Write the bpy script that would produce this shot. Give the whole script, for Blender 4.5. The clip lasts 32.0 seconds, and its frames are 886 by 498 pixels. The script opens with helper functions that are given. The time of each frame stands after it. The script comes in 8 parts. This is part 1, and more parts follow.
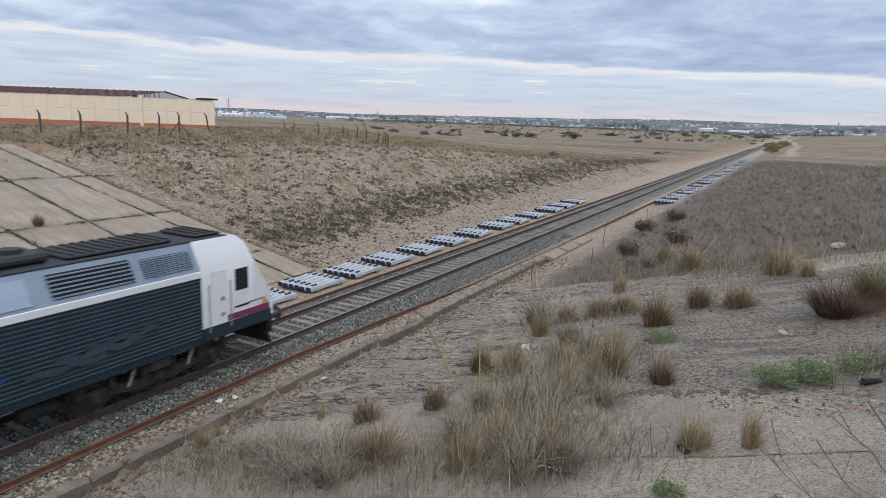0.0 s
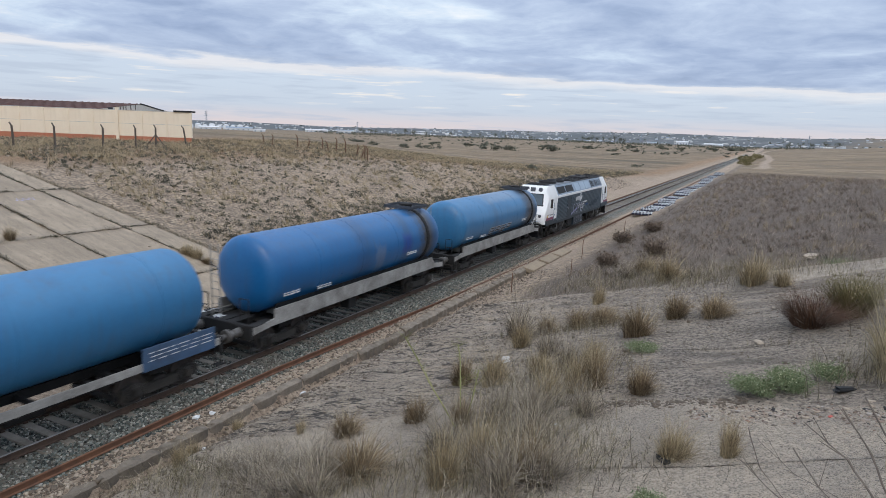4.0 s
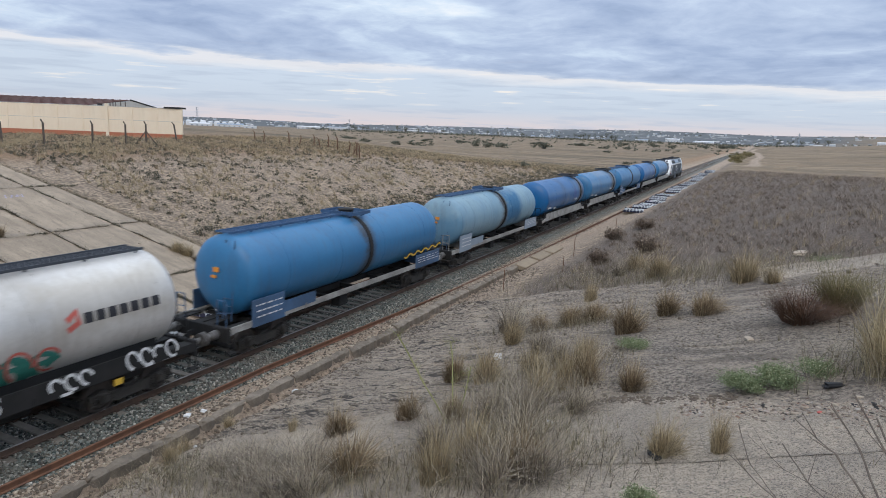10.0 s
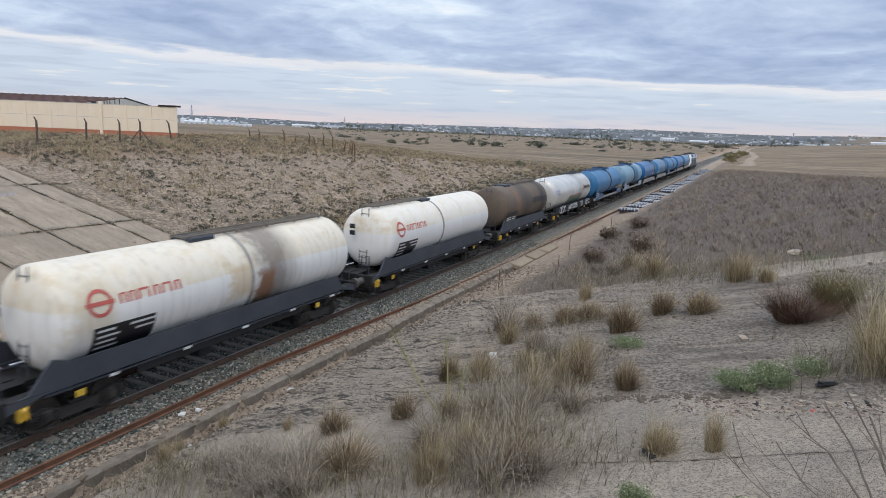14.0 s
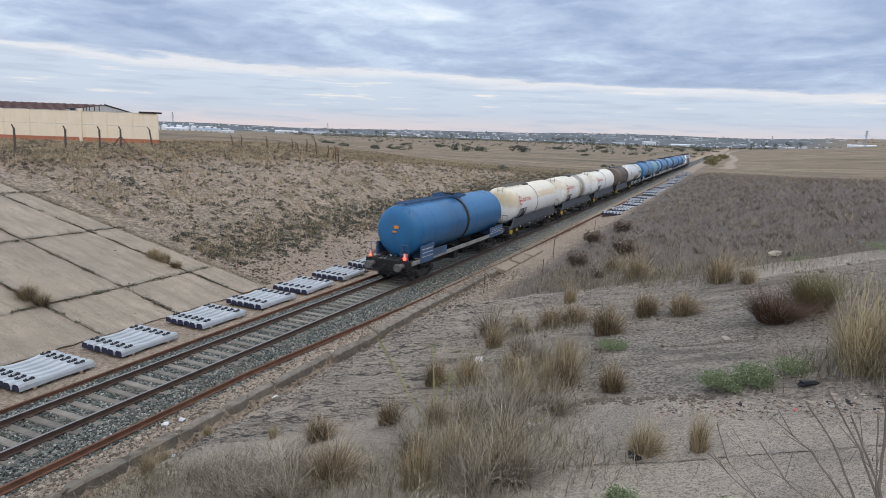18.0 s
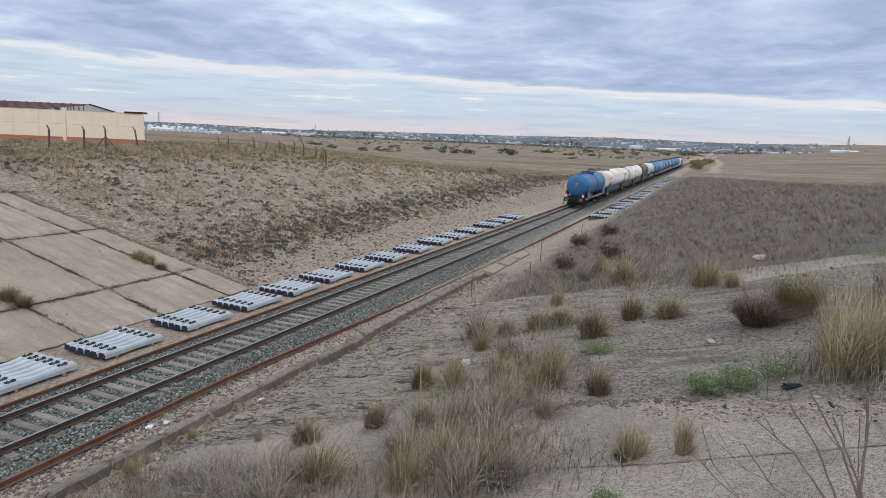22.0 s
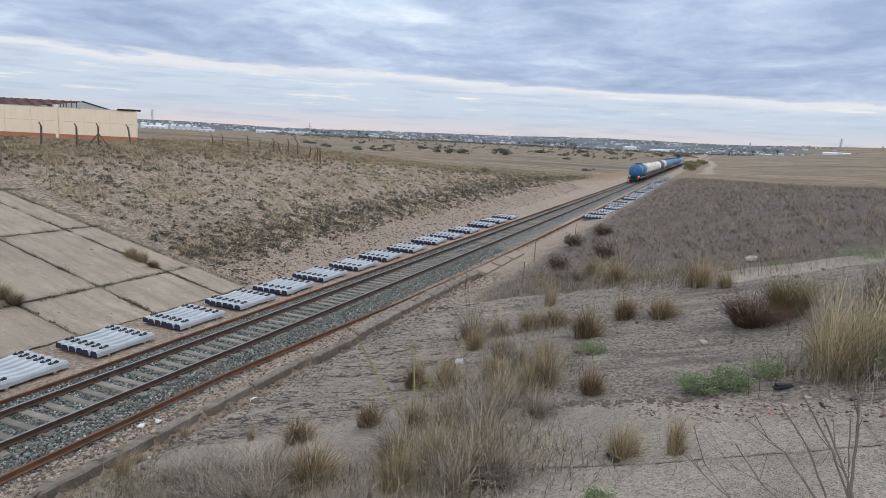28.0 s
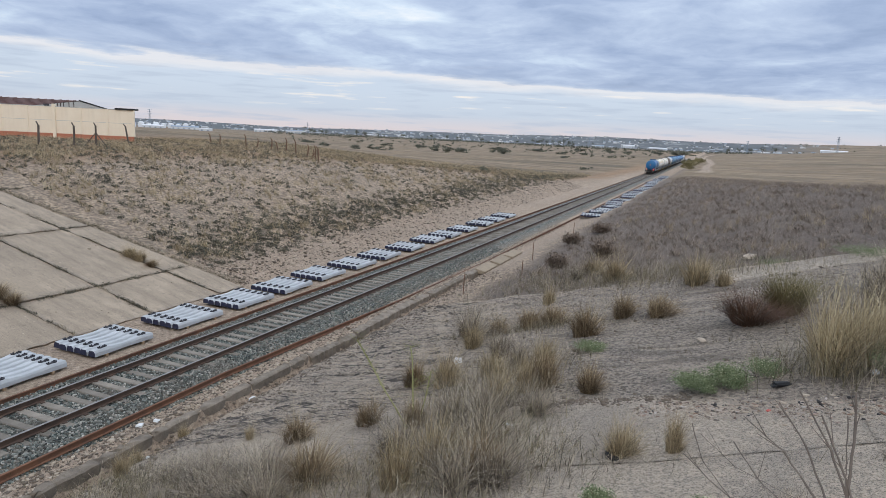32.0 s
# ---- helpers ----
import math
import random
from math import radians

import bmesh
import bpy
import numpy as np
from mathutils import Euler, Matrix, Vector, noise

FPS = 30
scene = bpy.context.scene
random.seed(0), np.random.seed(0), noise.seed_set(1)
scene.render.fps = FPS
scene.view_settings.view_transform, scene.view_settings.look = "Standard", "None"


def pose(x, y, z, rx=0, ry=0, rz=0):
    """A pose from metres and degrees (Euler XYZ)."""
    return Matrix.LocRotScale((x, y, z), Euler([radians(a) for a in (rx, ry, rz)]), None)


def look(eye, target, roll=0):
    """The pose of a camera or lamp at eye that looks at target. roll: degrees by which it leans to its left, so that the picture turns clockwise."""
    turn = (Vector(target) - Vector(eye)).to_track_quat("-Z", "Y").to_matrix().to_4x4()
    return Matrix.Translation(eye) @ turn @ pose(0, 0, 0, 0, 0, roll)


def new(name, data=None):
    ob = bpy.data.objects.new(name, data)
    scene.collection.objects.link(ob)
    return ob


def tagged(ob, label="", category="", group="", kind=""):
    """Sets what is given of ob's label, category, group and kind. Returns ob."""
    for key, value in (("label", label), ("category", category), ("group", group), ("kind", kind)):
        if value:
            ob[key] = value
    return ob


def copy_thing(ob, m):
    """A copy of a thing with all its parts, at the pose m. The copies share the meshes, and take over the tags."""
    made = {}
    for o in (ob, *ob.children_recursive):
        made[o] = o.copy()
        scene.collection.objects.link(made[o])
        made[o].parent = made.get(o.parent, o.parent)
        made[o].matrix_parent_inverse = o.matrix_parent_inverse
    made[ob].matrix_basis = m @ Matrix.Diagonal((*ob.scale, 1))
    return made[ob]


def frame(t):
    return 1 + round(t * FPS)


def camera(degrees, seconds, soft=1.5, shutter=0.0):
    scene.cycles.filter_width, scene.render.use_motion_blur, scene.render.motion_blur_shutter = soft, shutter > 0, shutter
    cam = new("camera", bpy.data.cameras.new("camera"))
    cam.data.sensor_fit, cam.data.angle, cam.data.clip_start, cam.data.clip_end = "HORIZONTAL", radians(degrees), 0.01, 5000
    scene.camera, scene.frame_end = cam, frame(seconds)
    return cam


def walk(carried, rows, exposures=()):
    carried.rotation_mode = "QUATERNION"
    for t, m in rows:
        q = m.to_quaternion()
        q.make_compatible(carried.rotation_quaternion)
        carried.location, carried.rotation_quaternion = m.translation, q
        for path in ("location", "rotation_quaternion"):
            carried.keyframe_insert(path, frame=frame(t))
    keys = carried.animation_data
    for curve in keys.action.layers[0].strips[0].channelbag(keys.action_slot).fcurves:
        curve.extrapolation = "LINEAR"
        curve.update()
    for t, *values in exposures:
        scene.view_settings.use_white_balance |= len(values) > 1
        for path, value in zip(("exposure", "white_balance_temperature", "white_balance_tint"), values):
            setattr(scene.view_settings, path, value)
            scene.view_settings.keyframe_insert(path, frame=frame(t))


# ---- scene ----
# The place: x to the right of the line, y along the line, z from the top of the rails.
EYE = (16.45, 0.0, 8.0)
ROWS = [
    (0, 28.36, 11.47, 2.08), (0.5, 28.08, 11.36, 1.95), (1, 27.80, 11.20, 1.85), (1.5, 27.56, 11.08, 1.96),
    (2, 27.31, 10.93, 2.02), (2.5, 27.06, 10.78, 1.86), (3, 26.85, 10.62, 2.02), (3.5, 26.70, 10.46, 2.09),
    (5.5, 26.25, 9.93, 2.31), (6, 26.21, 9.96, 2.28), (6.5, 26.18, 10.06, 2.19), (7, 26.12, 10.10, 1.88),
    (7.5, 26.03, 10.12, 1.88), (8, 25.99, 10.16, 2.28), (8.5, 25.96, 10.27, 2.45), (9, 25.90, 10.40, 2.47),
    (9.5, 25.86, 10.48, 2.44), (10, 25.84, 10.51, 2.26), (10.5, 25.81, 10.53, 2.25), (11, 25.82, 10.60, 2.28),
    (11.5, 25.74, 10.64, 2.37), (12, 25.72, 10.66, 2.49), (12.5, 25.69, 10.66, 2.61), (13, 25.57, 10.67, 2.22),
    (13.5, 25.48, 10.64, 2.23), (14, 25.41, 10.60, 2.39), (14.5, 25.30, 10.59, 2.53), (16.5, 24.64, 10.32, 2.35),
    (17, 24.45, 10.19, 2.25), (17.5, 24.26, 10.13, 2.13), (18, 24.04, 10.10, 2.04), (18.5, 23.86, 10.06, 1.98),
    (19, 23.70, 10.01, 1.80), (19.5, 23.53, 9.97, 1.83), (20, 23.40, 9.91, 1.94), (20.5, 23.27, 9.89, 1.97),
    (21, 23.15, 9.86, 2.12), (21.5, 23.01, 9.85, 2.26), (22, 22.91, 9.84, 2.48), (22.5, 22.83, 9.82, 2.44),
    (23, 22.75, 9.82, 2.32), (23.5, 22.79, 9.83, 2.49), (24, 22.77, 9.84, 2.54), (24.5, 22.74, 9.87, 2.72),
    (25, 22.67, 9.87, 2.85), (25.5, 22.56, 9.86, 2.77), (27.5, 22.37, 9.83, 2.74), (28, 22.36, 9.85, 2.86),
    (28.5, 22.28, 9.85, 2.87), (29, 22.22, 9.86, 2.89), (29.5, 22.15, 9.87, 2.86), (30, 22.13, 9.88, 2.80),
    (30.5, 22.13, 9.87, 2.81), (31, 22.20, 9.88, 2.80), (31.5, 22.20, 9.88, 2.81), (32, 22.20, 9.95, 2.77),
]


def held(yaw, down, lean):
    return pose(*EYE, 90 - down, 0, yaw) @ pose(0, 0, 0, 0, 0, lean)


cam = camera(69.65, 32.0, soft=0.5, shutter=0.3)
walk(cam, [(t, held(a, b, c)) for t, a, b, c in ROWS], exposures=[(0, 0.0), (32, 0.0)])

# ---- light ----
SUN_UP, SUN_TURN = 46.0, 160.0
world = bpy.data.worlds.new("overcast")
scene.world = world
world.use_nodes = True


def nodes_of(tree):
    """A short hand for adding and linking nodes."""
    def add(kind, *links, **values):
        n = tree.nodes.new(kind)
        for key, value in values.items():
            if key.startswith("i_"):
                name = key[2:]
                slot = int(name) if name.isdigit() else name.replace("_", " ")
                n.inputs[slot].default_value = value
            else:
                setattr(n, key, value)
        for slot, out in links:
            tree.links.new(out, n.inputs[slot])
        return n
    return add


def ramp(add, out, stops, how="LINEAR"):
    n = add("ShaderNodeValToRGB", (0, out))
    cr = n.color_ramp
    cr.interpolation = how
    while len(cr.elements) < len(stops):
        cr.elements.new(0.5)
    for e, (at, col) in zip(cr.elements, stops):
        e.position = at
        e.color = (*col, 1) if isinstance(col, tuple) else (col, col, col, 1)
    return n.outputs[0]


def mixed(add, fac, a, b, how="MIX"):
    n = add("ShaderNodeMix", data_type="RGBA", blend_type=how)
    for slot, v in ((0, fac), (6, a), (7, b)):
        if isinstance(v, (float, int)):
            n.inputs[slot].default_value = v
        elif isinstance(v, tuple):
            n.inputs[slot].default_value = (*v, 1)
        else:
            n.id_data.links.new(v, n.inputs[slot])
    return n.outputs[2]


def math_node(add, op, a, b=0.0, clamp=False):
    n = add("ShaderNodeMath", operation=op, use_clamp=clamp)
    for slot, v in ((0, a), (1, b)):
        if isinstance(v, (float, int)):
            n.inputs[slot].default_value = v
        else:
            n.id_data.links.new(v, n.inputs[slot])
    return n.outputs[0]


def make_sky():
    tree = world.node_tree
    tree.nodes.clear()
    add = nodes_of(tree)
    co = add("ShaderNodeTexCoord").outputs["Generated"]
    sep = add("ShaderNodeSeparateXYZ", (0, co))
    up = math_node(add, "MAXIMUM", sep.outputs[2], 0.0)
    den = math_node(add, "ADD", up, 0.10)
    px = math_node(add, "DIVIDE", sep.outputs[0], den)
    py = math_node(add, "DIVIDE", sep.outputs[1], den)
    flat = add("ShaderNodeCombineXYZ", (0, px), (1, py)).outputs[0]
    warp = add("ShaderNodeTexNoise", (0, flat), i_Scale=0.9, i_Detail=3.0)
    vec = add("ShaderNodeVectorMath", (0, warp.outputs["Color"]), operation="SCALE", i_3=0.7).outputs[0]
    flat2 = add("ShaderNodeVectorMath", (0, flat), (1, vec), operation="ADD").outputs[0]
    big = add("ShaderNodeTexNoise", (0, flat2), i_Scale=0.75, i_Detail=10.0, i_Roughness=0.58).outputs[0]
    fine = add("ShaderNodeTexNoise", (0, flat2), i_Scale=2.6, i_Detail=6.0, i_Roughness=0.6).outputs[0]
    mix = math_node(add, "ADD", math_node(add, "MULTIPLY", big, 0.72), math_node(add, "MULTIPLY", fine, 0.28))
    cloud = ramp(add, mix, [(0.34, (0.26, 0.345, 0.52)), (0.44, (0.37, 0.465, 0.66)), (0.53, (0.50, 0.60, 0.785)), (0.61, (0.66, 0.775, 0.92)), (0.70, (0.90, 0.94, 0.98))])
    low = ramp(add, up, [(0.0, (0.78, 0.67, 0.68)), (0.018, (0.68, 0.665, 0.73)), (0.034, (0.58, 0.66, 0.785)), (0.06, (0.61, 0.70, 0.83)), (0.12, (0.62, 0.72, 0.87))])
    # cream breaks below the cloud deck, and the deck's ragged lower edge
    wide = add("ShaderNodeVectorMath", (0, co), operation="MULTIPLY", i_1=(5.0, 5.0, 38.0)).outputs[0]
    rag = add("ShaderNodeTexNoise", (0, wide), i_Scale=1.0, i_Detail=7.0, i_Roughness=0.6).outputs[0]
    thin = add("ShaderNodeVectorMath", (0, co), operation="MULTIPLY", i_1=(9.0, 9.0, 120.0)).outputs[0]
    gap = add("ShaderNodeTexNoise", (0, thin), i_Scale=1.0, i_Detail=5.0, i_Roughness=0.55).outputs[0]
    breaks = math_node(add, "MULTIPLY", ramp(add, gap, [(0.60, 0.0), (0.72, 0.9)]), ramp(add, up, [(0.03, 0.0), (0.05, 0.9), (0.13, 0.6), (0.2, 0.0)]))
    low = mixed(add, breaks, low, (1.0, 0.93, 0.86))
    low = mixed(add, ramp(add, gap, [(0.36, 0.6), (0.50, 0.0)]), low, (0.49, 0.57, 0.71))
    tilt = math_node(add, "ADD", up, math_node(add, "MULTIPLY", sep.outputs[0], 0.028))
    edge = math_node(add, "ADD", tilt, math_node(add, "MULTIPLY", math_node(add, "SUBTRACT", rag, 0.5), 0.045))
    glow = ramp(add, edge, [(0.060, 0.0), (0.074, 0.75), (0.079, 0.0)])
    low = mixed(add, glow, low, (0.95, 0.91, 0.90))
    fac = ramp(add, edge, [(0.073, 0.0), (0.081, 0.85), (0.12, 1.0)])
    base = ramp(add, edge, [(0.076, (0.98, 0.98, 1.0)), (0.10, (0.94, 0.955, 0.99)), (0.17, 1.05)])
    cloud = mixed(add, 1.0, cloud, base, "MULTIPLY")
    col = mixed(add, fac, low, cloud)
    lift = ramp(add, up, [(0.16, 0.42), (0.45, (0.545, 0.54, 0.53)), (0.9, (1.20, 1.09, 0.95))])
    col = mixed(add, 1.0, col, lift, "MULTIPLY")
    sky = add("ShaderNodeTexSky", sky_type="NISHITA", sun_disc=False, sun_elevation=radians(SUN_UP), sun_rotation=radians(SUN_TURN))
    b1 = add("ShaderNodeBackground", (0, col), i_Strength=2.5)
    b2 = add("ShaderNodeBackground", (0, sky.outputs[0]), i_Strength=0.06)
    mixs = add("ShaderNodeMixShader", (1, b2.outputs[0]), (2, b1.outputs[0]), i_Fac=0.9)
    add("ShaderNodeOutputWorld", (0, mixs.outputs[0]))


make_sky()
sun = new("sun", bpy.data.lights.new("sun", "SUN"))
sun.data.energy, sun.data.angle, sun.data.color = 0.68, radians(30), (1.0, 0.86, 0.70)
sun.matrix_world = look((0, 0, 60), Vector((0, 0, 60)) - Vector((math.sin(radians(SUN_TURN)), math.cos(radians(SUN_TURN)), math.tan(radians(SUN_UP)))))


# ---- materials ----
def material(name, base, dark=None, scale=1.0, fine=14.0, rough=0.8, metal=0.0, bump=0.15, spread=0.5, extra=None, vary=0.0, stretch=None):
    """Two scales of variation in colour, fine relief, and an optional extra stage."""
    m = bpy.data.materials.new(name)
    m.use_nodes = True
    tree = m.node_tree
    tree.nodes.clear()
    add = nodes_of(tree)
    co = add("ShaderNodeTexCoord").outputs["Object"]
    if stretch:
        co = add("ShaderNodeVectorMath", (0, co), operation="MULTIPLY", i_1=stretch).outputs[0]
    dark = dark or tuple(c * 0.6 for c in base)
    n1 = add("ShaderNodeTexNoise", (0, co), i_Scale=scale, i_Detail=5.0, i_Roughness=0.6).outputs[0]
    n2 = add("ShaderNodeTexNoise", (0, co), i_Scale=scale * fine, i_Detail=4.0, i_Roughness=0.65).outputs[0]
    f1 = ramp(add, n1, [(0.5 - spread / 3, 0.0), (0.5 + spread / 3, 1.0)])
    f2 = ramp(add, n2, [(0.3, 0.0), (0.7, 1.0)])
    fac = math_node(add, "ADD", math_node(add, "MULTIPLY", f1, 0.62), math_node(add, "MULTIPLY", f2, 0.38))
    col = mixed(add, fac, dark, base)
    if vary:
        info = add("ShaderNodeObjectInfo").outputs["Random"]
        col = mixed(add, 1.0, col, ramp(add, info, [(0, 1 - vary), (1, 1.0)]), "MULTIPLY")
    if extra:
        col = extra(add, co, col)
    bs = add("ShaderNodeBsdfPrincipled", i_Metallic=metal)
    tree.links.new(col, bs.inputs["Base Color"])
    rr = ramp(add, n2, [(0.2, max(rough - 0.12, 0.02)), (0.8, min(rough + 0.1, 1))])
    tree.links.new(rr, bs.inputs["Roughness"])
    if bump:
        bp = add("ShaderNodeBump", ("Height", n2), i_Strength=bump, i_Distance=0.02)
        tree.links.new(bp.outputs[0], bs.inputs["Normal"])
    add("ShaderNodeOutputMaterial", (0, bs.outputs[0]))
    return m


def glowing(name, colour, strength):
    m = bpy.data.materials.new(name)
    m.use_nodes = True
    bs = m.node_tree.nodes["Principled BSDF"]
    bs.inputs["Base Color"].default_value = (*colour, 1)
    bs.inputs["Emission Color"].default_value = (*colour, 1)
    bs.inputs["Emission Strength"].default_value = strength
    return m


RUST = material("rusted steel", (0.20, 0.092, 0.048), (0.085, 0.042, 0.027), 3, rough=0.85)
RAIL_SIDE = material("rail side", (0.10, 0.058, 0.038), (0.04, 0.026, 0.02), 4, rough=0.8)
RAIL_TOP = material("worn rail head", (0.34, 0.32, 0.305), (0.20, 0.18, 0.165), 6, rough=0.42, metal=0.9, bump=0.02)
CONCRETE_NEW = material("new concrete", (0.49, 0.51, 0.525), (0.36, 0.38, 0.40), 1.2, rough=0.75, bump=0.08, vary=0.12)
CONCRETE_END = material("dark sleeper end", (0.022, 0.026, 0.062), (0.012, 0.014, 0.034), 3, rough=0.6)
FASTENER = material("black fastening", (0.020, 0.020, 0.026), None, 8, rough=0.5)
SLEEPER_OLD = material("old concrete sleeper", (0.29, 0.255, 0.21), (0.12, 0.105, 0.088), 2.2, rough=0.9, vary=0.35)
KERB = material("weathered concrete kerb", (0.33, 0.275, 0.215), (0.10, 0.082, 0.066), 2.2, rough=0.92, bump=0.5, vary=0.25)
KERB_TAN = material("tan kerb block", (0.36, 0.285, 0.20), (0.22, 0.175, 0.125), 1.6, rough=0.9, bump=0.35, vary=0.15)


# ---- geometry helpers ----
class Shape:
    """Gathers vertices and faces of one mesh; each face may have its own material slot."""

    def __init__(self):
        self.v, self.f, self.s = [], [], []

    def add(self, verts, faces, slot=0, m=None):
        k = len(self.v)
        self.v += [tuple(m @ Vector(p)) for p in verts] if m else [tuple(p) for p in verts]
        self.f += [tuple(i + k for i in q) for q in faces]
        self.s += [slot] * len(faces)
        return self

    def box(self, x0, x1, y0, y1, z0, z1, b=0.0, slot=0, m=None):
        """A box; b bevels its edges."""
        if b <= 0:
            vs = [(x, y, z) for x in (x0, x1) for y in (y0, y1) for z in (z0, z1)]
            fs = [(0, 1, 3, 2), (4, 6, 7, 5), (0, 4, 5, 1), (2, 3, 7, 6), (0, 2, 6, 4), (1, 5, 7, 3)]
            return self.add(vs, fs, slot, m)
        lo, hi = (x0, y0, z0), (x1, y1, z1)
        b = min(b, *[(hi[i] - lo[i]) * 0.45 for i in range(3)])
        vs, idx = [], {}
        for c in range(8):
            s = [(c >> i) & 1 for i in range(3)]
            for a in range(3):
                p = [(hi[i] if s[i] else lo[i]) if i == a else (hi[i] - b if s[i] else lo[i] + b) for i in range(3)]
                idx[c, a] = len(vs)
                vs.append(p)
        fs = []
        for a in range(3):
            u, w = (a + 1) % 3, (a + 2) % 3
            for side in (0, 1):
                q = [idx[(side << a) | (i << u) | (j << w), a] for i, j in ((0, 0), (1, 0), (1, 1), (0, 1))]
                fs.append(tuple(q if side else q[::-1]))
            for i in (0, 1):
                for j in (0, 1):
                    c0, c1 = (i << u) | (j << w), (1 << a) | (i << u) | (j << w)
                    fs.append((idx[c0, u], idx[c1, u], idx[c1, w], idx[c0, w]))
        for c in range(8):
            fs.append((idx[c, 0], idx[c, 1], idx[c, 2]))
        return self.add(vs, fs, slot, m)

    def tube(self, p, q, r, n=8, r2=None, caps=True, slot=0):
        """A round bar from p to q."""
        p, q = Vector(p), Vector(q)
        r2 = r if r2 is None else r2
        z = (q - p).normalized()
        x = z.orthogonal().normalized()
        y = z.cross(x)
        vs = []
        for c, rad in ((p, r), (q, r2)):
            vs += [c + x * (rad * math.cos(6.28319 * i / n)) + y * (rad * math.sin(6.28319 * i / n)) for i in range(n)]
        fs = [(i, (i + 1) % n, n + (i + 1) % n, n + i) for i in range(n)]
        if caps:
            fs += [tuple(range(n))[::-1], tuple(range(n, 2 * n))]
        return self.add(vs, fs, slot)

    def lathe(self, profile, n=32, axis="y", slot=0, at=(0, 0, 0)):
        """Turns (place along the axis, radius) round the axis."""
        vs, fs = [], []
        for a, r in profile:
            for i in range(n):
                c, s = r * math.cos(6.28319 * i / n), r * math.sin(6.28319 * i / n)
                p = (c, a, s) if axis == "y" else (a, c, s) if axis == "x" else (c, s, a)
                vs.append((p[0] + at[0], p[1] + at[1], p[2] + at[2]))
        for k in range(len(profile) - 1):
            for i in range(n):
                j = (i + 1) % n
                fs.append((k * n + i, k * n + j, (k + 1) * n + j, (k + 1) * n + i))
        fs += [tuple(range(n))[::-1], tuple(range((len(profile) - 1) * n, len(profile) * n))]
        return self.add(vs, fs, slot)

    def sweep(self, section, stations, closed=True, caps=True, slot=0):
        """A section of (x, z) points carried along stations (x, y, z)."""
        n, vs, fs = len(section), [], []
        for sx, sy, sz in stations:
            vs += [(x + sx, sy, z + sz) for x, z in section]
        for k in range(len(stations) - 1):
            for i in range(n if closed else n - 1):
                j = (i + 1) % n
                fs.append((k * n + i, k * n + j, (k + 1) * n + j, (k + 1) * n + i))
        if caps and closed:
            fs += [tuple(range(n)), tuple(range((len(stations) - 1) * n, len(stations) * n))[::-1]]
        return self.add(vs, fs, slot)

    def mesh(self, name, *mats, smooth=False):
        me = bpy.data.meshes.new(name)
        me.from_pydata(self.v, [], self.f)
        for m in mats:
            me.materials.append(m)
        me.polygons.foreach_set("material_index", self.s)
        bm = bmesh.new()
        bm.from_mesh(me)
        bmesh.ops.recalc_face_normals(bm, faces=bm.faces)
        bm.to_mesh(me)
        bm.free()
        if smooth:
            me.polygons.foreach_set("use_smooth", [True] * len(me.polygons))
            me.set_sharp_from_angle(angle=radians(38))
        return me


def part(name, shape, mats, parent=None, label="", smooth=False, at=None):
    """Links a shape, or a mesh that is there already, as one object under a thing or a part."""
    mats = mats if isinstance(mats, (tuple, list)) else (mats,)
    me = shape if isinstance(shape, bpy.types.Mesh) else shape.mesh(name, *mats, smooth=smooth)
    ob = new(name, me)
    ob.parent = parent
    if at is not None:
        ob.matrix_basis = at
    return tagged(ob, label=label) if label else ob


def empty(name, m=None, label="", category="", group="", kind=""):
    ob = new(name)
    ob.empty_display_size = 0.3
    if m is not None:
        ob.matrix_basis = m
    return tagged(ob, label, category, group, kind)


def bulk(name, verts, faces, mats, slots=None, smooth=False):
    """One mesh from arrays: verts (n, 3), faces (m, 3 or 4)."""
    me = bpy.data.meshes.new(name)
    verts, faces = np.asarray(verts, np.float32), np.asarray(faces, np.int32)
    k = faces.shape[1]
    me.vertices.add(len(verts))
    me.vertices.foreach_set("co", verts.ravel())
    me.loops.add(faces.size)
    me.loops.foreach_set("vertex_index", faces.ravel())
    me.polygons.add(len(faces))
    me.polygons.foreach_set("loop_start", np.arange(0, faces.size, k, dtype=np.int32))
    for m in mats:
        me.materials.append(m)
    if slots is not None:
        me.polygons.foreach_set("material_index", np.asarray(slots, np.int32))
    if smooth:
        me.polygons.foreach_set("use_smooth", np.ones(len(faces), bool))
    me.update(calc_edges=True)
    return me


# ---- ground ----
def step(a, b, v):
    s = np.clip((v - a) / (b - a), 0, 1)
    return s * s * (3 - 2 * s)


LEFT_TOE, RIGHT_TOE, BANK, BED = -5.6, 3.95, 0.27, -0.38
CREST_L = ((-400, 5.3), (50, 5.3), (62, 5.05), (70, 4.7), (80, 4.15), (92, 3.3), (108, 2.3), (131, 0.9), (165, 0.0), (260, -0.4), (9000, -0.4))
CREST_R = ((-400, 6.6), (40, 6.4), (58, 5.8), (75, 5.0), (95, 3.9), (120, 2.8), (150, 1.8), (200, 0.6), (300, 0.0), (9000, 0.0))


def waves(x, y, size, seed):
    """Cheap smooth unevenness."""
    r = np.random.RandomState(seed)
    out = 0
    for k in range(7):
        a, p = r.uniform(0, 6.28), r.uniform(0, 6.28)
        f = 6.28 / size * r.uniform(0.6, 2.2)
        out = out + np.sin((x * np.cos(a) + y * np.sin(a)) * f + p)
    return out / 7


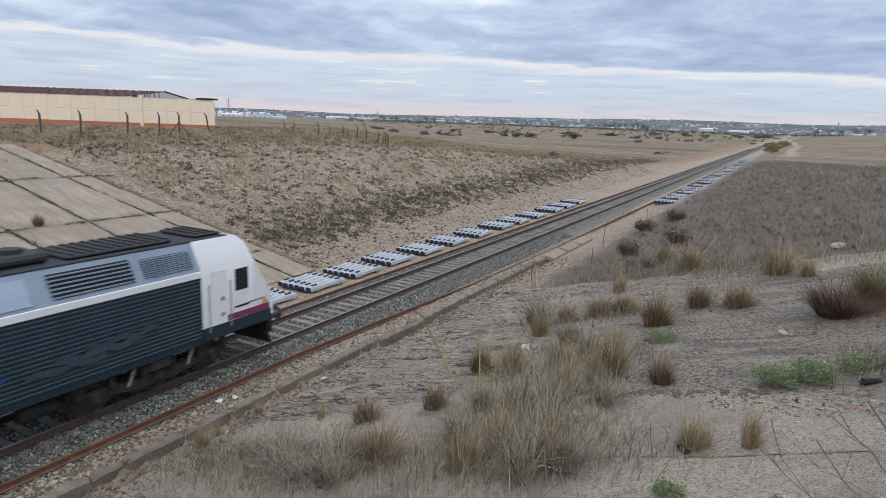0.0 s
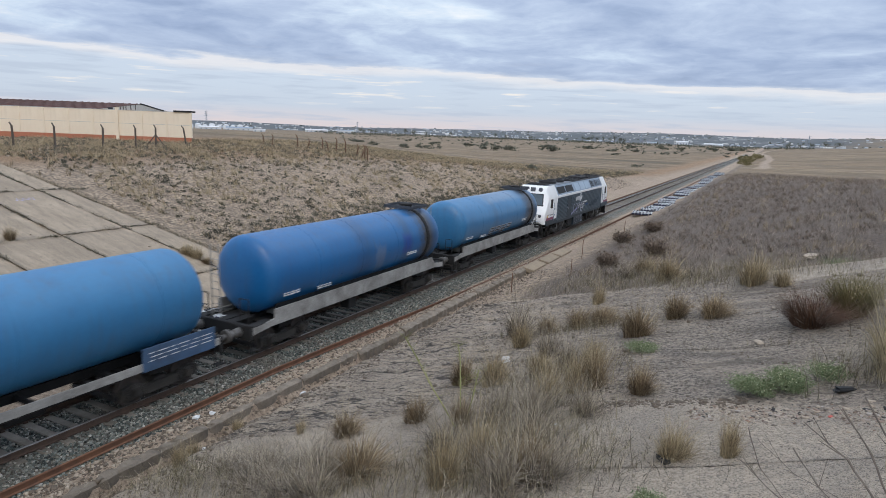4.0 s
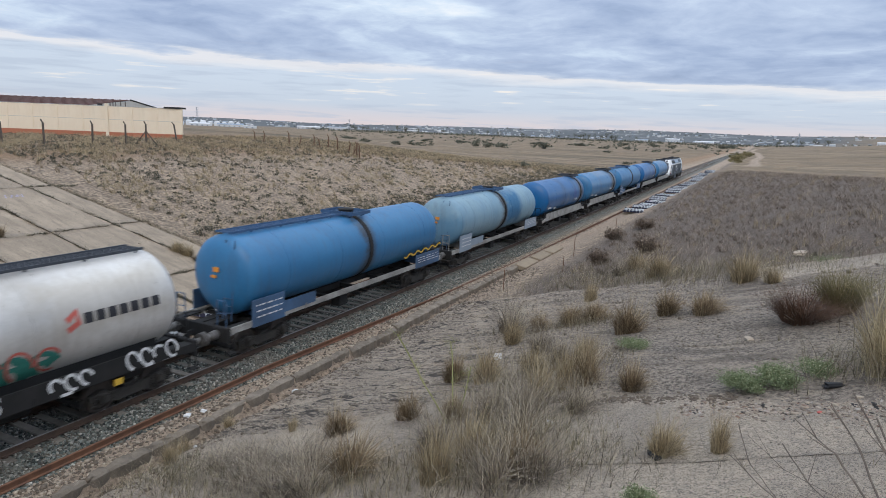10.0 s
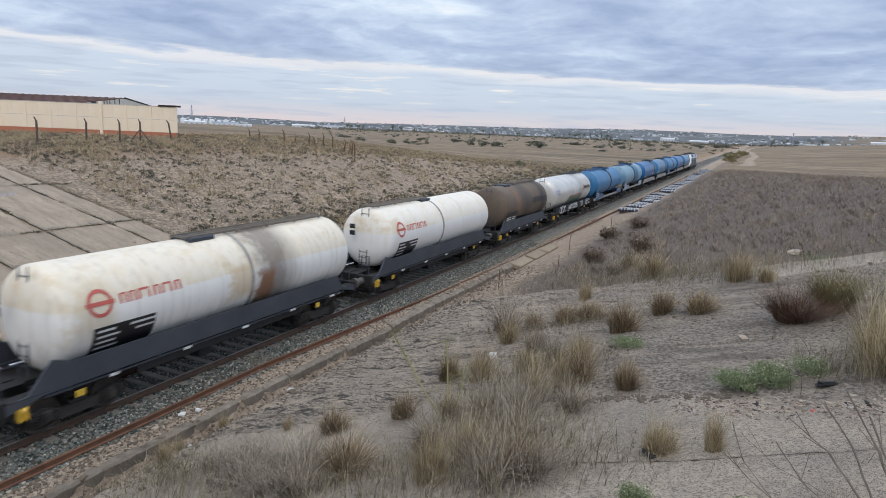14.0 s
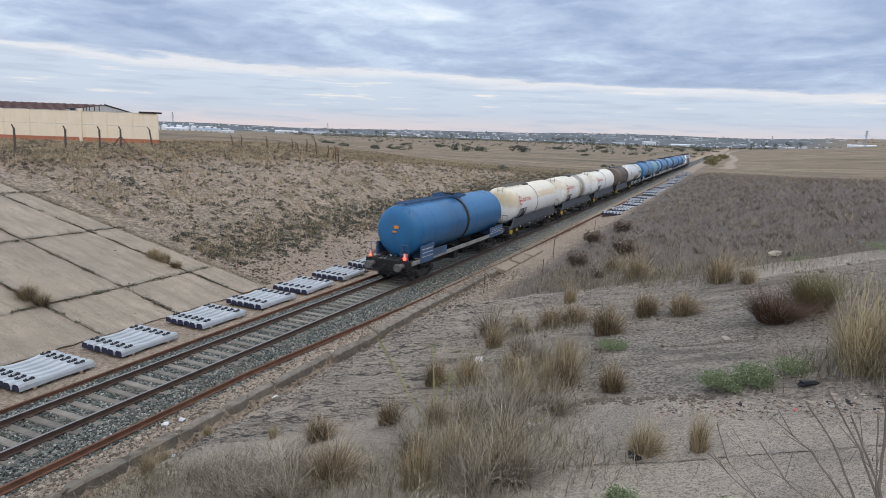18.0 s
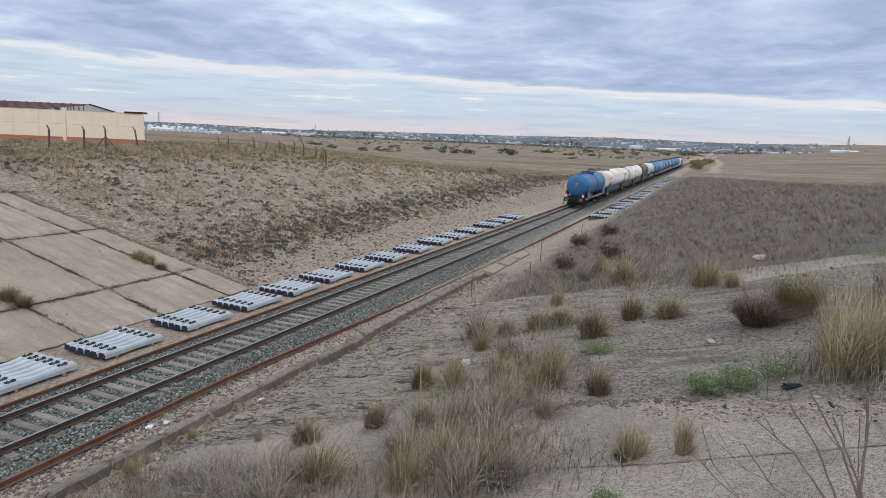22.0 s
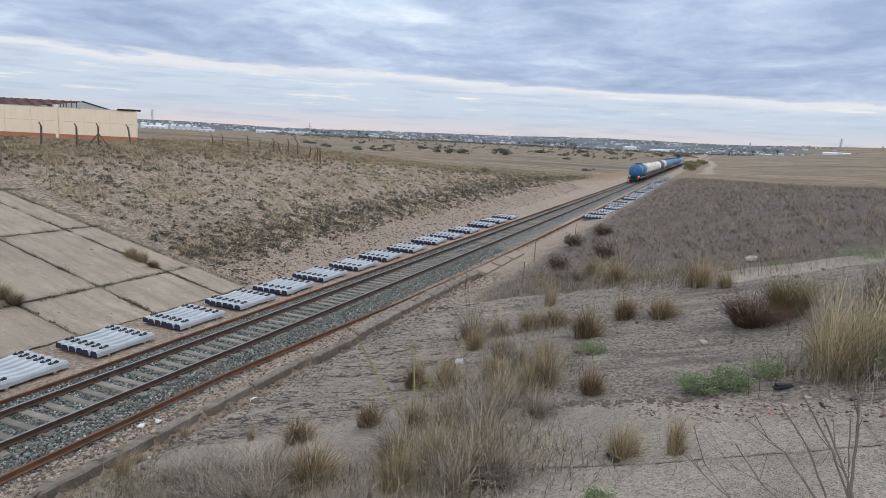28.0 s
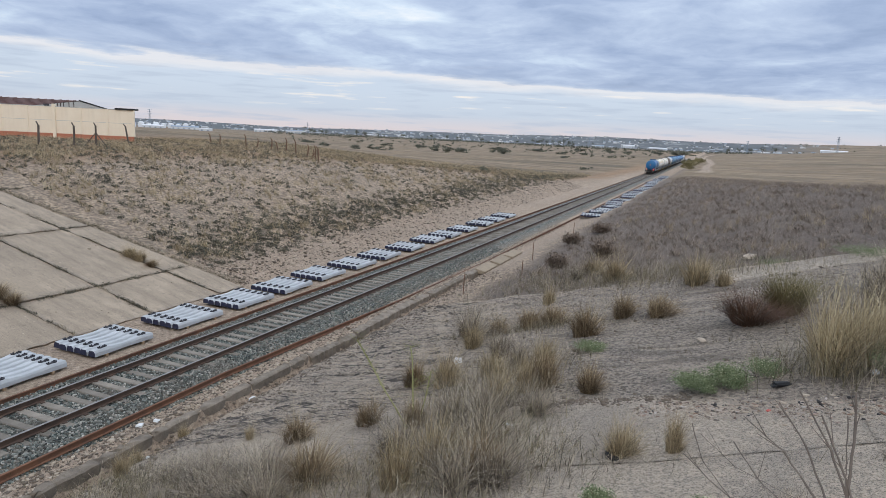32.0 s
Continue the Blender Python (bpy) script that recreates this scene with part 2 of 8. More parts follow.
def lattice(x, y, seed):
    """Smooth value noise in 0 to 1."""
    x, y = np.asarray(x, float), np.asarray(y, float)
    table = np.random.RandomState(seed).rand(64, 64)
    i, j = np.floor(x).astype(int), np.floor(y).astype(int)
    u, v = x - i, y - j
    u, v = u * u * (3 - 2 * u), v * v * (3 - 2 * v)
    g = lambda a, b: table[a % 64, b % 64]
    return (g(i, j) * (1 - u) + g(i + 1, j) * u) * (1 - v) + (g(i, j + 1) * (1 - u) + g(i + 1, j + 1) * u) * v


def crumpled(x, y, seed, octaves=4):
    out, total = 0.0, 0.0
    for k in range(octaves):
        out = out + lattice(x * 2 ** k + 7.3 * k, y * 2 ** k - 3.1 * k, seed + k) * 0.55 ** k
        total += 0.55 ** k
    return out / total


def height(x, y, rough=1.0):
    x, y = np.asarray(x, float), np.asarray(y, float)
    cl = np.interp(y - 1.1 * np.clip(-x - 27, 0, 170), *zip(*CREST_L))
    cr = np.interp(y, *zip(*CREST_R))
    zl = BED + BANK * np.clip(LEFT_TOE - x, 0, None)
    zr = BED + BANK * np.clip(x - RIGHT_TOE, 0, None)
    k = 0.5
    soft_l = -k * np.log(np.exp(-zl / k) + np.exp(-np.maximum(cl, BED + 0.12) / k))
    soft_r = -k * np.log(np.exp(-zr / k) + np.exp(-np.maximum(cr, BED + 0.12) / k))
    z = np.where(x < -1, soft_l, soft_r)
    z = np.where((x > LEFT_TOE) & (x < RIGHT_TOE), BED, np.maximum(z, BED))
    # the gutter behind the kerb
    z = z + 0.15 * step(2.3, 3.0, x) * step(3.50, 3.46, x) * step(60, 38, y)
    z = z - 0.22 * np.exp(-(((x - 3.72) / 0.16) ** 2)) * step(48, 34, y)
    off = np.clip(np.maximum(LEFT_TOE - x, x - RIGHT_TOE), 0, None)
    free = np.where(y > 27.4, step(0, 3, off), 0.12 * step(0, 3, off))
    z = z - 0.30 * step(3.75, 4.2, x) * step(25.5, 24.5, x) * step(27.9, 27.2, y) * step(-4, -2, y)
    z = z + rough * free * (0.16 * waves(x, y, 5.0, 3) + 0.07 * waves(x, y, 1.7, 4))
    dist = np.hypot(x, y)
    # open country: rising field to the right, far hills all round
    turn = np.degrees(np.arctan2(x - EYE[0], np.maximum(y, 1)))
    z = z + step(150, 800, dist) * step(-3, 14, turn) * 15
    z = z + step(2300, 3600, dist) * (25 + 22 * step(-38, -5, turn) + 7 * waves(x, y, 1500, 9)) * step(24, 13, turn) + step(700, 2200, dist) * waves(x, y, 600, 12) * 2.0
    return z


def spaced(near, far, first, grow):
    out, d = [near], first
    while out[-1] < far:
        out.append(out[-1] + d)
        d *= grow
    return out


def make_ground():
    xs = sorted(set([-v for v in spaced(5.6, 4500, 0.4, 1.035)] + [-5.6 + 0.5 * k for k in range(18)] + spaced(2.4, 3.3, 0.15, 1.0) + spaced(3.4, 4.05, 0.06, 1.0) + spaced(4.1, 4500, 0.35, 1.04)))
    ys = sorted(set([-v for v in spaced(6, 1500, 1.0, 1.25)] + spaced(-5, 40, 0.4, 1.0) + spaced(40.4, 4600, 0.42, 1.022)))
    X, Y = np.meshgrid(np.array(xs), np.array(ys), indexing="ij")
    Z = height(X, Y)
    nx, ny = X.shape
    i = np.arange(nx * ny).reshape(nx, ny)
    faces = np.stack([i[:-1, :-1], i[1:, :-1], i[1:, 1:], i[:-1, 1:]], -1).reshape(-1, 4)
    me = bulk("ground", np.stack([X, Y, Z], -1).reshape(-1, 3), faces, [make_ground_material()], smooth=True)
    x, y = X.ravel(), Y.ravel()
    off_l, off_r = LEFT_TOE - x, x - RIGHT_TOE
    wob = 1.2 * waves(x, y, 9, 21)
    sand = np.clip(step(4.2, 2.0, off_l + wob + 0.02 * (y - 40)) * (x < 0) + step(1.6, 0.4, off_r + 0.3 * wob) * (x > 0), 0, 1)
    cl = np.interp(y - 1.1 * np.clip(-x - 27, 0, 170), *zip(*CREST_L))
    crest_l = (cl - BED) / BANK
    field = np.clip(step(-2, 3, off_l - crest_l) * (x < 0) + step(95, 130, y) * step(3, 9, off_l) * (x < 0), 0, 1)
    farm = np.clip(step(110, 150, np.hypot(x, y)) * (x < 0) * step(4, 10, off_l) + (x > 0) * step(150, 175, y + 0.3 * x) * step(2, 6, off_r), 0, 1)
    scrub = (x > 0) * step(25, 29, y + wob) * step(1.6, 3.5, off_r + 0.5 * wob) * (1 - farm)
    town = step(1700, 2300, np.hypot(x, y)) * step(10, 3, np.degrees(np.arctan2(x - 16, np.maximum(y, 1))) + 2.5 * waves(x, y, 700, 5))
    path_x = np.interp(y, (225, 255, 327, 391, 523, 616, 820, 1300), (13.5, 15.5, 14.8, 17.2, 14.8, 9.5, 12.5, 40))
    track = step(2.6, 1.1, np.abs(x - path_x) / (1 + 0.3 * step(275, 245, y))) * step(225, 240, y) * step(1300, 900, y)
    sand = np.clip(sand * step(400, 200, y) + track, 0, 1)
    farm, field, scrub = farm * (1 - track), field * (1 - track), scrub * (1 - track)
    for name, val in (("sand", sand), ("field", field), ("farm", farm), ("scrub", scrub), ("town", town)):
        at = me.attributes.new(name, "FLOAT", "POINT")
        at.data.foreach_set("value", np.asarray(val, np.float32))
    ob = new("ground", me)
    tagged(ob, "dry sandy earth with stones, stubble fields reaching the horizon", "ground", kind="structure")


def make_ground_material():
    m = bpy.data.materials.new("dry earth")
    m.use_nodes = True
    tree = m.node_tree
    tree.nodes.clear()
    add = nodes_of(tree)
    co = add("ShaderNodeTexCoord").outputs["Object"]
    n = lambda s, d=6.0, r=0.62: add("ShaderNodeTexNoise", (0, co), i_Scale=s, i_Detail=d, i_Roughness=r).outputs[0]
    at = lambda a: add("ShaderNodeAttribute", attribute_name=a).outputs["Fac"]
    big, mid, fine, grain = n(0.11), n(0.9), n(7.0, 8.0, 0.7), n(40.0, 3.0)
    clod = add("ShaderNodeTexVoronoi", (0, co), i_Scale=4.5).outputs["Distance"]
    dirt = ramp(add, fine, [(0.36, (0.14, 0.10, 0.068)), (0.45, (0.39, 0.288, 0.198)), (0.54, (0.53, 0.40, 0.282)), (0.66, (0.64, 0.50, 0.36))])
    peb = add("ShaderNodeTexVoronoi", (0, co), i_Scale=7.0)
    pebc = add("ShaderNodeSeparateColor", (0, peb.outputs["Color"])).outputs[0]
    dirt = mixed(add, ramp(add, pebc, [(0.76, 0.0), (0.80, 0.45)]), dirt, (0.54, 0.435, 0.325))
    dirt = mixed(add, ramp(add, pebc, [(0.16, 0.7), (0.20, 0.0)]), dirt, (0.085, 0.068, 0.052))
    dirt = mixed(add, ramp(add, clod, [(0.45, 0.0), (0.75, 0.55)]), dirt, (0.12, 0.093, 0.073))
    dirt = mixed(add, ramp(add, mid, [(0.48, 0.0), (0.60, 0.5)]), dirt, (0.19, 0.15, 0.112))
    dirt = mixed(add, ramp(add, n(2.6, 5.0), [(0.52, 0.0), (0.60, 0.3)]), dirt, (0.155, 0.125, 0.097))
    sand = ramp(add, fine, [(0.34, (0.15, 0.11, 0.078)), (0.46, (0.34, 0.255, 0.187)), (0.56, (0.45, 0.348, 0.258)), (0.68, (0.60, 0.485, 0.375))])
    sand = mixed(add, ramp(add, grain, [(0.36, 0.6), (0.45, 0.0)]), sand, (0.12, 0.09, 0.068))
    sand = mixed(add, ramp(add, mid, [(0.45, 0.0), (0.7, 0.35)]), sand, (0.30, 0.235, 0.17))
    field = ramp(add, fine, [(0.34, (0.13, 0.082, 0.046)), (0.5, (0.275, 0.172, 0.095)), (0.66, (0.40, 0.27, 0.16))])
    sepc = add("ShaderNodeSeparateXYZ", (0, co))
    st = add("ShaderNodeVectorMath", (0, co), operation="MULTIPLY", i_1=(0.010, 0.032, 0.02)).outputs[0]
    strips = add("ShaderNodeTexNoise", (0, st), i_Scale=1.0, i_Detail=4.0, i_Roughness=0.6).outputs[0]
    farm = ramp(add, strips, [(0.36, (0.085, 0.068, 0.041)), (0.44, (0.175, 0.122, 0.070)), (0.49, (0.285, 0.20, 0.118)), (0.53, (0.125, 0.092, 0.058)), (0.60, (0.35, 0.255, 0.155)), (0.66, (0.16, 0.118, 0.073))])
    farm = mixed(add, math_node(add, "MULTIPLY", fine, 0.5), farm, (0.14, 0.105, 0.062))
    scrub = ramp(add, fine, [(0.35, (0.065, 0.05, 0.04)), (0.55, (0.15, 0.115, 0.092)), (0.72, (0.24, 0.19, 0.155))])
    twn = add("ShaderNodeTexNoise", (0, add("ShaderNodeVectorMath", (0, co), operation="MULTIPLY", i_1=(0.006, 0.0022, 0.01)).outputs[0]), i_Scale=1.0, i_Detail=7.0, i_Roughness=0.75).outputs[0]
    # far towns and hills: distance haze is mixed into their colour as blue-grey
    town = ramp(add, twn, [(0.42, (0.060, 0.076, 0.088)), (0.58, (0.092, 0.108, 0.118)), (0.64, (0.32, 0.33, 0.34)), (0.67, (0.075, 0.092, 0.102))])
    col = mixed(add, at("sand"), dirt, sand)
    col = mixed(add, at("field"), col, field)
    col = mixed(add, at("scrub"), col, scrub)
    col = mixed(add, at("farm"), col, farm)
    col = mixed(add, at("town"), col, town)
    col = mixed(add, ramp(add, big, [(0.35, 0.0), (0.7, 0.3)]), col, (0.20, 0.165, 0.13))
    bs = add("ShaderNodeBsdfPrincipled", ("Base Color", col), i_Roughness=0.95)
    hsum = math_node(add, "ADD", fine, math_node(add, "MULTIPLY", grain, 0.4))
    bp = add("ShaderNodeBump", ("Height", hsum), i_Strength=1.0, i_Distance=0.12)
    tree.links.new(bp.outputs[0], bs.inputs["Normal"])
    add("ShaderNodeOutputMaterial", (0, bs.outputs[0]))
    return m


make_ground()


# ---- railway line ----
GAUGE = 0.87
RAIL = [(-0.075, -0.17), (0.075, -0.17), (0.075, -0.158), (0.02, -0.14), (0.012, -0.05), (0.036, -0.036), (0.036, -0.008), (0.028, 0.0), (-0.028, 0.0), (-0.036, -0.008), (-0.036, -0.036), (-0.012, -0.05), (-0.02, -0.14), (-0.075, -0.158)]


def make_ballast_material():
    m = bpy.data.materials.new("ballast")
    m.use_nodes = True
    tree = m.node_tree
    tree.nodes.clear()
    add = nodes_of(tree)
    co = add("ShaderNodeTexCoord").outputs["Object"]
    vo = add("ShaderNodeTexVoronoi", (0, co), i_Scale=15.0)
    tone = add("ShaderNodeSeparateColor", (0, vo.outputs["Color"])).outputs[0]
    col = ramp(add, tone, [(0.0, (0.012, 0.015, 0.014)), (0.35, (0.05, 0.06, 0.054)), (0.7, (0.125, 0.137, 0.122)), (1.0, (0.36, 0.36, 0.32))])
    far = add("ShaderNodeTexNoise", (0, co), i_Scale=0.6, i_Detail=5.0).outputs[0]
    col = mixed(add, ramp(add, far, [(0.4, 0.0), (0.7, 0.5)]), col, (0.16, 0.12, 0.085))
    sx = add("ShaderNodeSeparateXYZ", (0, co)).outputs[0]
    side = math_node(add, "ABSOLUTE", sx)
    col = mixed(add, ramp(add, math_node(add, "MULTIPLY", side, 0.25), [(0.40, 0.0), (0.62, 0.75)]), col, (0.25, 0.20, 0.145))
    bs = add("ShaderNodeBsdfPrincipled", ("Base Color", col), i_Roughness=0.85)
    bp = add("ShaderNodeBump", ("Height", vo.outputs["Distance"]), i_Strength=1.0, i_Distance=-0.05)
    tree.links.new(bp.outputs[0], bs.inputs["Normal"])
    add("ShaderNodeOutputMaterial", (0, bs.outputs[0]))
    return m


BALLAST = make_ballast_material()
LINE_Y0, LINE_Y1 = -60.0, 900.0


def make_line():
    line = empty("railway_track", label="single track with worn rails on concrete sleepers in grey ballast", category="railway track", kind="structure")
    prof = [(-2.35, BED - 0.06), (-1.75, -0.25), (-1.25, -0.205), (-0.95, -0.225), (0, -0.235), (0.95, -0.225), (1.25, -0.205), (1.75, -0.25), (2.6, BED - 0.06)]
    ys = spaced(LINE_Y0, 60, 0.5, 1.0) + spaced(60.5, LINE_Y1, 0.6, 1.03)
    px = np.interp(np.linspace(0, len(prof) - 1, 33), range(len(prof)), [p[0] for p in prof])
    pz = np.interp(px, [p[0] for p in prof], [p[1] for p in prof])
    X, Y = np.meshgrid(px, np.array(ys), indexing="ij")
    Z = np.repeat(pz[:, None], len(ys), 1) + 0.02 * waves(X, Y, 0.9, 5) + 0.012 * waves(X, Y, 0.35, 6)
    i = np.arange(X.size).reshape(X.shape)
    faces = np.stack([i[:-1, :-1], i[1:, :-1], i[1:, 1:], i[:-1, 1:]], -1).reshape(-1, 4)
    me = bulk("ballast_bed", np.stack([X, Y, Z], -1).reshape(-1, 3), faces, [BALLAST], smooth=True)
    part("ballast_bed", me, (), line, "grey-green crushed stone ballast")
    for side in (-1, 1):
        s = Shape().sweep(RAIL, [(side * GAUGE, y, 0) for y in (LINE_Y0, 20, 60, 200, LINE_Y1)])
        me = s.mesh("rail", RAIL_SIDE, RAIL_TOP)
        for p in me.polygons:
            if p.normal.z > 0.5 and p.center.z > -0.006:
                p.material_index = 1
        part("rail", me, (), line, "brown-sided rail with a bright worn head")
    slab = Shape().box(-1.3, 1.3, -0.13, 0.13, -0.40, -0.182, 0.025)
    for side in (-1, 1):
        for e in (-0.11, 0.11):
            slab.box(side * GAUGE + e - 0.05, side * GAUGE + e + 0.05, -0.06, 0.06, -0.185, -0.15, 0.01, slot=1)
    me = slab.mesh("track_sleeper", SLEEPER_OLD, RAIL_SIDE)
    rest = Shape()
    for k in range(int((260 + 20) / 0.6)):
        y = -20 + 0.6 * k + random.uniform(-0.03, 0.03)
        if y < 75:
            part("track_sleeper", me, (), line, at=pose(random.uniform(-0.03, 0.03), y, random.uniform(-0.008, 0.02), 0, 0, random.uniform(-1, 1)))
        else:
            rest.box(-1.3, 1.3, y - 0.13, y + 0.13, -0.4, -0.19, 0.0)
    tagged(part("far_sleepers", rest, SLEEPER_OLD, line), kind="stuff")


def loose_rail(stations, label):
    pts = []
    for (x0, y0, z0), (x1, y1, z1) in zip(stations, stations[1:]):
        n = max(2, int((y1 - y0) / 3))
        pts += [(x0 + (x1 - x0) * k / n, y0 + (y1 - y0) * k / n, z0 + (z1 - z0) * k / n) for k in range(n)]
    pts.append(stations[-1])
    ob = part("loose_rail", Shape().sweep(RAIL, pts), RUST)
    tagged(ob, label, "rail", "loose rails beside the track")


def make_stones_on_bed():
    """Loose ballast stones on the stretch nearest the eye."""
    rs = np.random.RandomState(17)
    n = 36000
    x, y = rs.uniform(-2.0, 2.35, n), 5 + 42 * rs.rand(n) ** 1.25
    near = np.minimum(np.abs(x - GAUGE), np.abs(x + GAUGE)) > 0.07
    on_sleeper = (np.abs(((y + 20) % 0.6) - 0.0) < 0.10) | (np.abs(((y + 20) % 0.6) - 0.6) < 0.10)
    keep = near & ~(on_sleeper & (np.abs(x) < 1.25) & (rs.rand(n) < 0.80))
    x, y = x[keep], y[keep]
    z = np.interp(x, (-2.35, -1.75, -1.25, -0.95, 0, 0.95, 1.25, 1.75, 2.6), (-0.44, -0.25, -0.205, -0.225, -0.235, -0.225, -0.205, -0.25, -0.44))
    size = rs.uniform(0.035, 0.075, len(x))
    cube = np.array([(a, b, c) for a in (-1, 1) for b in (-1, 1) for c in (-1, 1)], float)
    q = np.array([(0, 1, 3, 2), (4, 6, 7, 5), (0, 4, 5, 1), (2, 3, 7, 6), (1, 5, 7, 3)])
    v = cube[None] * (size * 0.5)[:, None, None] * rs.uniform(0.4, 1.15, (len(x), 8, 3))
    a = rs.rand(len(x)) * 6.283
    ca, sa = np.cos(a)[:, None], np.sin(a)[:, None]
    v = np.stack([v[:, :, 0] * ca - v[:, :, 1] * sa + x[:, None], v[:, :, 0] * sa + v[:, :, 1] * ca + y[:, None], v[:, :, 2] + (z + 0.012)[:, None]], -1)
    f = (np.arange(len(x)) * 8)[:, None, None] + q[None]
    tagged(new("ballast_stones", bulk("ballast_stones", v.reshape(-1, 3), f.reshape(-1, 4), [STONE_GREY])), "loose grey-green ballast stones on the track bed", "ballast", kind="stuff")


def island_material(name, *tones):
    m = bpy.data.materials.new(name)
    m.use_nodes = True
    tree = m.node_tree
    tree.nodes.clear()
    add = nodes_of(tree)
    isl = add("ShaderNodeNewGeometry").outputs["Random Per Island"]
    col = ramp(add, isl, [(k / (len(tones) - 1), t) for k, t in enumerate(tones)])
    co = add("ShaderNodeTexCoord").outputs["Object"]
    n = add("ShaderNodeTexNoise", (0, co), i_Scale=0.7, i_Detail=4.0).outputs[0]
    col = mixed(add, ramp(add, n, [(0.45, 0.0), (0.7, 0.4)]), col, (0.15, 0.11, 0.08))
    bs = add("ShaderNodeBsdfPrincipled", ("Base Color", col), i_Roughness=0.85)
    add("ShaderNodeOutputMaterial", (0, bs.outputs[0]))
    return m


STONE_GREY = island_material("ballast stone", (0.014, 0.018, 0.017), (0.05, 0.064, 0.058), (0.10, 0.118, 0.106), (0.22, 0.235, 0.21), (0.04, 0.037, 0.032), (0.46, 0.44, 0.39))
make_line()
make_stones_on_bed()
loose_rail([(-1.72, -30, -0.09), (-1.72, 10, -0.09), (-1.85, 22, -0.10), (-2.0, 60, -0.11), (-2.05, 330, -0.12)], "rusty brown rail lying loose beside the ballast and new sleepers")
loose_rail([(2.25, -30, -0.14), (2.18, 9, -0.14), (2.12, 16, -0.15), (2.3, 20, -0.16), (2.75, 28, -0.18), (3.0, 40, -0.2), (3.1, 75, -0.2), (3.0, 190, -0.2)], "rusty brown rail lying loose along the kerb side")


# ---- kerb along the gutter ----
def kerb_block(ln, seed, broad=1.0):
    """A long cast block with a worn, chipped and slightly wandering rim."""
    r = random.Random(seed)
    s, n = Shape(), 24
    vs = []
    for i in range(n + 1):
        y = 0.05 + (ln - 0.09) * i / n
        chip = r.uniform(0.04, 0.12) if r.random() < 0.25 or i in (0, n) else 0.0
        a, b = r.uniform(-0.03, 0.03), r.uniform(-0.025, 0.025) - 0.5 * chip
        vs += [(broad * q[0],) + q[1:] for q in [(-0.12 + a, y, -0.62), (-0.11 + a, y, -0.08 - chip), (-0.07 + a + chip, y, -r.uniform(0.0, 0.03)), (0.14 + b, y, -r.uniform(0.0, 0.04) - 0.4 * chip), (0.20 + b, y, -0.06 - 0.6 * chip), (0.21 + b, y, -0.62)]]
    fs = [(6 * i + j, 6 * i + j + 1, 6 * i + j + 7, 6 * i + j + 6) for i in range(n) for j in range(5)]
    fs += [(0, 1, 2, 3, 4, 5)[::-1], tuple(6 * n + j for j in range(6))]
    return s.add(vs, fs)


def make_kerb():
    kerb = empty("gutter_kerb", label="weathered, cracked concrete gutter kerb with broken blocks", category="kerb", kind="structure")
    y, k = -8.0, 0
    while y < 37:
        ln = random.uniform(2.0, 4.2)
        s = kerb_block(ln, k, 1.0 if y < 17 else 1.45)
        part("kerb_block", s, KERB, kerb, at=pose(3.32 + random.uniform(-0.05, 0.05), y, -0.16 + random.uniform(-0.04, 0.05), random.uniform(-0.5, 0.5), random.uniform(-2, 4), random.uniform(-1.0, 1.0)))
        y += ln
        k += 1
    for a, b in ((37.5, 40.2), (40.6, 43.2), (43.5, 46.2)):
        s = Shape().box(-0.38, 0.38, 0, b - a, -0.3, 0.0, 0.04)
        part("kerb_block", s, KERB_TAN, kerb, at=pose(3.75, a, -0.16, 0, random.uniform(6, 13), random.uniform(-1.5, 1.5)), label="tan concrete kerb block")


make_kerb()


# ---- stacks of new sleepers ----
def sleeper_mesh(w=0.30):
    """A monobloc sleeper along y, 2.6 m long, dipping and narrowing in the middle."""
    s = Shape()
    st = [(-1.3, 0.165, 0.21), (-1.24, 0.165, 0.225), (-0.72, 0.165, 0.235), (-0.52, 0.15, 0.205), (-0.2, 0.13, 0.175), (0.2, 0.13, 0.175), (0.52, 0.15, 0.205), (0.72, 0.165, 0.235), (1.24, 0.165, 0.225), (1.3, 0.165, 0.21)]
    vs, fs = [], []
    for y, hw, h in st:
        t = hw * 0.66
        vs += [(-hw, y, 0), (hw, y, 0), (hw * 0.97, y, h * 0.62), (t, y, h), (-t, y, h), (-hw * 0.97, y, h * 0.62)]
    for k in range(len(st) - 1):
        for i in range(6):
            fs.append((k * 6 + i, k * 6 + (i + 1) % 6, k * 6 + 6 + (i + 1) % 6, k * 6 + 6 + i))
    s.add(vs, fs, 0)
    n = (len(st) - 1) * 6
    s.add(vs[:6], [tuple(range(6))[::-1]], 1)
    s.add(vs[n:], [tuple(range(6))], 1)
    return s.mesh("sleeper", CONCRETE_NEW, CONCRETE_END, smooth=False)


def fastener_mesh():
    s = Shape().box(-0.07, 0.07, -0.14, 0.14, -0.006, 0.012, 0.004)
    for e in (-0.095, 0.095):
        s.box(-0.075, 0.075, e - 0.045, e + 0.045, 0.0, 0.035, 0.008)
        s.tube((0, e, 0.03), (0, e, 0.075), 0.022, 6)
        s.box(-0.05, 0.05, e * 1.55 - 0.02, e * 1.55 + 0.02, 0.0, 0.05, 0.006)
    return s.mesh("fastening", FASTENER)


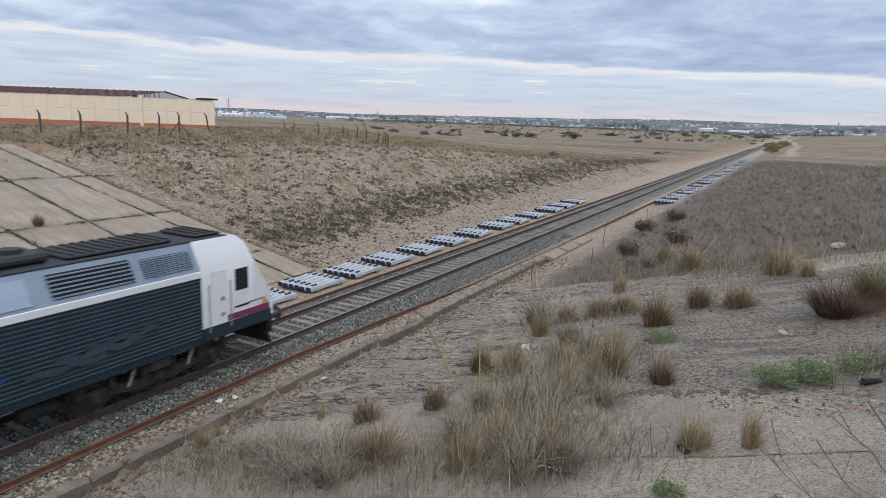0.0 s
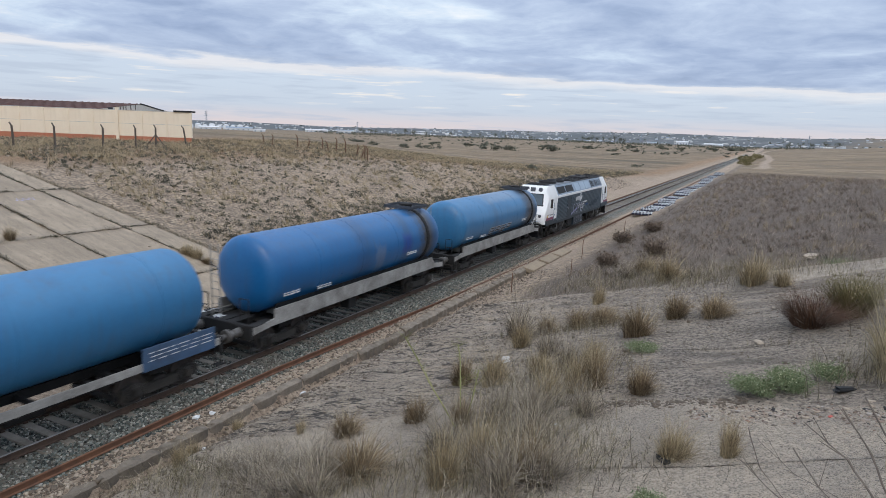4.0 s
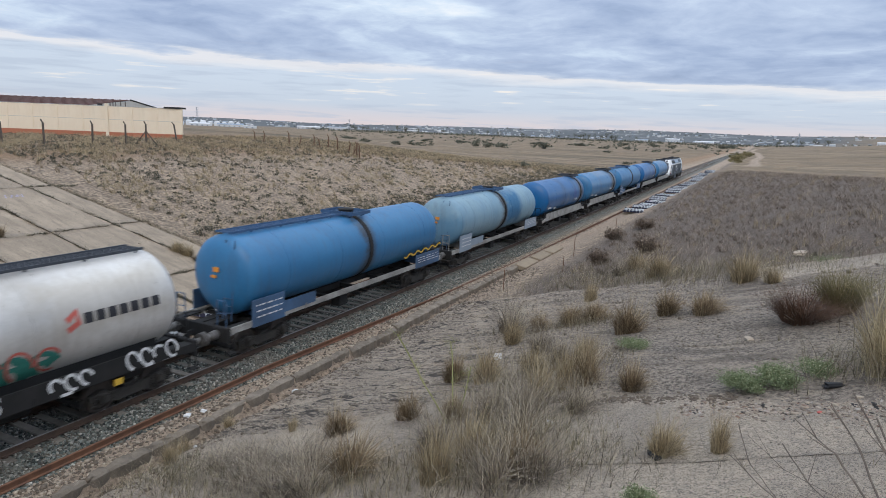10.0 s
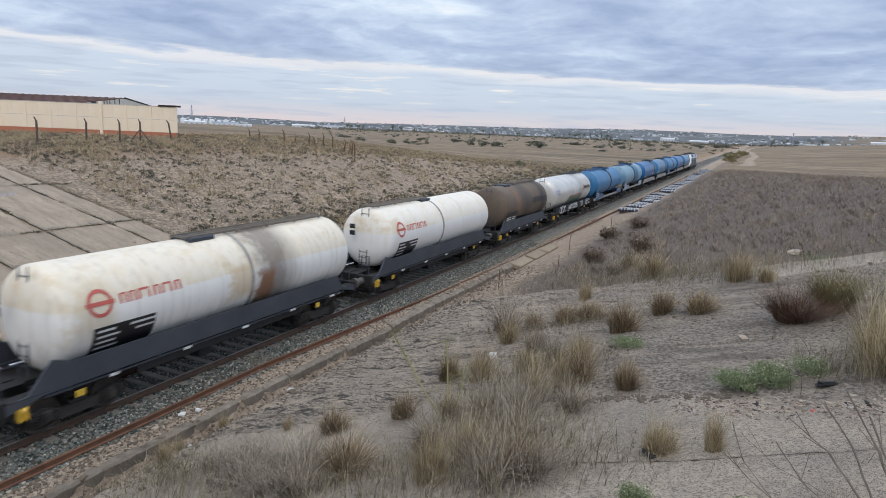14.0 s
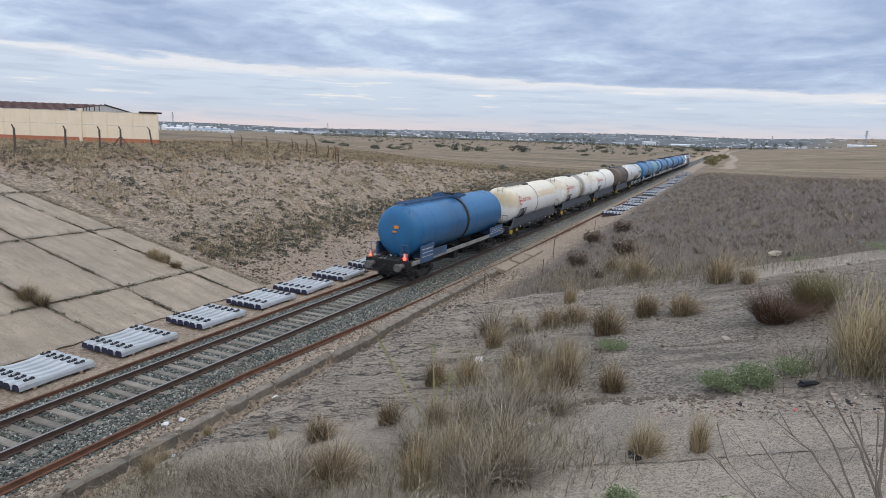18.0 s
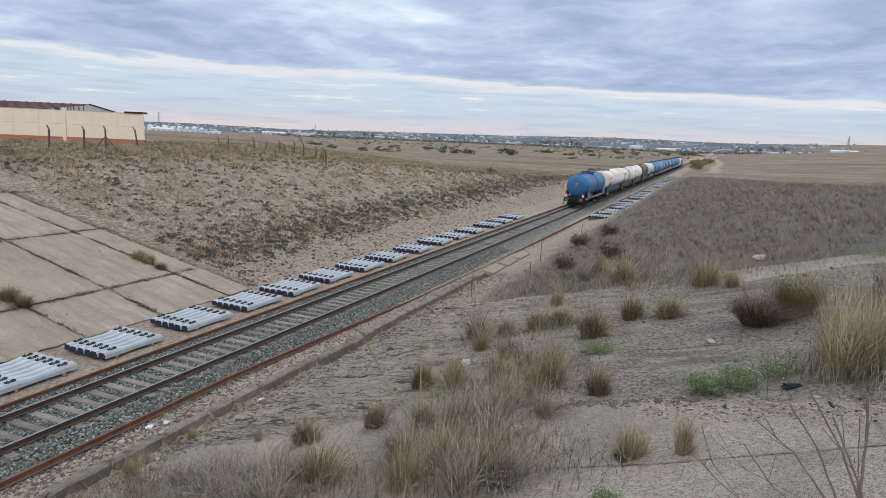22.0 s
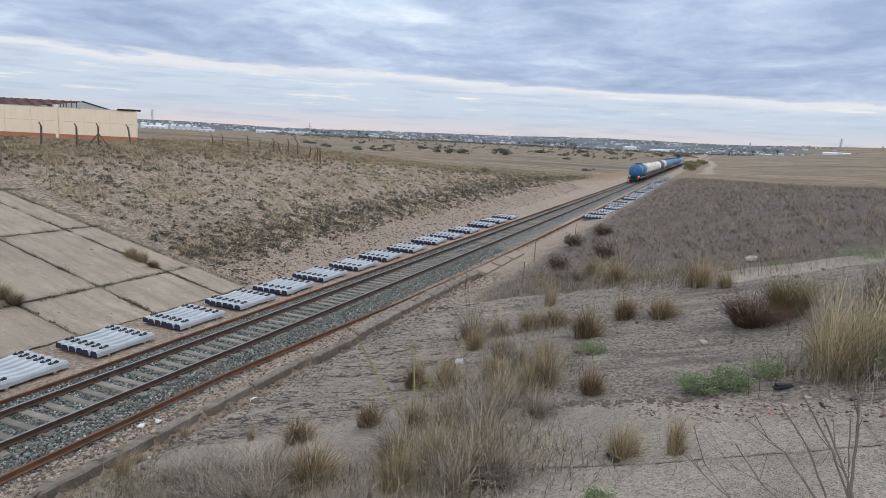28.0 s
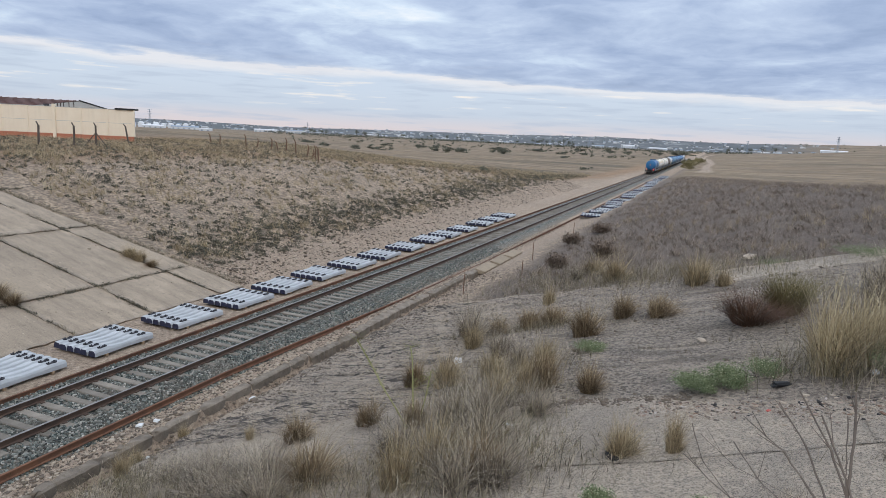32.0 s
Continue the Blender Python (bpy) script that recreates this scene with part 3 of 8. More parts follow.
def make_stacks():
    bar, clip = sleeper_mesh(), fastener_mesh()
    stack = empty("sleeper_stack", pose(-4.0, 12.95, BED, 0, 0, 0), "six new pale concrete sleepers with black fastenings laid side by side", "railway sleepers", "stacks of new sleepers along the line")
    for k in range(6):
        one = part("sleeper", bar, (), stack, at=pose((k - 2.5) * 0.362, random.uniform(-0.04, 0.04), 0.10, 0, 0, random.uniform(-0.5, 0.5)))
        for e in (-0.87, 0.87):
            part("fastening", clip, (), one, at=pose(0, e, 0.232))
    for y in (-0.8, 0.8):
        part("bearer", Shape().box(-1.1, 1.1, y - 0.05, y + 0.05, 0.0, 0.10, 0.01), WOOD, stack, "rough timber bearer")
    for y in LEFT_STACKS:
        copy_thing(stack, pose(-4.0 + random.uniform(-0.06, 0.06), y, BED, 0, 0, random.uniform(-2.0, 2.0)))
    for y in RIGHT_STACKS:
        x = np.interp(y, (70, 85, 110, 200), (4.6, 5.0, 5.3, 5.0))
        ob = copy_thing(stack, pose(x + random.uniform(-0.45, 0.45), y, float(height(x, y, 0)) + 0.02, 0, 0, random.uniform(-13, 13)))
        ob["group"] = "stacks of new sleepers on the far verge"


WOOD = material("raw timber", (0.36, 0.26, 0.16), (0.22, 0.15, 0.09), 3, rough=0.85)
LEFT_STACKS = [9.3, 16.6, 20.5, 24.1, 27.5, 31.1, 34.8, 38.5, 42.5, 46.8, 50.3, 54.5, 59.3, 63.2, 67.5]
RIGHT_STACKS = [73.5 + 3.7 * k + 0.5 * math.sin(k * 2.3) for k in range(33) if k not in (7, 12, 16, 23, 27)]
make_stacks()


# ---- train: materials ----
def band_dirt(bands, streak=(0.03, 0.03, 0.035), patches=(), upper=None):
    """Soot round the tank at places along it, running down from the filling hatch; patches are worn or rusty areas; upper is the height and tint of an older coat above a repainted half."""
    def stage(add, co, col):
        sx = add("ShaderNodeSeparateXYZ", (0, co))
        wob = add("ShaderNodeTexNoise", (0, co), i_Scale=2.2, i_Detail=5.0, i_Roughness=0.7).outputs[0]
        wv = math_node(add, "MULTIPLY", math_node(add, "SUBTRACT", wob, 0.5), 0.9)
        y = math_node(add, "ADD", sx.outputs[1], wv)
        if upper:
            line = math_node(add, "ADD", sx.outputs[2], math_node(add, "MULTIPLY", math_node(add, "SUBTRACT", wob, 0.5), 0.12))
            old = math_node(add, "MULTIPLY", math_node(add, "SUBTRACT", line, upper[0]), 14.0, clamp=True)
            col = mixed(add, old, col, mixed(add, ramp(add, wob, [(0.45, 0.0), (0.7, 1.0)]), upper[1], tuple(c * k for c, k in zip(upper[1], (0.93, 0.88, 0.78)))))
        for at, half, strong in bands:
            d = math_node(add, "ABSOLUTE", math_node(add, "SUBTRACT", y, at))
            f = math_node(add, "SUBTRACT", 1.0, math_node(add, "DIVIDE", d, half), clamp=True)
            f = math_node(add, "MULTIPLY", math_node(add, "MULTIPLY", f, 1.7), math_node(add, "ADD", math_node(add, "MULTIPLY", wob, 1.3), 0.1), clamp=True)
            col = mixed(add, math_node(add, "MULTIPLY", f, strong, clamp=True), col, streak)
        for at, half, z, hz, tint, strong in patches:
            dy = math_node(add, "DIVIDE", math_node(add, "ABSOLUTE", math_node(add, "SUBTRACT", y, at)), half)
            dz = math_node(add, "DIVIDE", math_node(add, "ABSOLUTE", math_node(add, "SUBTRACT", sx.outputs[2], z)), hz)
            f = math_node(add, "ADD", math_node(add, "SUBTRACT", 0.9, math_node(add, "MAXIMUM", dy, dz)), math_node(add, "MULTIPLY", math_node(add, "SUBTRACT", wob, 0.5), 0.9))
            f = math_node(add, "MULTIPLY", f, 2.4, clamp=True)
            col = mixed(add, math_node(add, "MULTIPLY", f, strong, clamp=True), col, tint)
        # rain streaks
        run = add("ShaderNodeTexNoise", (0, add("ShaderNodeVectorMath", (0, co), operation="MULTIPLY", i_1=(3.0, 5.0, 0.35)).outputs[0]), i_Scale=1.0, i_Detail=4.0).outputs[0]
        col = mixed(add, ramp(add, run, [(0.52, 0.0), (0.75, 0.28)]), col, tuple(c * 2.2 for c in streak))
        return col
    return stage


BLUE, BLUE_D = (0.036, 0.19, 0.38), (0.022, 0.135, 0.295)
P_A = [material("blue tank paint", (0.048, 0.20, 0.39), (0.028, 0.145, 0.305), 0.5, rough=0.36, bump=0.03, extra=band_dirt([(-2.75, 1.55, 1.0), (-3.6, 1.2, 0.3), (-9.5, 0.5, 0.25)], patches=[(-7, 4.0, 4.1, 0.5, (0.30, 0.33, 0.36), 0.35)])),
       material("blue tank paint with dark seams", (0.010, 0.132, 0.34), (0.008, 0.097, 0.265), 0.5, rough=0.36, bump=0.03, extra=band_dirt([(-2.6, 1.1, 1.0), (-4.6, 0.6, 0.4), (-8.2, 0.9, 0.3)], patches=[(-4.7, 0.55, 2.75, 0.6, (0.008, 0.055, 0.26), 0.9), (-7.0, 0.5, 2.3, 0.9, (0.20, 0.22, 0.26), 0.4)]))]
P_B = [material("blue tank paint with mid strap", BLUE, BLUE_D, 0.5, rough=0.42, bump=0.03, extra=band_dirt([(-7.9, 0.7, 0.85)])),
       material("faded grey-blue tank paint", (0.24, 0.36, 0.42), (0.15, 0.28, 0.39), 0.45, rough=0.55, bump=0.03, extra=band_dirt([(-7.9, 0.8, 1.0)], patches=[(-6.1, 1.9, 2.9, 1.6, (0.016, 0.13, 0.27), 1.0), (-15.3, 0.8, 2.2, 1.2, (0.05, 0.19, 0.34), 0.5)])),
       material("dark blue tank paint", (0.023, 0.158, 0.34), (0.014, 0.112, 0.265), 0.5, rough=0.45, bump=0.03, extra=band_dirt([(-7.8, 0.5, 0.8), (-9.8, 2.0, 0.22)]))]
YELLOWED = (0.55, 0.42, 0.22)
P_C = [material("white tank paint", (0.83, 0.82, 0.80), (0.76, 0.745, 0.715), 0.4, rough=0.45, bump=0.02, extra=band_dirt([], (0.30, 0.26, 0.2), patches=[(-13.2, 0.8, 3.4, 0.35, (0.62, 0.47, 0.28), 0.5)], upper=(2.95, (0.80, 0.75, 0.66)))),
       material("stained white tank paint", (0.83, 0.82, 0.79), (0.75, 0.73, 0.69), 0.4, rough=0.45, bump=0.02, extra=band_dirt([(-5.9, 1.5, 0.75)], (0.10, 0.075, 0.062), patches=[(-13.0, 0.9, 3.0, 1.0, (0.62, 0.50, 0.32), 0.6), (-7.6, 0.8, 2.7, 0.8, (0.58, 0.44, 0.26), 0.7), (-6.4, 0.6, 2.3, 0.9, (0.22, 0.10, 0.045), 0.9)], upper=(3.0, (0.77, 0.70, 0.58)))),
       material("yellowed white tank paint", (0.83, 0.82, 0.79), (0.75, 0.73, 0.69), 0.4, rough=0.45, bump=0.02, extra=band_dirt([], (0.25, 0.2, 0.14), patches=[(-4.6, 4.2, 3.30, 0.34, (0.66, 0.47, 0.26), 0.65), (-13.5, 1.3, 3.2, 0.8, YELLOWED, 0.6)], upper=(2.98, (0.78, 0.71, 0.58))))]
SILVER = material("bare silver tank cladding", (0.76, 0.745, 0.715), (0.52, 0.505, 0.475), 0.5, rough=0.36, metal=0.25, bump=0.02, extra=band_dirt([(-5.5, 1.6, 0.35)], (0.16, 0.14, 0.12), patches=[(-14.9, 0.6, 1.9, 0.7, (0.17, 0.16, 0.15), 0.7), (-3.5, 2.4, 3.2, 0.9, (0.42, 0.37, 0.30), 0.5)]))
BROWN = material("sooty brown tank", (0.165, 0.12, 0.085), (0.085, 0.062, 0.045), 0.5, rough=0.7, bump=0.05, extra=band_dirt([(-2.6, 0.9, 0.8), (-6.5, 1.4, 0.5)], (0.03, 0.027, 0.026), patches=[(-8.5, 0.7, 2.8, 1.6, (0.22, 0.12, 0.07), 0.6)]))
FRAME_LIGHT = material("pale grey underframe", (0.42, 0.41, 0.385), (0.13, 0.12, 0.11), 1.3, rough=0.7, bump=0.08)
FRAME_SLATE = material("slate blue underframe", (0.064, 0.072, 0.088), (0.036, 0.041, 0.052), 0.9, rough=0.6, bump=0.06)
FRAME_BLUE = material("dirty blue underframe", (0.06, 0.13, 0.25), (0.035, 0.06, 0.10), 1.0, rough=0.65, bump=0.06)
FRAME_BLACK = material("sooty underframe", (0.020, 0.019, 0.019), (0.008, 0.008, 0.008), 1.5, rough=0.95)
BOGIE = material("brake-dusted bogie", (0.060, 0.052, 0.044), (0.014, 0.013, 0.012), 2.5, rough=0.85)
BUFFER_STEEL = material("worn buffer steel", (0.20, 0.19, 0.18), (0.06, 0.055, 0.05), 4, rough=0.6, metal=0.3)
BOGIE_DARK = material("sooty bogie", (0.05, 0.045, 0.04), (0.014, 0.013, 0.012), 4, rough=0.85)
WHEEL = material("wheel steel", (0.11, 0.09, 0.08), (0.05, 0.045, 0.04), 3, rough=0.7, metal=0.4)
WALKWAY = material("dark walkway grating", (0.06, 0.07, 0.085), (0.03, 0.035, 0.045), 3, rough=0.7)
WALK_WORN = material("weathered walkway", (0.22, 0.19, 0.15), (0.12, 0.10, 0.08), 3, rough=0.8)
WALK_BLUE = material("blue walkway grating", (0.05, 0.12, 0.24), (0.03, 0.07, 0.14), 3, rough=0.65)
YELLOW = material("yellow paint", (0.72, 0.48, 0.06), (0.55, 0.34, 0.04), 3, rough=0.55)
WHITE_MARK = material("white lettering paint", (0.72, 0.73, 0.74), (0.6, 0.6, 0.6), 4, rough=0.6)
RED_MARK = material("red marking paint", (0.55, 0.12, 0.09), (0.45, 0.10, 0.08), 3, rough=0.6)
BLACK_PANEL = material("black notice panel", (0.014, 0.015, 0.018), (0.008, 0.008, 0.010), 3, rough=0.5)
TEAL_MARK = material("teal sprayed paint", (0.035, 0.24, 0.19), (0.02, 0.14, 0.12), 4, rough=0.55)
VIOLET_MARK = material("violet sprayed paint", (0.36, 0.36, 0.56), (0.22, 0.22, 0.38), 4, rough=0.55)
PALE_MARK = material("pale blue-grey sprayed paint", (0.40, 0.44, 0.52), (0.26, 0.29, 0.36), 4, rough=0.6)
HAZE_MARK = material("faded grey spray", (0.050, 0.070, 0.090), (0.018, 0.034, 0.048), 5, rough=0.7)
BLUE_MARK = material("blue spray", (0.02, 0.075, 0.22), (0.015, 0.05, 0.15), 5, rough=0.6)
DARK_MARK = material("black sprayed paint", (0.03, 0.03, 0.035), (0.015, 0.015, 0.02), 4, rough=0.6)
ORANGE = material("orange sign", (0.75, 0.30, 0.04), (0.6, 0.22, 0.03), 4, rough=0.5)
CAB_WHITE = material("white cab paint", (0.84, 0.84, 0.83), (0.74, 0.735, 0.72), 0.8, rough=0.35, bump=0.02)
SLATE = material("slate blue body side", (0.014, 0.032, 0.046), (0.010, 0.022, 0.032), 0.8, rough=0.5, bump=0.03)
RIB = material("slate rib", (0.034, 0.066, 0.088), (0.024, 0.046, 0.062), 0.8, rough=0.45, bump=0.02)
UPPER_GREY = material("blue-grey upper body", (0.27, 0.33, 0.40), (0.19, 0.24, 0.30), 0.7, rough=0.42, bump=0.03)
UPPER_PANEL = material("pale blue-grey hatch", (0.34, 0.42, 0.50), (0.26, 0.33, 0.41), 0.7, rough=0.4, bump=0.03)
ROOF_GREY = material("dusty grey roof", (0.20, 0.225, 0.25), (0.09, 0.10, 0.115), 1.2, rough=0.7)
ROOF_SOOT = material("sooty roof", (0.030, 0.030, 0.033), (0.014, 0.014, 0.016), 1.2, rough=0.8)
GRILLE_DARK = material("black grille", (0.012, 0.013, 0.015), (0.006, 0.006, 0.007), 3, rough=0.75, bump=0.05)
GLASS_DARK = material("dark cab glass", (0.02, 0.023, 0.027), (0.012, 0.014, 0.017), 1, rough=0.12, bump=0.0)
GLASS_SCREEN = material("windscreen glass", (0.10, 0.13, 0.15), (0.06, 0.08, 0.10), 1.5, rough=0.10, bump=0.0)
MAGENTA = material("magenta stripe", (0.22, 0.035, 0.09), (0.18, 0.03, 0.075), 2, rough=0.45)
LENS = material("lamp lens", (0.16, 0.17, 0.18), (0.09, 0.09, 0.10), 4, rough=0.15, bump=0.0)
TAIL_GLOW = glowing("red tail lamp", (1.0, 0.06, 0.04), 5.0)
TAIL_WARM = glowing("orange tail lamp", (1.0, 0.35, 0.18), 0.5)


# ---- train: shared running gear ----
def wheelset_mesh(r):
    s = Shape().tube((-0.95, 0, 0), (0.95, 0, 0), 0.08, 10)
    for side in (-1, 1):
        x = side * GAUGE
        s.lathe([(x - 0.065 * side, r + 0.028), (x - 0.03 * side, r + 0.028), (x - 0.025 * side, r), (x + 0.07 * side, r - 0.008), (x + 0.07 * side, r - 0.09), (x + 0.03 * side, r - 0.11), (x + 0.03 * side, 0.16), (x + 0.09 * side, 0.13)], 26, "x")
    return s.mesh("wheelset", WHEEL, smooth=True)


def bogie_meshes(axles, r, half, mat):
    """Frame with side beams, springs and axle boxes for the given axle places."""
    fr = Shape()
    end = max(axles) + 0.42
    for side in (-1, 1):
        x = side * half
        pts = [(-end, r + 0.12), (-end + 0.35, r + 0.22), (-0.45, r + 0.05), (0.45, r + 0.05), (end - 0.35, r + 0.22), (end, r + 0.12), (end, r - 0.02), (end - 0.4, r - 0.02), (0.5, r - 0.22), (-0.5, r - 0.22), (-end + 0.4, r - 0.02), (-end, r - 0.02)]
        n = len(pts)
        vs = [(x - 0.07, y, z) for y, z in pts] + [(x + 0.07, y, z) for y, z in pts]
        fr.add(vs, [tuple(range(n)), tuple(range(n, 2 * n))[::-1]] + [(i, (i + 1) % n, n + (i + 1) % n, n + i) for i in range(n)])
        for a in axles:
            fr.box(x - 0.13, x + 0.16, a - 0.15, a + 0.15, r - 0.17, r + 0.16, 0.04)
            fr.tube((x + 0.14, a, r), (x + 0.22, a, r), 0.11, 12)
            for e in (-0.25, 0.25):
                for k in range(5):
                    fr.lathe([(r - 0.16 + 0.062 * k, 0.085), (r - 0.13 + 0.062 * k, 0.085)], 10, "z", at=(x + 0.04, a + e, 0))
            fr.box(x - 0.05, x + 0.06, a - 0.40, a - 0.34, r - 0.22, r + 0.1, 0.01)
            fr.box(x - 0.05, x + 0.06, a + 0.34, a + 0.40, r - 0.22, r + 0.1, 0.01)
            fr.box(x * 0.86 - 0.05, x * 0.86 + 0.05, a - 0.56, a - 0.47, r - 0.25, r + 0.05, 0.02)
    fr.box(-half, half, -0.22, 0.22, r - 0.08, r + 0.14, 0.03)
    fr.box(-half, half, -end, -end + 0.12, r - 0.05, r + 0.08, 0.02)
    fr.box(-half, half, end - 0.12, end, r - 0.05, r + 0.08, 0.02)
    return fr.mesh("bogie", mat)


WAGON_WHEEL, WAGON_BOGIE = wheelset_mesh(0.46), bogie_meshes((-0.9, 0.9), 0.46, 1.04, BOGIE)
LOCO_WHEEL, LOCO_BOGIE = wheelset_mesh(0.53), bogie_meshes((-1.9, 0.0, 1.9), 0.53, 1.12, BOGIE_DARK)


def add_bogie(thing, y, frame_mesh, wheel_mesh, axles, r):
    bo = part("bogie", frame_mesh, (), thing, "brown, brake-dusted bogie", at=pose(0, y, 0))
    for a in axles:
        part("wheelset", wheel_mesh, (), bo, at=pose(0, a, r))


def buffer_mesh(sign):
    s = Shape()
    s.lathe([(0, 0.10), (-0.28 * sign, 0.10), (-0.30 * sign, 0.15), (-0.60 * sign, 0.17)][::-1], 14, "y")
    s.lathe([(0.02 * sign, 0.20), (-0.015 * sign, 0.235), (-0.05 * sign, 0.235)], 18, "y")
    return s.mesh("buffer", BUFFER_STEEL, smooth=True)


BUFFERS = {1: buffer_mesh(1), -1: buffer_mesh(-1)}


def add_ends(thing, ln, z=1.03):
    for sign, y in ((1, -0.02), (-1, -ln + 0.02)):
        for x in (-0.9, 0.9):
            part("buffer", BUFFERS[sign], (), thing, "black buffer with a worn round plate", at=pose(x, y, z))
        s = Shape().box(-0.05, 0.05, -0.14, 0.14, -0.08, 0.08, 0.02)
        for k in range(3):
            s.tube((-0.06, 0.1 * sign + k * 0.05 * sign, -0.10 - 0.12 * k), (0.06, 0.1 * sign + k * 0.05 * sign, -0.10 - 0.12 * k), 0.035, 8)
        s.box(-0.03, 0.03, -0.04, 0.04, -0.42, -0.05, 0.01)
        part("coupling", s, FRAME_BLACK, thing, at=pose(0, y - 0.25 * sign, z))
        hose = Shape()
        for x in (-0.38, 0.38):
            pts = [(x, y - 0.5 * sign, z - 0.15), (x * 0.95, y - 0.32 * sign, z - 0.25), (x * 0.9, y - 0.2 * sign, z - 0.45), (x * 0.7, y - 0.1 * sign, z - 0.55)]
            for a, b in zip(pts, pts[1:]):
                hose.tube(a, b, 0.028, 6)
        part("brake_hose", hose, FRAME_BLACK, thing)


def bars(thing, x, y0, y1, z0, z1, rows, mat, seed, parent=None, name="marking", thick=0.006, fill=0.6):
    """Writing that cannot be read: rows of short bars on a side face at x; y1 < y0."""
    r = random.Random(seed)
    s, hgt = Shape(), (z1 - z0) / rows
    for k in range(rows):
        y = y0
        while y > y1 + 0.04:
            w = r.uniform(0.08, 0.3) * (y0 - y1) * 0.7
            a = max(y - w, y1)
            s.box(x - thick, x + thick, a, y, z0 + hgt * (k + 0.5 - fill / 2), z0 + hgt * (k + 0.5 + fill / 2))
            y = a - r.uniform(0.03, 0.08) * (y0 - y1)
    if s.v:
        tagged(part(name, s, mat, parent or thing), kind="stuff")


def ribbon(points, width, x_of, thick=0.008):
    """A sprayed stroke through (y, z) points on a side whose x is x_of(z)."""
    s, n = Shape(), len(points)
    vs = []
    for i, (y, z) in enumerate(points):
        a, b = points[max(i - 1, 0)], points[min(i + 1, n - 1)]
        d = Vector((b[0] - a[0], b[1] - a[1])).normalized()
        for e in (-0.5, 0.5):
            yy, zz = y - d.y * width * e, z + d.x * width * e
            vs += [(x_of(zz) + thick, yy, zz)]
    s.add(vs, [(2 * i, 2 * i + 1, 2 * i + 3, 2 * i + 2) for i in range(n - 1)])
    return s


def loops(thing, y0, z0, count, size, width, mat, x_of, seed, name="sprayed_mark", lean=0.25):
    """A row of rounded sprayed strokes, not letters."""
    r = random.Random(seed)
    for k in range(count):
        cy, h = y0 - k * size * 0.95, size * r.uniform(0.85, 1.15)
        a0, a1 = r.uniform(-0.6, 0.8), r.uniform(3.6, 5.8)
        pts = []
        for i in range(12):
            a = a0 + (a1 - a0) * i / 11
            u, v = 0.42 * size * math.cos(a), 0.5 * h * math.sin(a)
            pts.append((cy + u - lean * v, z0 + v))
        part(name, ribbon(pts, width, x_of), mat, thing)


# ---- tank wagons ----
TANK_Z, TANK_R = 2.70, 1.45


def tank_side(z):
    return math.sqrt(max(TANK_R ** 2 - (z - TANK_Z) ** 2, 0.02)) + 0.004


def ladder(thing, x, y, z0, z1, mat, along="x", lean=0.0):
    s = Shape()
    for e in (-0.2, 0.2):
        p = (x + e, y, z0) if along == "x" else (x, y + e, z0)
        q = (x + e, y + lean, z1) if along == "x" else (x, y + e, z1)
        s.tube(p, q, 0.02, 6)
    n = int((z1 - z0) / 0.28)
    for k in range(1, n + 1):
        f = k / (n + 1)
        z, yy = z0 + (z1 - z0) * f, y + lean * f
        s.tube((x - 0.2, yy, z), (x + 0.2, yy, z), 0.015, 6) if along == "x" else s.tube((x, y - 0.2, z), (x, y + 0.2, z), 0.015, 6)
    part("ladder", s, mat, thing)


def walkway(thing, y0, y1, mat, half=0.32, rail=False):
    z = TANK_Z + TANK_R + 0.09
    w = Shape()
    for e in np.linspace(-half, half, 7):
        w.box(e - 0.012, e + 0.012, y1, y0, z - 0.03, z)
    k = y0
    while k > y1:
        w.box(-half, half, k - 0.012, k + 0.012, z - 0.025, z - 0.004)
        k -= 0.22
    for e in (-half, half):
        w.box(e - 0.02, e + 0.02, y1, y0, z - 0.05, z + 0.03)
    k = y0 - 0.2
    while k > y1:
        for e in (-half * 0.8, half * 0.8):
            w.box(e - 0.02, e + 0.02, k - 0.03, k + 0.03, TANK_Z + TANK_R - 0.06, z - 0.03)
        k -= 1.6
    part("walkway", w, mat, thing, "narrow grated walkway along the tank top")


SLATS = {}


def platform(thing, y, mat, wide=1.0, long=0.75):
    """Cross platform with low edge, hatch and hand wheel."""
    z = TANK_Z + TANK_R + 0.10
    p = Shape()
    for e in (-wide, wide):
        p.box(e - 0.02, e + 0.02, y - long, y + long, z - 0.06, z + 0.09)
        for f in (-0.7, 0.7):
            p.tube((e * 0.95, y + f * long, z - 0.03), (e * 0.55, y + f * long, TANK_Z + math.sqrt(TANK_R ** 2 - (e * 0.55) ** 2) - 0.03), 0.025, 6)
    for f in (-long, long):
        p.box(-wide, wide, y + f - 0.02, y + f + 0.02, z - 0.06, z + 0.09)
    pl = part("platform", p, mat, thing, "cross platform round the filling hatch")
    key = (round(wide, 2), mat.name)
    if key not in SLATS:
        SLATS[key] = Shape().box(-wide + 0.02, wide - 0.02, -0.03, 0.03, -0.03, 0.0).mesh("slat", mat)
    for k in range(1, 8):
        part("slat", SLATS[key], (), pl, at=pose(0, y - long + 2 * long * k / 8, z))
    h = Shape().lathe([(TANK_Z + TANK_R - 0.15, 0.34), (z + 0.08, 0.34), (z + 0.10, 0.38), (z + 0.14, 0.36), (z + 0.17, 0.15)], 20, "z", at=(0, y, 0))
    part("hatch", h, FRAME_BLACK, thing, smooth=True)


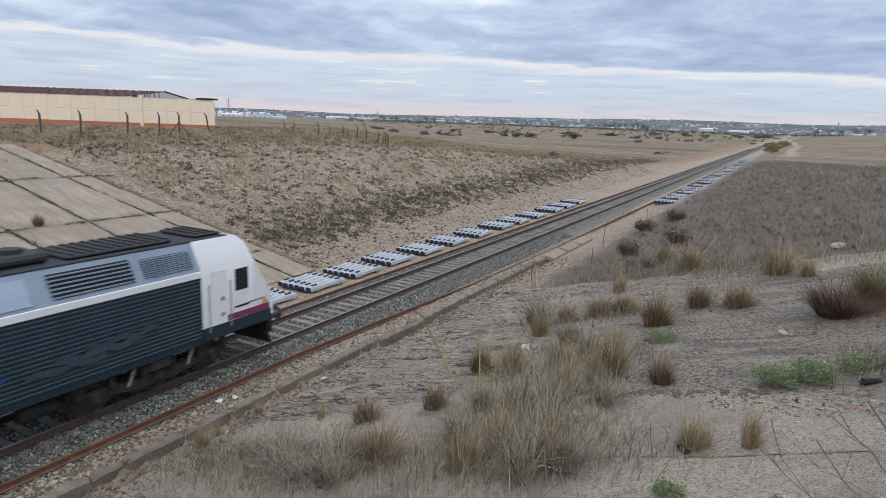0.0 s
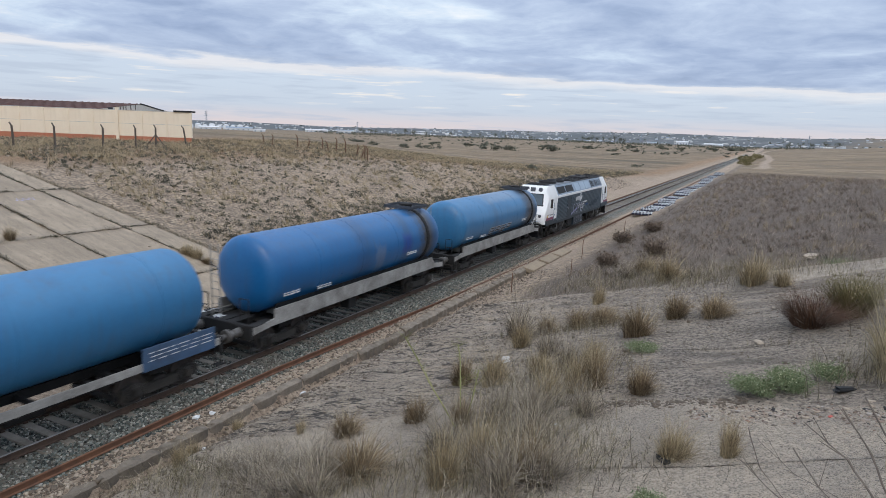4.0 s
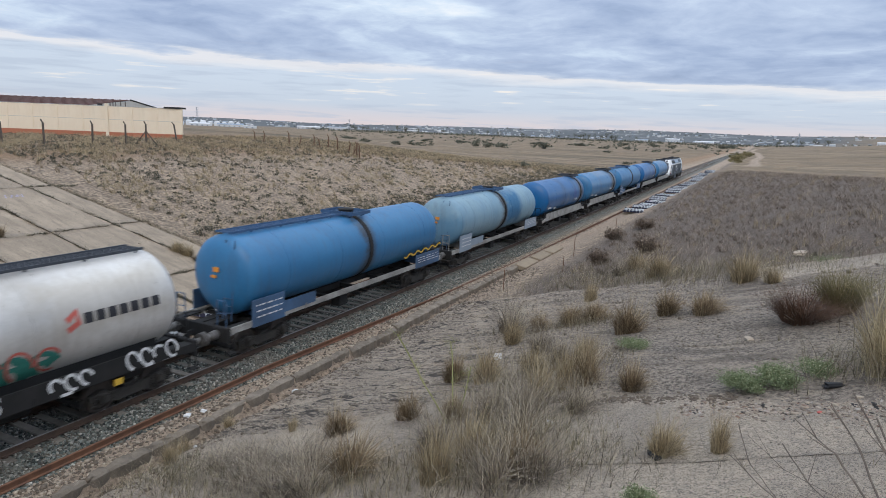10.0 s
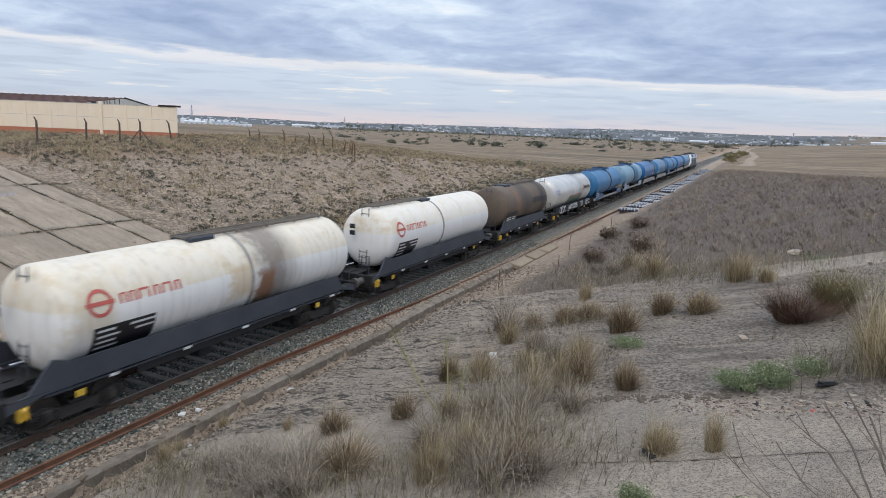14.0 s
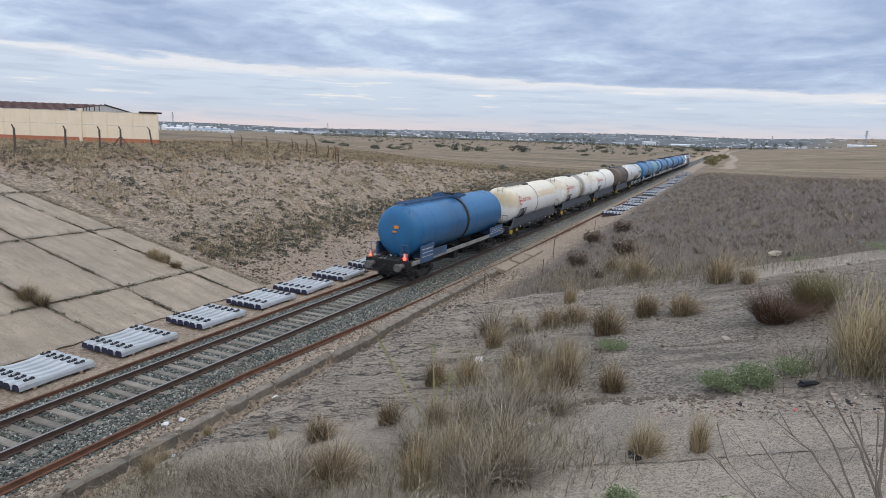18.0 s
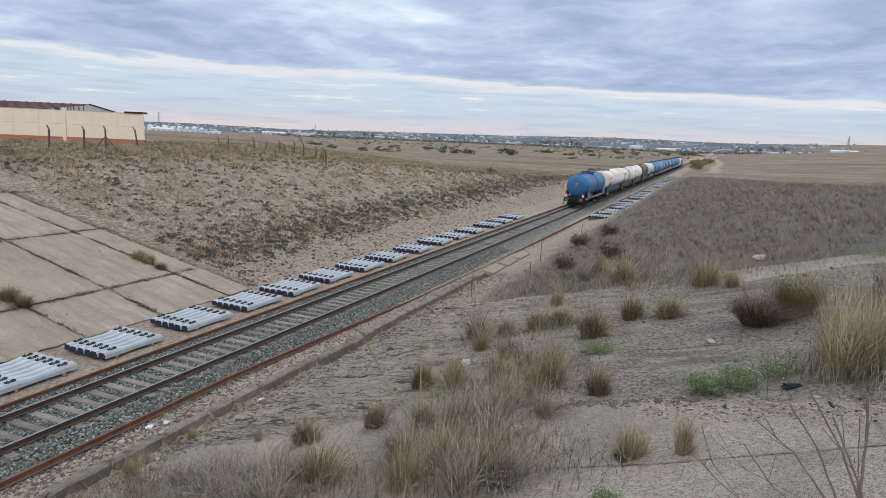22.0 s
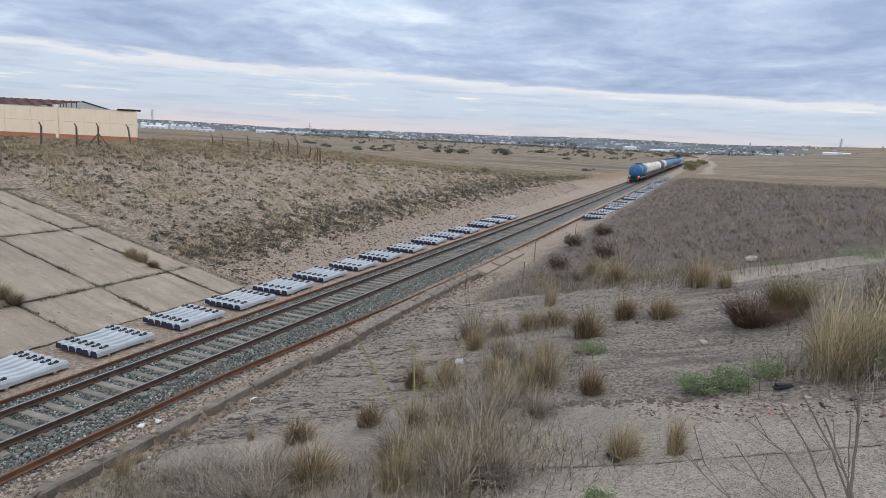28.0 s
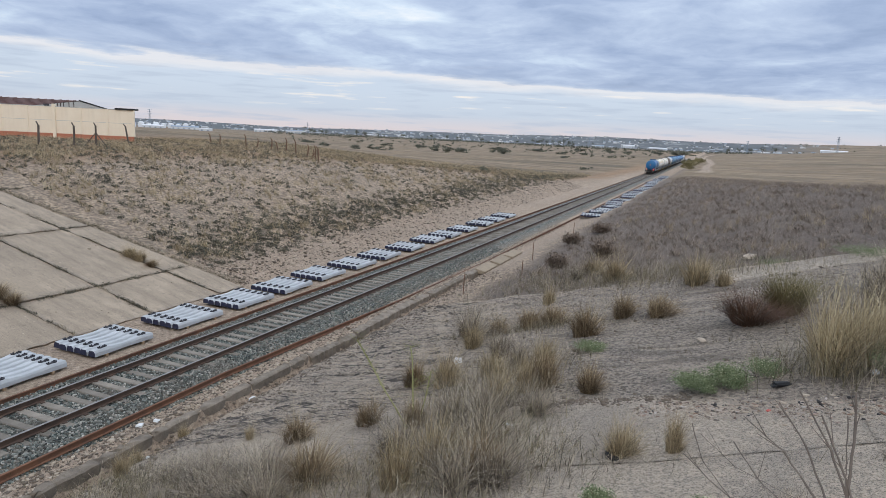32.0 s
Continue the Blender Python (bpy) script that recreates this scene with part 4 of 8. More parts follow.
DECK_BOARD = Shape().box(-0.19, 0.19, -0.5, 0.5, 0.0, 0.035, 0.006).mesh("deck_board", FRAME_BLACK)


def tank_wagon(kind, ln, paint, label, seed):
    thing = empty("tank_wagon", label=label, category="tank wagon", group="wagons of the train")
    r = random.Random(seed)
    front, back = (-1.05, -(ln - 1.55)) if kind != "slate" else (-0.95, -(ln - 2.05))
    R = TANK_R
    prof = []
    for k in range(8):
        a = radians(90 * k / 7)
        prof.append((front - 0.5 + 0.5 * math.cos(a), R * (0.05 + 0.95 * math.sin(a) ** 0.8)))
    prof += [(front - 0.5 + (back - front + 1.0) * f, R) for f in (0.02, 0.25, 0.5, 0.75, 0.98)]
    for k in range(8):
        a = radians(90 * (7 - k) / 7)
        prof.append((back + 0.5 - 0.5 * math.cos(a), R * (0.05 + 0.95 * math.sin(a) ** 0.8)))
    tank = part("tank", Shape().lathe(prof, 48, "y", at=(0, 0, TANK_Z)), paint, thing, smooth=True)
    # weld seams
    for f in ((0.12, 0.34, 0.56, 0.78) if kind != "strap" else (0.12, 0.39, 0.62, 0.85)):
        y = front + (back - front) * f
        part("seam", Shape().lathe([(y - 0.02, R - 0.01), (y - 0.015, R + 0.006), (y + 0.015, R + 0.006), (y + 0.02, R - 0.01)], 40, "y", at=(0, 0, TANK_Z)), paint, tank, smooth=True)
    frame_mat = {"sole": FRAME_LIGHT, "strap": FRAME_BLUE if "grey-blue" not in label else FRAME_LIGHT, "slate": FRAME_SLATE, "silver": FRAME_BLACK}[kind]
    # underframe: side sills, headstocks, centre sill, saddles
    for side in (-1, 1):
        x = side * 1.36
        if kind in ("sole", "slate", "silver"):
            zt, zb = {"sole": (1.62, 1.04), "slate": (1.80, 1.16), "silver": (1.55, 1.04)}[kind]
            a, b = -0.75, -(ln - 0.75)
            pts = [(a, 1.2), (a - 0.9, 1.26), (a - 1.25, zt), (b + 1.7, zt), (b + 1.2, zt + (0.18 if kind == "slate" else 0.0)), (b + (1.0 if kind == "slate" else 1.12), zt), (b + (0.55 if kind == "slate" else 1.1), 1.26), (b, 1.2), (b, 0.94), (b + 0.9, zb), (a - 0.9, zb), (a, 0.94)]
        else:
            pts = [(-0.75, 1.28), (-(ln - 0.75), 1.28), (-(ln - 0.75), 1.06), (-0.75, 1.06)]
        n = len(pts)
        vs = [(x - 0.03, y, z) for y, z in pts] + [(x + 0.03, y, z) for y, z in pts]
        s = Shape().add(vs, [tuple(range(n)), tuple(range(n, 2 * n))[::-1]] + [(i, (i + 1) % n, n + (i + 1) % n, n + i) for i in range(n)])
        s.box(x - 0.10 if side > 0 else x, x if side > 0 else x + 0.10, -(ln - 1.7), -1.7, 1.05, 1.10)
        s.box(x - 0.10 if side > 0 else x, x if side > 0 else x + 0.10, -(ln - 1.7), -1.7, 1.20, 1.25)
        k = -1.6
        while k > -(ln - 1.6):
            s.box(x + 0.03 * side - 0.015, x + 0.03 * side + 0.015, k - 0.025, k + 0.025, 1.05, 1.27)
            k -= 1.35
        part("side_sill", s, frame_mat if kind != "strap" else FRAME_LIGHT, thing)
    s = Shape().box(-0.25, 0.25, -(ln - 0.7), -0.7, 0.95, 1.2)
    k = -2.2
    while k > -(ln - 2.0):
        s.box(-1.33, 1.33, k - 0.06, k + 0.06, 1.0, 1.14)
        k -= 2.1
    part("centre_sill", s, FRAME_BLACK, thing)
    if kind == "slate":
        for side in (-1, 1):
            part("lower_beam", Shape().box(side * 1.28 - 0.04, side * 1.28 + 0.04, -(ln - 4.4), -4.4, 0.80, 1.15, 0.01), FRAME_BLACK, thing, "black beam below the sill")
    for y in (-0.68, -(ln - 0.68)):
        s = Shape().box(-1.38, 1.38, y - 0.08, y + 0.08, 0.78, 1.3, 0.02)
        for x in (-0.9, 0.9):
            s.box(x - 0.22, x + 0.22, y - 0.1, y + 0.1, 0.8, 1.27, 0.02)
        part("headstock", s, FRAME_BLACK, thing)
    for y in (front - 1.4, back + 1.4):
        s = Shape()
        seg = 14
        vs, fs = [], []
        for i in range(seg + 1):
            a = radians(-130 + 80 * i / seg)
            for rad in (R + 0.01, ):
                px, pz = rad * math.cos(a), TANK_Z + rad * math.sin(a)
                for e in (-0.28, 0.28):
                    vs += [(px, y + e, pz), (px * 1.0, y + e, 1.12)]
        for i in range(seg):
            a = i * 4
            fs += [(a, a + 4, a + 5, a + 1), (a + 2, a + 3, a + 7, a + 6), (a, a + 2, a + 6, a + 4)]
        s.add(vs, fs)
        part("saddle", s, frame_mat, thing)
    if kind != "strap":
        for side in (-1, 1):
            s = Shape().box(side * 0.98 - 0.012, side * 0.98 + 0.012, back + 0.75, front - 0.75, 1.12, 1.74, 0.004)
            part("cradle", s, FRAME_BLACK, thing)
    # deck and hand rails at the ends
    for sign, y0 in ((1, -0.8), (-1, -(ln - 0.8))):
        for k in (0, 2, 3, 5):
            part("deck_board", DECK_BOARD, (), thing, at=pose(-1.2 + 0.48 * k, y0 - 0.5 * sign, 1.2))
        for x in (-1.15, 0.75):
            hr = Shape()
            for e in (0, 0.4):
                hr.tube((x + e, y0, 1.2), (x + e, y0, 2.15), 0.02, 6)
            for z in (1.7, 2.15):
                hr.tube((x, y0, z), (x + 0.4, y0, z), 0.018, 6)
            if not (kind == "strap" and sign > 0):
                part("hand_rail", hr, frame_mat if kind != "sole" else FRAME_BLACK, thing)
        for x in (-1.4, 1.4):
            st = Shape()
            st.box(x - 0.12, x + 0.12, y0 - 0.2, y0 + 0.1, 0.42, 0.45)
            st.tube((x, y0 - 0.18, 0.43), (x, y0 - 0.18, 0.95), 0.018, 6)
            st.tube((x, y0 + 0.08, 0.43), (x, y0 + 0.08, 0.95), 0.018, 6)
            part("foot_step", st, FRAME_BLACK, thing)
    # gear under the frame
    s = Shape().box(-0.9, -0.3, -ln * 0.52, -ln * 0.44, 0.5, 0.9, 0.05)
    s.lathe([(-ln * 0.40, 0.05), (-ln * 0.395, 0.2), (-ln * 0.34, 0.2), (-ln * 0.335, 0.05)], 14, "y", at=(0.55, 0, 0.72))
    s.tube((1.2, -ln * 0.46, 0.75), (-1.2, -ln * 0.46, 0.75), 0.05, 8)
    s.tube((0.1, -3.2, 0.62), (0.1, -(ln - 3.2), 0.62), 0.03, 6)
    part("brake_gear", s, FRAME_BLACK, thing)
    for y in (-2.75, -(ln - 2.75)):
        for e in (-1.42, 1.42):
            part("brake_beam", Shape().box(-0.95, 0.95, y + e - 0.06, y + e + 0.06, 0.28, 0.42, 0.02), FRAME_BLACK, thing)
        part("bolster", Shape().box(-1.1, 1.1, y - 0.35, y + 0.35, 0.72, 1.0, 0.04), FRAME_BLACK, thing)
    part("brake_pipe", Shape().tube((0.95, -4.2, 0.86), (0.95, -(ln - 4.2), 0.86), 0.04, 6), FRAME_BLACK, thing)
    # unseen plate, added to keep sky light from leaking under the wagon
    if kind != "strap":
        part("floor_plate", Shape().box(-1.32, 1.32, -(ln - 1.9), -1.9, 1.0, 1.03), FRAME_BLACK, thing)
    part("valve_box", Shape().box(0.75, 1.2, -ln * 0.58, -ln * 0.545, 0.5, 0.95, 0.03), FRAME_BLACK, thing)
    s = Shape().tube((0, -ln * 0.5, TANK_Z - R + 0.05), (0, -ln * 0.5, 0.75), 0.12, 12).tube((-1.3, -ln * 0.5, 0.8), (1.3, -ln * 0.5, 0.8), 0.07, 10)
    part("outlet_pipe", s, FRAME_BLACK, thing)
    if kind == "strap":
        walkway(thing, -7.5, back + 0.3, WALK_BLUE)
        platform(thing, -7.8, WALK_BLUE, 0.85, 0.7)
        y = -7.85
        part("strap", Shape().lathe([(y - 0.14, R + 0.004), (y - 0.12, R + 0.03), (y + 0.12, R + 0.03), (y + 0.14, R + 0.004)], 40, "y", at=(0, 0, TANK_Z)), FRAME_BLACK, thing, "dark strap round the tank")
        ladder(thing, 0.45, back - 0.02, 1.2, TANK_Z + R * 0.9, FRAME_BLUE, lean=0.25)
        pm = FRAME_BLUE if "grey-blue" not in label else UPPER_GREY
        for y0, y1, zt in ((-0.95, -3.6, 1.72), (-(ln - 3.45), -(ln - 1.75), 2.0)):
            for side in (-1, 1):
                pl = part("side_plate", Shape().box(side * 1.39 - 0.02, side * 1.39 + 0.02, min(y0, y1), max(y0, y1), 1.02, zt, 0.008), pm, thing)
                if side > 0:
                    bars(thing, 1.412, max(y0, y1) - 0.15, min(y0, y1) + 0.2, 1.25, zt - 0.12, 3, WHITE_MARK, seed + 3, pl, "notice", 0.004, 0.22)
        part("side_plate", Shape().box(1.37, 1.40, -(ln - 5.3), -(ln - 3.45), 1.2, 1.62), pm, thing)
        part("sign", Shape().box(-0.14, 0.14, back - 0.05, back - 0.03, 2.88, 3.05), ORANGE, thing, "small orange plate")
        part("sign", Shape().box(-0.24, 0.02, back - 0.06, back - 0.04, 2.66, 2.76), ORANGE, thing, "small orange plate")
    else:
        if kind == "sole":
            platform(thing, -2.5, WALKWAY, 0.8, 0.8)
            s = Shape()
            y = -2.62
            part("strap", s.lathe([(y - 0.13, R + 0.004), (y - 0.11, R + 0.03), (y + 0.11, R + 0.03), (y + 0.13, R + 0.004)], 40, "y", at=(0, 0, TANK_Z)), FRAME_BLACK, thing)
            for k, (yy, zz) in enumerate(((-(ln - 3.3), 2.05), (-(ln * 0.66), 1.9), (-3.7, 2.25))):
                bars(thing, tank_side(zz) + 0.002, yy, yy - 0.9, zz - 0.12, zz + 0.12, 3, WHITE_MARK, seed + k, None, "notice", 0.01)
            ladder(thing, -0.5, -(ln - 0.95), 1.2, 3.9, FRAME_LIGHT, lean=-0.05 + 0.0)
        else:
            wm = WALKWAY if kind != "slate" else WALK_WORN
            if kind == "silver":
                walkway(thing, -1.6, -6.2, wm, 0.36)
            else:
                walkway(thing, -8.0 if "white" in label and "rust" not in label else -1.6, -9.0 if "rust" in label else back + (0.3 if "brown" not in label else 4.0), wm, 0.30)
                part("hatch", Shape().box(-0.45, 0.45, -8.9, -7.8, TANK_Z + R - 0.1, TANK_Z + R + 0.08, 0.04), WALKWAY, thing)
            ladder(thing, 0.0, back - 0.03, 1.25, TANK_Z + R, FRAME_SLATE if kind == "slate" else FRAME_BLACK, lean=0.2)
            for y in (-3.4, -(ln - 2.6)):
                part("marker", Shape().box(1.39, 1.415, y - 0.13, y + 0.13, 0.80, 0.98, 0.005), YELLOW, thing, "yellow marker plate")
            part("marker", Shape().box(1.39, 1.415, -(ln - 1.2), -(ln - 1.0), 0.8, 0.95, 0.005), YELLOW, thing, "yellow marker plate")
            for k in range(5):
                y = -2.2 - k * (ln - 5) / 4.4
                part("notice", Shape().box(1.392, 1.40, y - 0.35, y - 0.05, 1.02, 1.1), WHITE_MARK, thing)
    add_bogie(thing, -2.75, WAGON_BOGIE, WAGON_WHEEL, (-0.9, 0.9), 0.46)
    add_bogie(thing, -(ln - 2.75), WAGON_BOGIE, WAGON_WHEEL, (-0.9, 0.9), 0.46)
    add_ends(thing, ln)
    return thing


def words(thing, text, y, z, size, x, mat):
    """Readable sprayed words on a side face at x, starting at y."""
    cu = bpy.data.curves.new("words", "FONT")
    cu.body, cu.size, cu.extrude, cu.offset = text, size, 0.003, 0.012
    ob = bpy.data.objects.new("words", cu)
    me = bpy.data.meshes.new_from_object(ob)
    bpy.data.objects.remove(ob)
    me.materials.clear()
    me.materials.append(mat)
    part("sprayed_words", me, (), thing, "white sprayed words", at=pose(x, y, z, 90, 0, 90))


def curved_panel(thing, y0, y1, z0, z1, mat, name, off=0.006, label=""):
    s, vs = Shape(), []
    n = 8
    for i in range(n + 1):
        z = z0 + (z1 - z0) * i / n
        x = tank_side(z) + off
        vs += [(x, y0, z), (x, y1, z)]
    s.add(vs, [(2 * i, 2 * i + 1, 2 * i + 3, 2 * i + 2) for i in range(n)])
    return part(name, s, mat, thing, label)


def dress_white(thing, ln, ring_at=6.25):
    """Red ring and bar emblem, red stroke row, black notice panel with pale bars."""
    b = -(ln - 1.75)
    yc, zc = -(ln - 3.3), 3.12
    ring = ribbon([(yc + 0.32 * math.cos(a * 0.2618), zc + 0.32 * math.sin(a * 0.2618)) for a in range(25)], 0.10, tank_side)
    part("emblem", ring, RED_MARK, thing, "red ring emblem")
    part("emblem", ribbon([(yc + 0.42, zc), (yc - 0.42, zc)], 0.11, tank_side, 0.012), RED_MARK, thing)
    y = yc + 0.62
    r = random.Random(5)
    for k in range(6):
        w = (0.22, 0.22, 0.42, 0.22, 0.36, 0.22)[k]
        h = 0.26
        part("emblem", ribbon([(y, zc - h / 2), (y, zc + h / 2), (y + w * 0.75, zc + h / 2), (y + w * 0.75, zc - h / 2)], 0.075, tank_side), RED_MARK, thing)
        y += w + 0.08
    pn = curved_panel(thing, b + 1.3, b + 3.25, 1.60, 2.48, BLACK_PANEL, "notice_panel", label="black notice panel with pale rows")
    for k, (a, w) in enumerate(((0.1, 0.55), (0.1, 0.7), (0.1, 0.6), (0.1, 0.72), (1.1, 0.9), (1.3, 0.6))):
        z = 2.36 - 0.17 * (k if k < 4 else k - 4)
        part("notice", ribbon([(b + 1.3 + a, z), (b + 1.3 + a + w, z)], 0.07, tank_side, 0.016), WHITE_MARK, pn)
    for k in range(2):
        part("sign", Shape().box(-0.55, -0.25, b - 0.02 - 0.01, b - 0.02, 3.2 - 0.32 * k, 3.42 - 0.32 * k), BLACK_PANEL, thing)
    y = b + ring_at
    part("weld_ring", Shape().lathe([(y - 0.06, TANK_R), (y - 0.05, TANK_R + 0.025), (y + 0.05, TANK_R + 0.025), (y + 0.06, TANK_R)], 44, "y", at=(0, 0, TANK_Z)), FRAME_LIGHT, thing)


def make_wagons():
    out = []
    W = lambda *a: out.append(tank_wagon(*a))
    W("sole", 16.1, P_A[0], "bright blue tank wagon on a pale grey underframe, sooty hatch", 1)
    for k in range(4):
        yy = -10.3 + k * 0.98
        for z in (1.80, 2.00, 2.20)[k % 2:]:
            part("emblem", ribbon([(yy, z), (yy + 0.78, z)], 0.15, tank_side, 0.008), WHITE_MARK, out[-1], "pale outlined faded strokes")
            part("emblem", ribbon([(yy + 0.05, z), (yy + 0.73, z)], 0.085, tank_side, 0.014), DARK_MARK, out[-1])
    W("sole", 15.8, P_A[1], "bright blue tank wagon with a dark strap and repainted patch", 2)
    W("strap", 17.5, P_B[0], "blue tank wagon with side plates and top platform", 3)
    W("sole", 15.6, P_A[0], "blue tank wagon with pale sill and soot stripe", 4)
    W("sole", 15.1, P_A[1], "blue tank wagon, pale sill, black-streaked front end", 5)
    W("strap", 16.9, P_B[1], "faded grey-blue tank wagon with patched blue paint", 6)
    W("strap", 17.1, P_B[0], "blue tank wagon with sprayed plates and top platform", 7)
    wave = [(-0.9 - 0.12 * k, 1.98 - 0.004 * k + 0.07 * math.sin(k * 0.95)) for k in range(34)]
    part("sprayed_mark", ribbon(wave, 0.17, lambda z: 1.425), DARK_MARK, out[-1], "dark scalloped sprayed line")
    part("sprayed_mark", ribbon([(a, b - 0.01) for a, b in wave], 0.07, lambda z: 1.432), YELLOW, out[-1], "yellow scalloped sprayed line")
    W("silver", 15.8, SILVER, "silver tank wagon with teal and white sprayed marks", 8)
    sv = out[-1]
    loops(sv, -5.3, 1.82, 7, 0.74, 0.40, TEAL_MARK, tank_side, 13)
    loops(sv, -5.2, 2.08, 7, 0.74, 0.07, RED_MARK, lambda z: tank_side(z) + 0.006, 14)
    loops(sv, -13.2, 2.95, 3, 0.45, 0.07, VIOLET_MARK, tank_side, 25)
    loops(sv, -1.6, 1.33, 4, 0.46, 0.08, WHITE_MARK, lambda z: 1.40, 15)
    words(sv, "HATE COPS", -9.7, 1.13, 0.62, 1.396, WHITE_MARK)
    loops(sv, -4.3, 1.33, 3, 0.42, 0.08, WHITE_MARK, lambda z: 1.40, 16)
    loops(sv, -10.9, 1.33, 4, 0.55, 0.10, WHITE_MARK, lambda z: 1.40, 21)
    part("emblem", ribbon([(-4.75, 2.95), (-4.45, 3.15), (-4.45, 2.85), (-4.75, 2.7)], 0.16, tank_side), RED_MARK, sv, "red emblem")
    for k in range(7):
        curved_panel(sv, -2.0 - 0.34 * k, -2.25 - 0.34 * k, 2.78, 3.06, DARK_MARK, "emblem", 0.008)
    W("slate", 13.1, BROWN, "sooty brown tank wagon on a slate underframe", 9)
    for k in range(7):
        curved_panel(out[-1], -1.9 - 0.5 * k, -2.25 - 0.5 * k, 2.72, 3.12, DARK_MARK, "emblem", 0.008)
    curved_panel(out[-1], -6.6, -8.3, 1.58, 1.95, BLACK_PANEL, "repaint_patch", 0.006)
    pn = curved_panel(out[-1], -10.7, -8.5, 1.58, 2.45, BLACK_PANEL, "notice_panel")
    bars(out[-1], tank_side(2.0) + 0.02, -8.7, -9.4, 1.7, 2.35, 5, WHITE_MARK, 19, pn, "notice", 0.02, 0.4)
    bars(out[-1], tank_side(2.0) + 0.02, -9.7, -10.5, 1.7, 2.35, 5, WHITE_MARK, 20, pn, "notice", 0.02, 0.4)
    for k, (ln, lab) in enumerate(((16.0, "white tank wagon with red emblem on slate underframe"), (16.1, "white tank wagon with brown rust stain and red emblem"), (15.9, "yellowed white tank wagon with red emblem"))):
        W("slate", ln, P_C[k], lab, 10 + k)
        dress_white(out[-1], ln, 7.25 if "rust" in lab else 6.25)
    W("strap", 16.3, P_B[2], "dark blue tank wagon at the train's end with lit lamps", 13)
    tail = out[-1]
    for x, mat in ((1.05, TAIL_GLOW), (-1.05, TAIL_WARM)):
        lamp = part("tail_lamp", Shape().box(x - 0.13, x + 0.13, -15.75, -15.6, 1.32, 1.72, 0.03), RED_MARK, tail, "portable red tail lamp, lit")
        part("lens", Shape().lathe([(-15.76, 0.10), (-15.79, 0.09), (-15.80, 0.04)], 14, "y", at=(x, 0, 1.47)), mat, lamp)
        part("lens", Shape().lathe([(-15.76, 0.07), (-15.78, 0.06)], 12, "y", at=(x, 0, 1.63)), WHITE_MARK, lamp)
    return out


# ---- locomotive ----
def body_section(w, z0, zs, wt, zt):
    return [(-w, z0), (w, z0), (w, zs), (wt, zt), (-wt, zt), (-w, zs)]


def loft(sections):
    """Sections of equal length at places along y: [(y, [(x, z)...])...]."""
    s, n, vs, fs = Shape(), len(sections[0][1]), [], []
    for y, sec in sections:
        vs += [(x, y, z) for x, z in sec]
    for k in range(len(sections) - 1):
        fs += [(k * n + i, k * n + (i + 1) % n, (k + 1) * n + (i + 1) % n, (k + 1) * n + i) for i in range(n)]
    fs += [tuple(range(n)), tuple(range((len(sections) - 1) * n, len(sections) * n))[::-1]]
    return s.add(vs, fs)


def upper_x(z):
    """Half width of the sloped upper side at height z."""
    return 1.43 - (z - 3.06) * (0.42 / 0.82)


def slanted(y, w, z0, z1):
    """A leaning block of an emblem on the body side."""
    k = 0.22
    v = [(x, yy + (z - z0) * k, z) for x in (1.452, 1.468) for yy, z in ((y, z0), (y + w, z0), (y + w, z1), (y, z1))]
    return Shape().add(v, [(4, 5, 6, 7), (0, 3, 2, 1), (0, 1, 5, 4), (1, 2, 6, 5), (2, 3, 7, 6), (3, 0, 4, 7)])


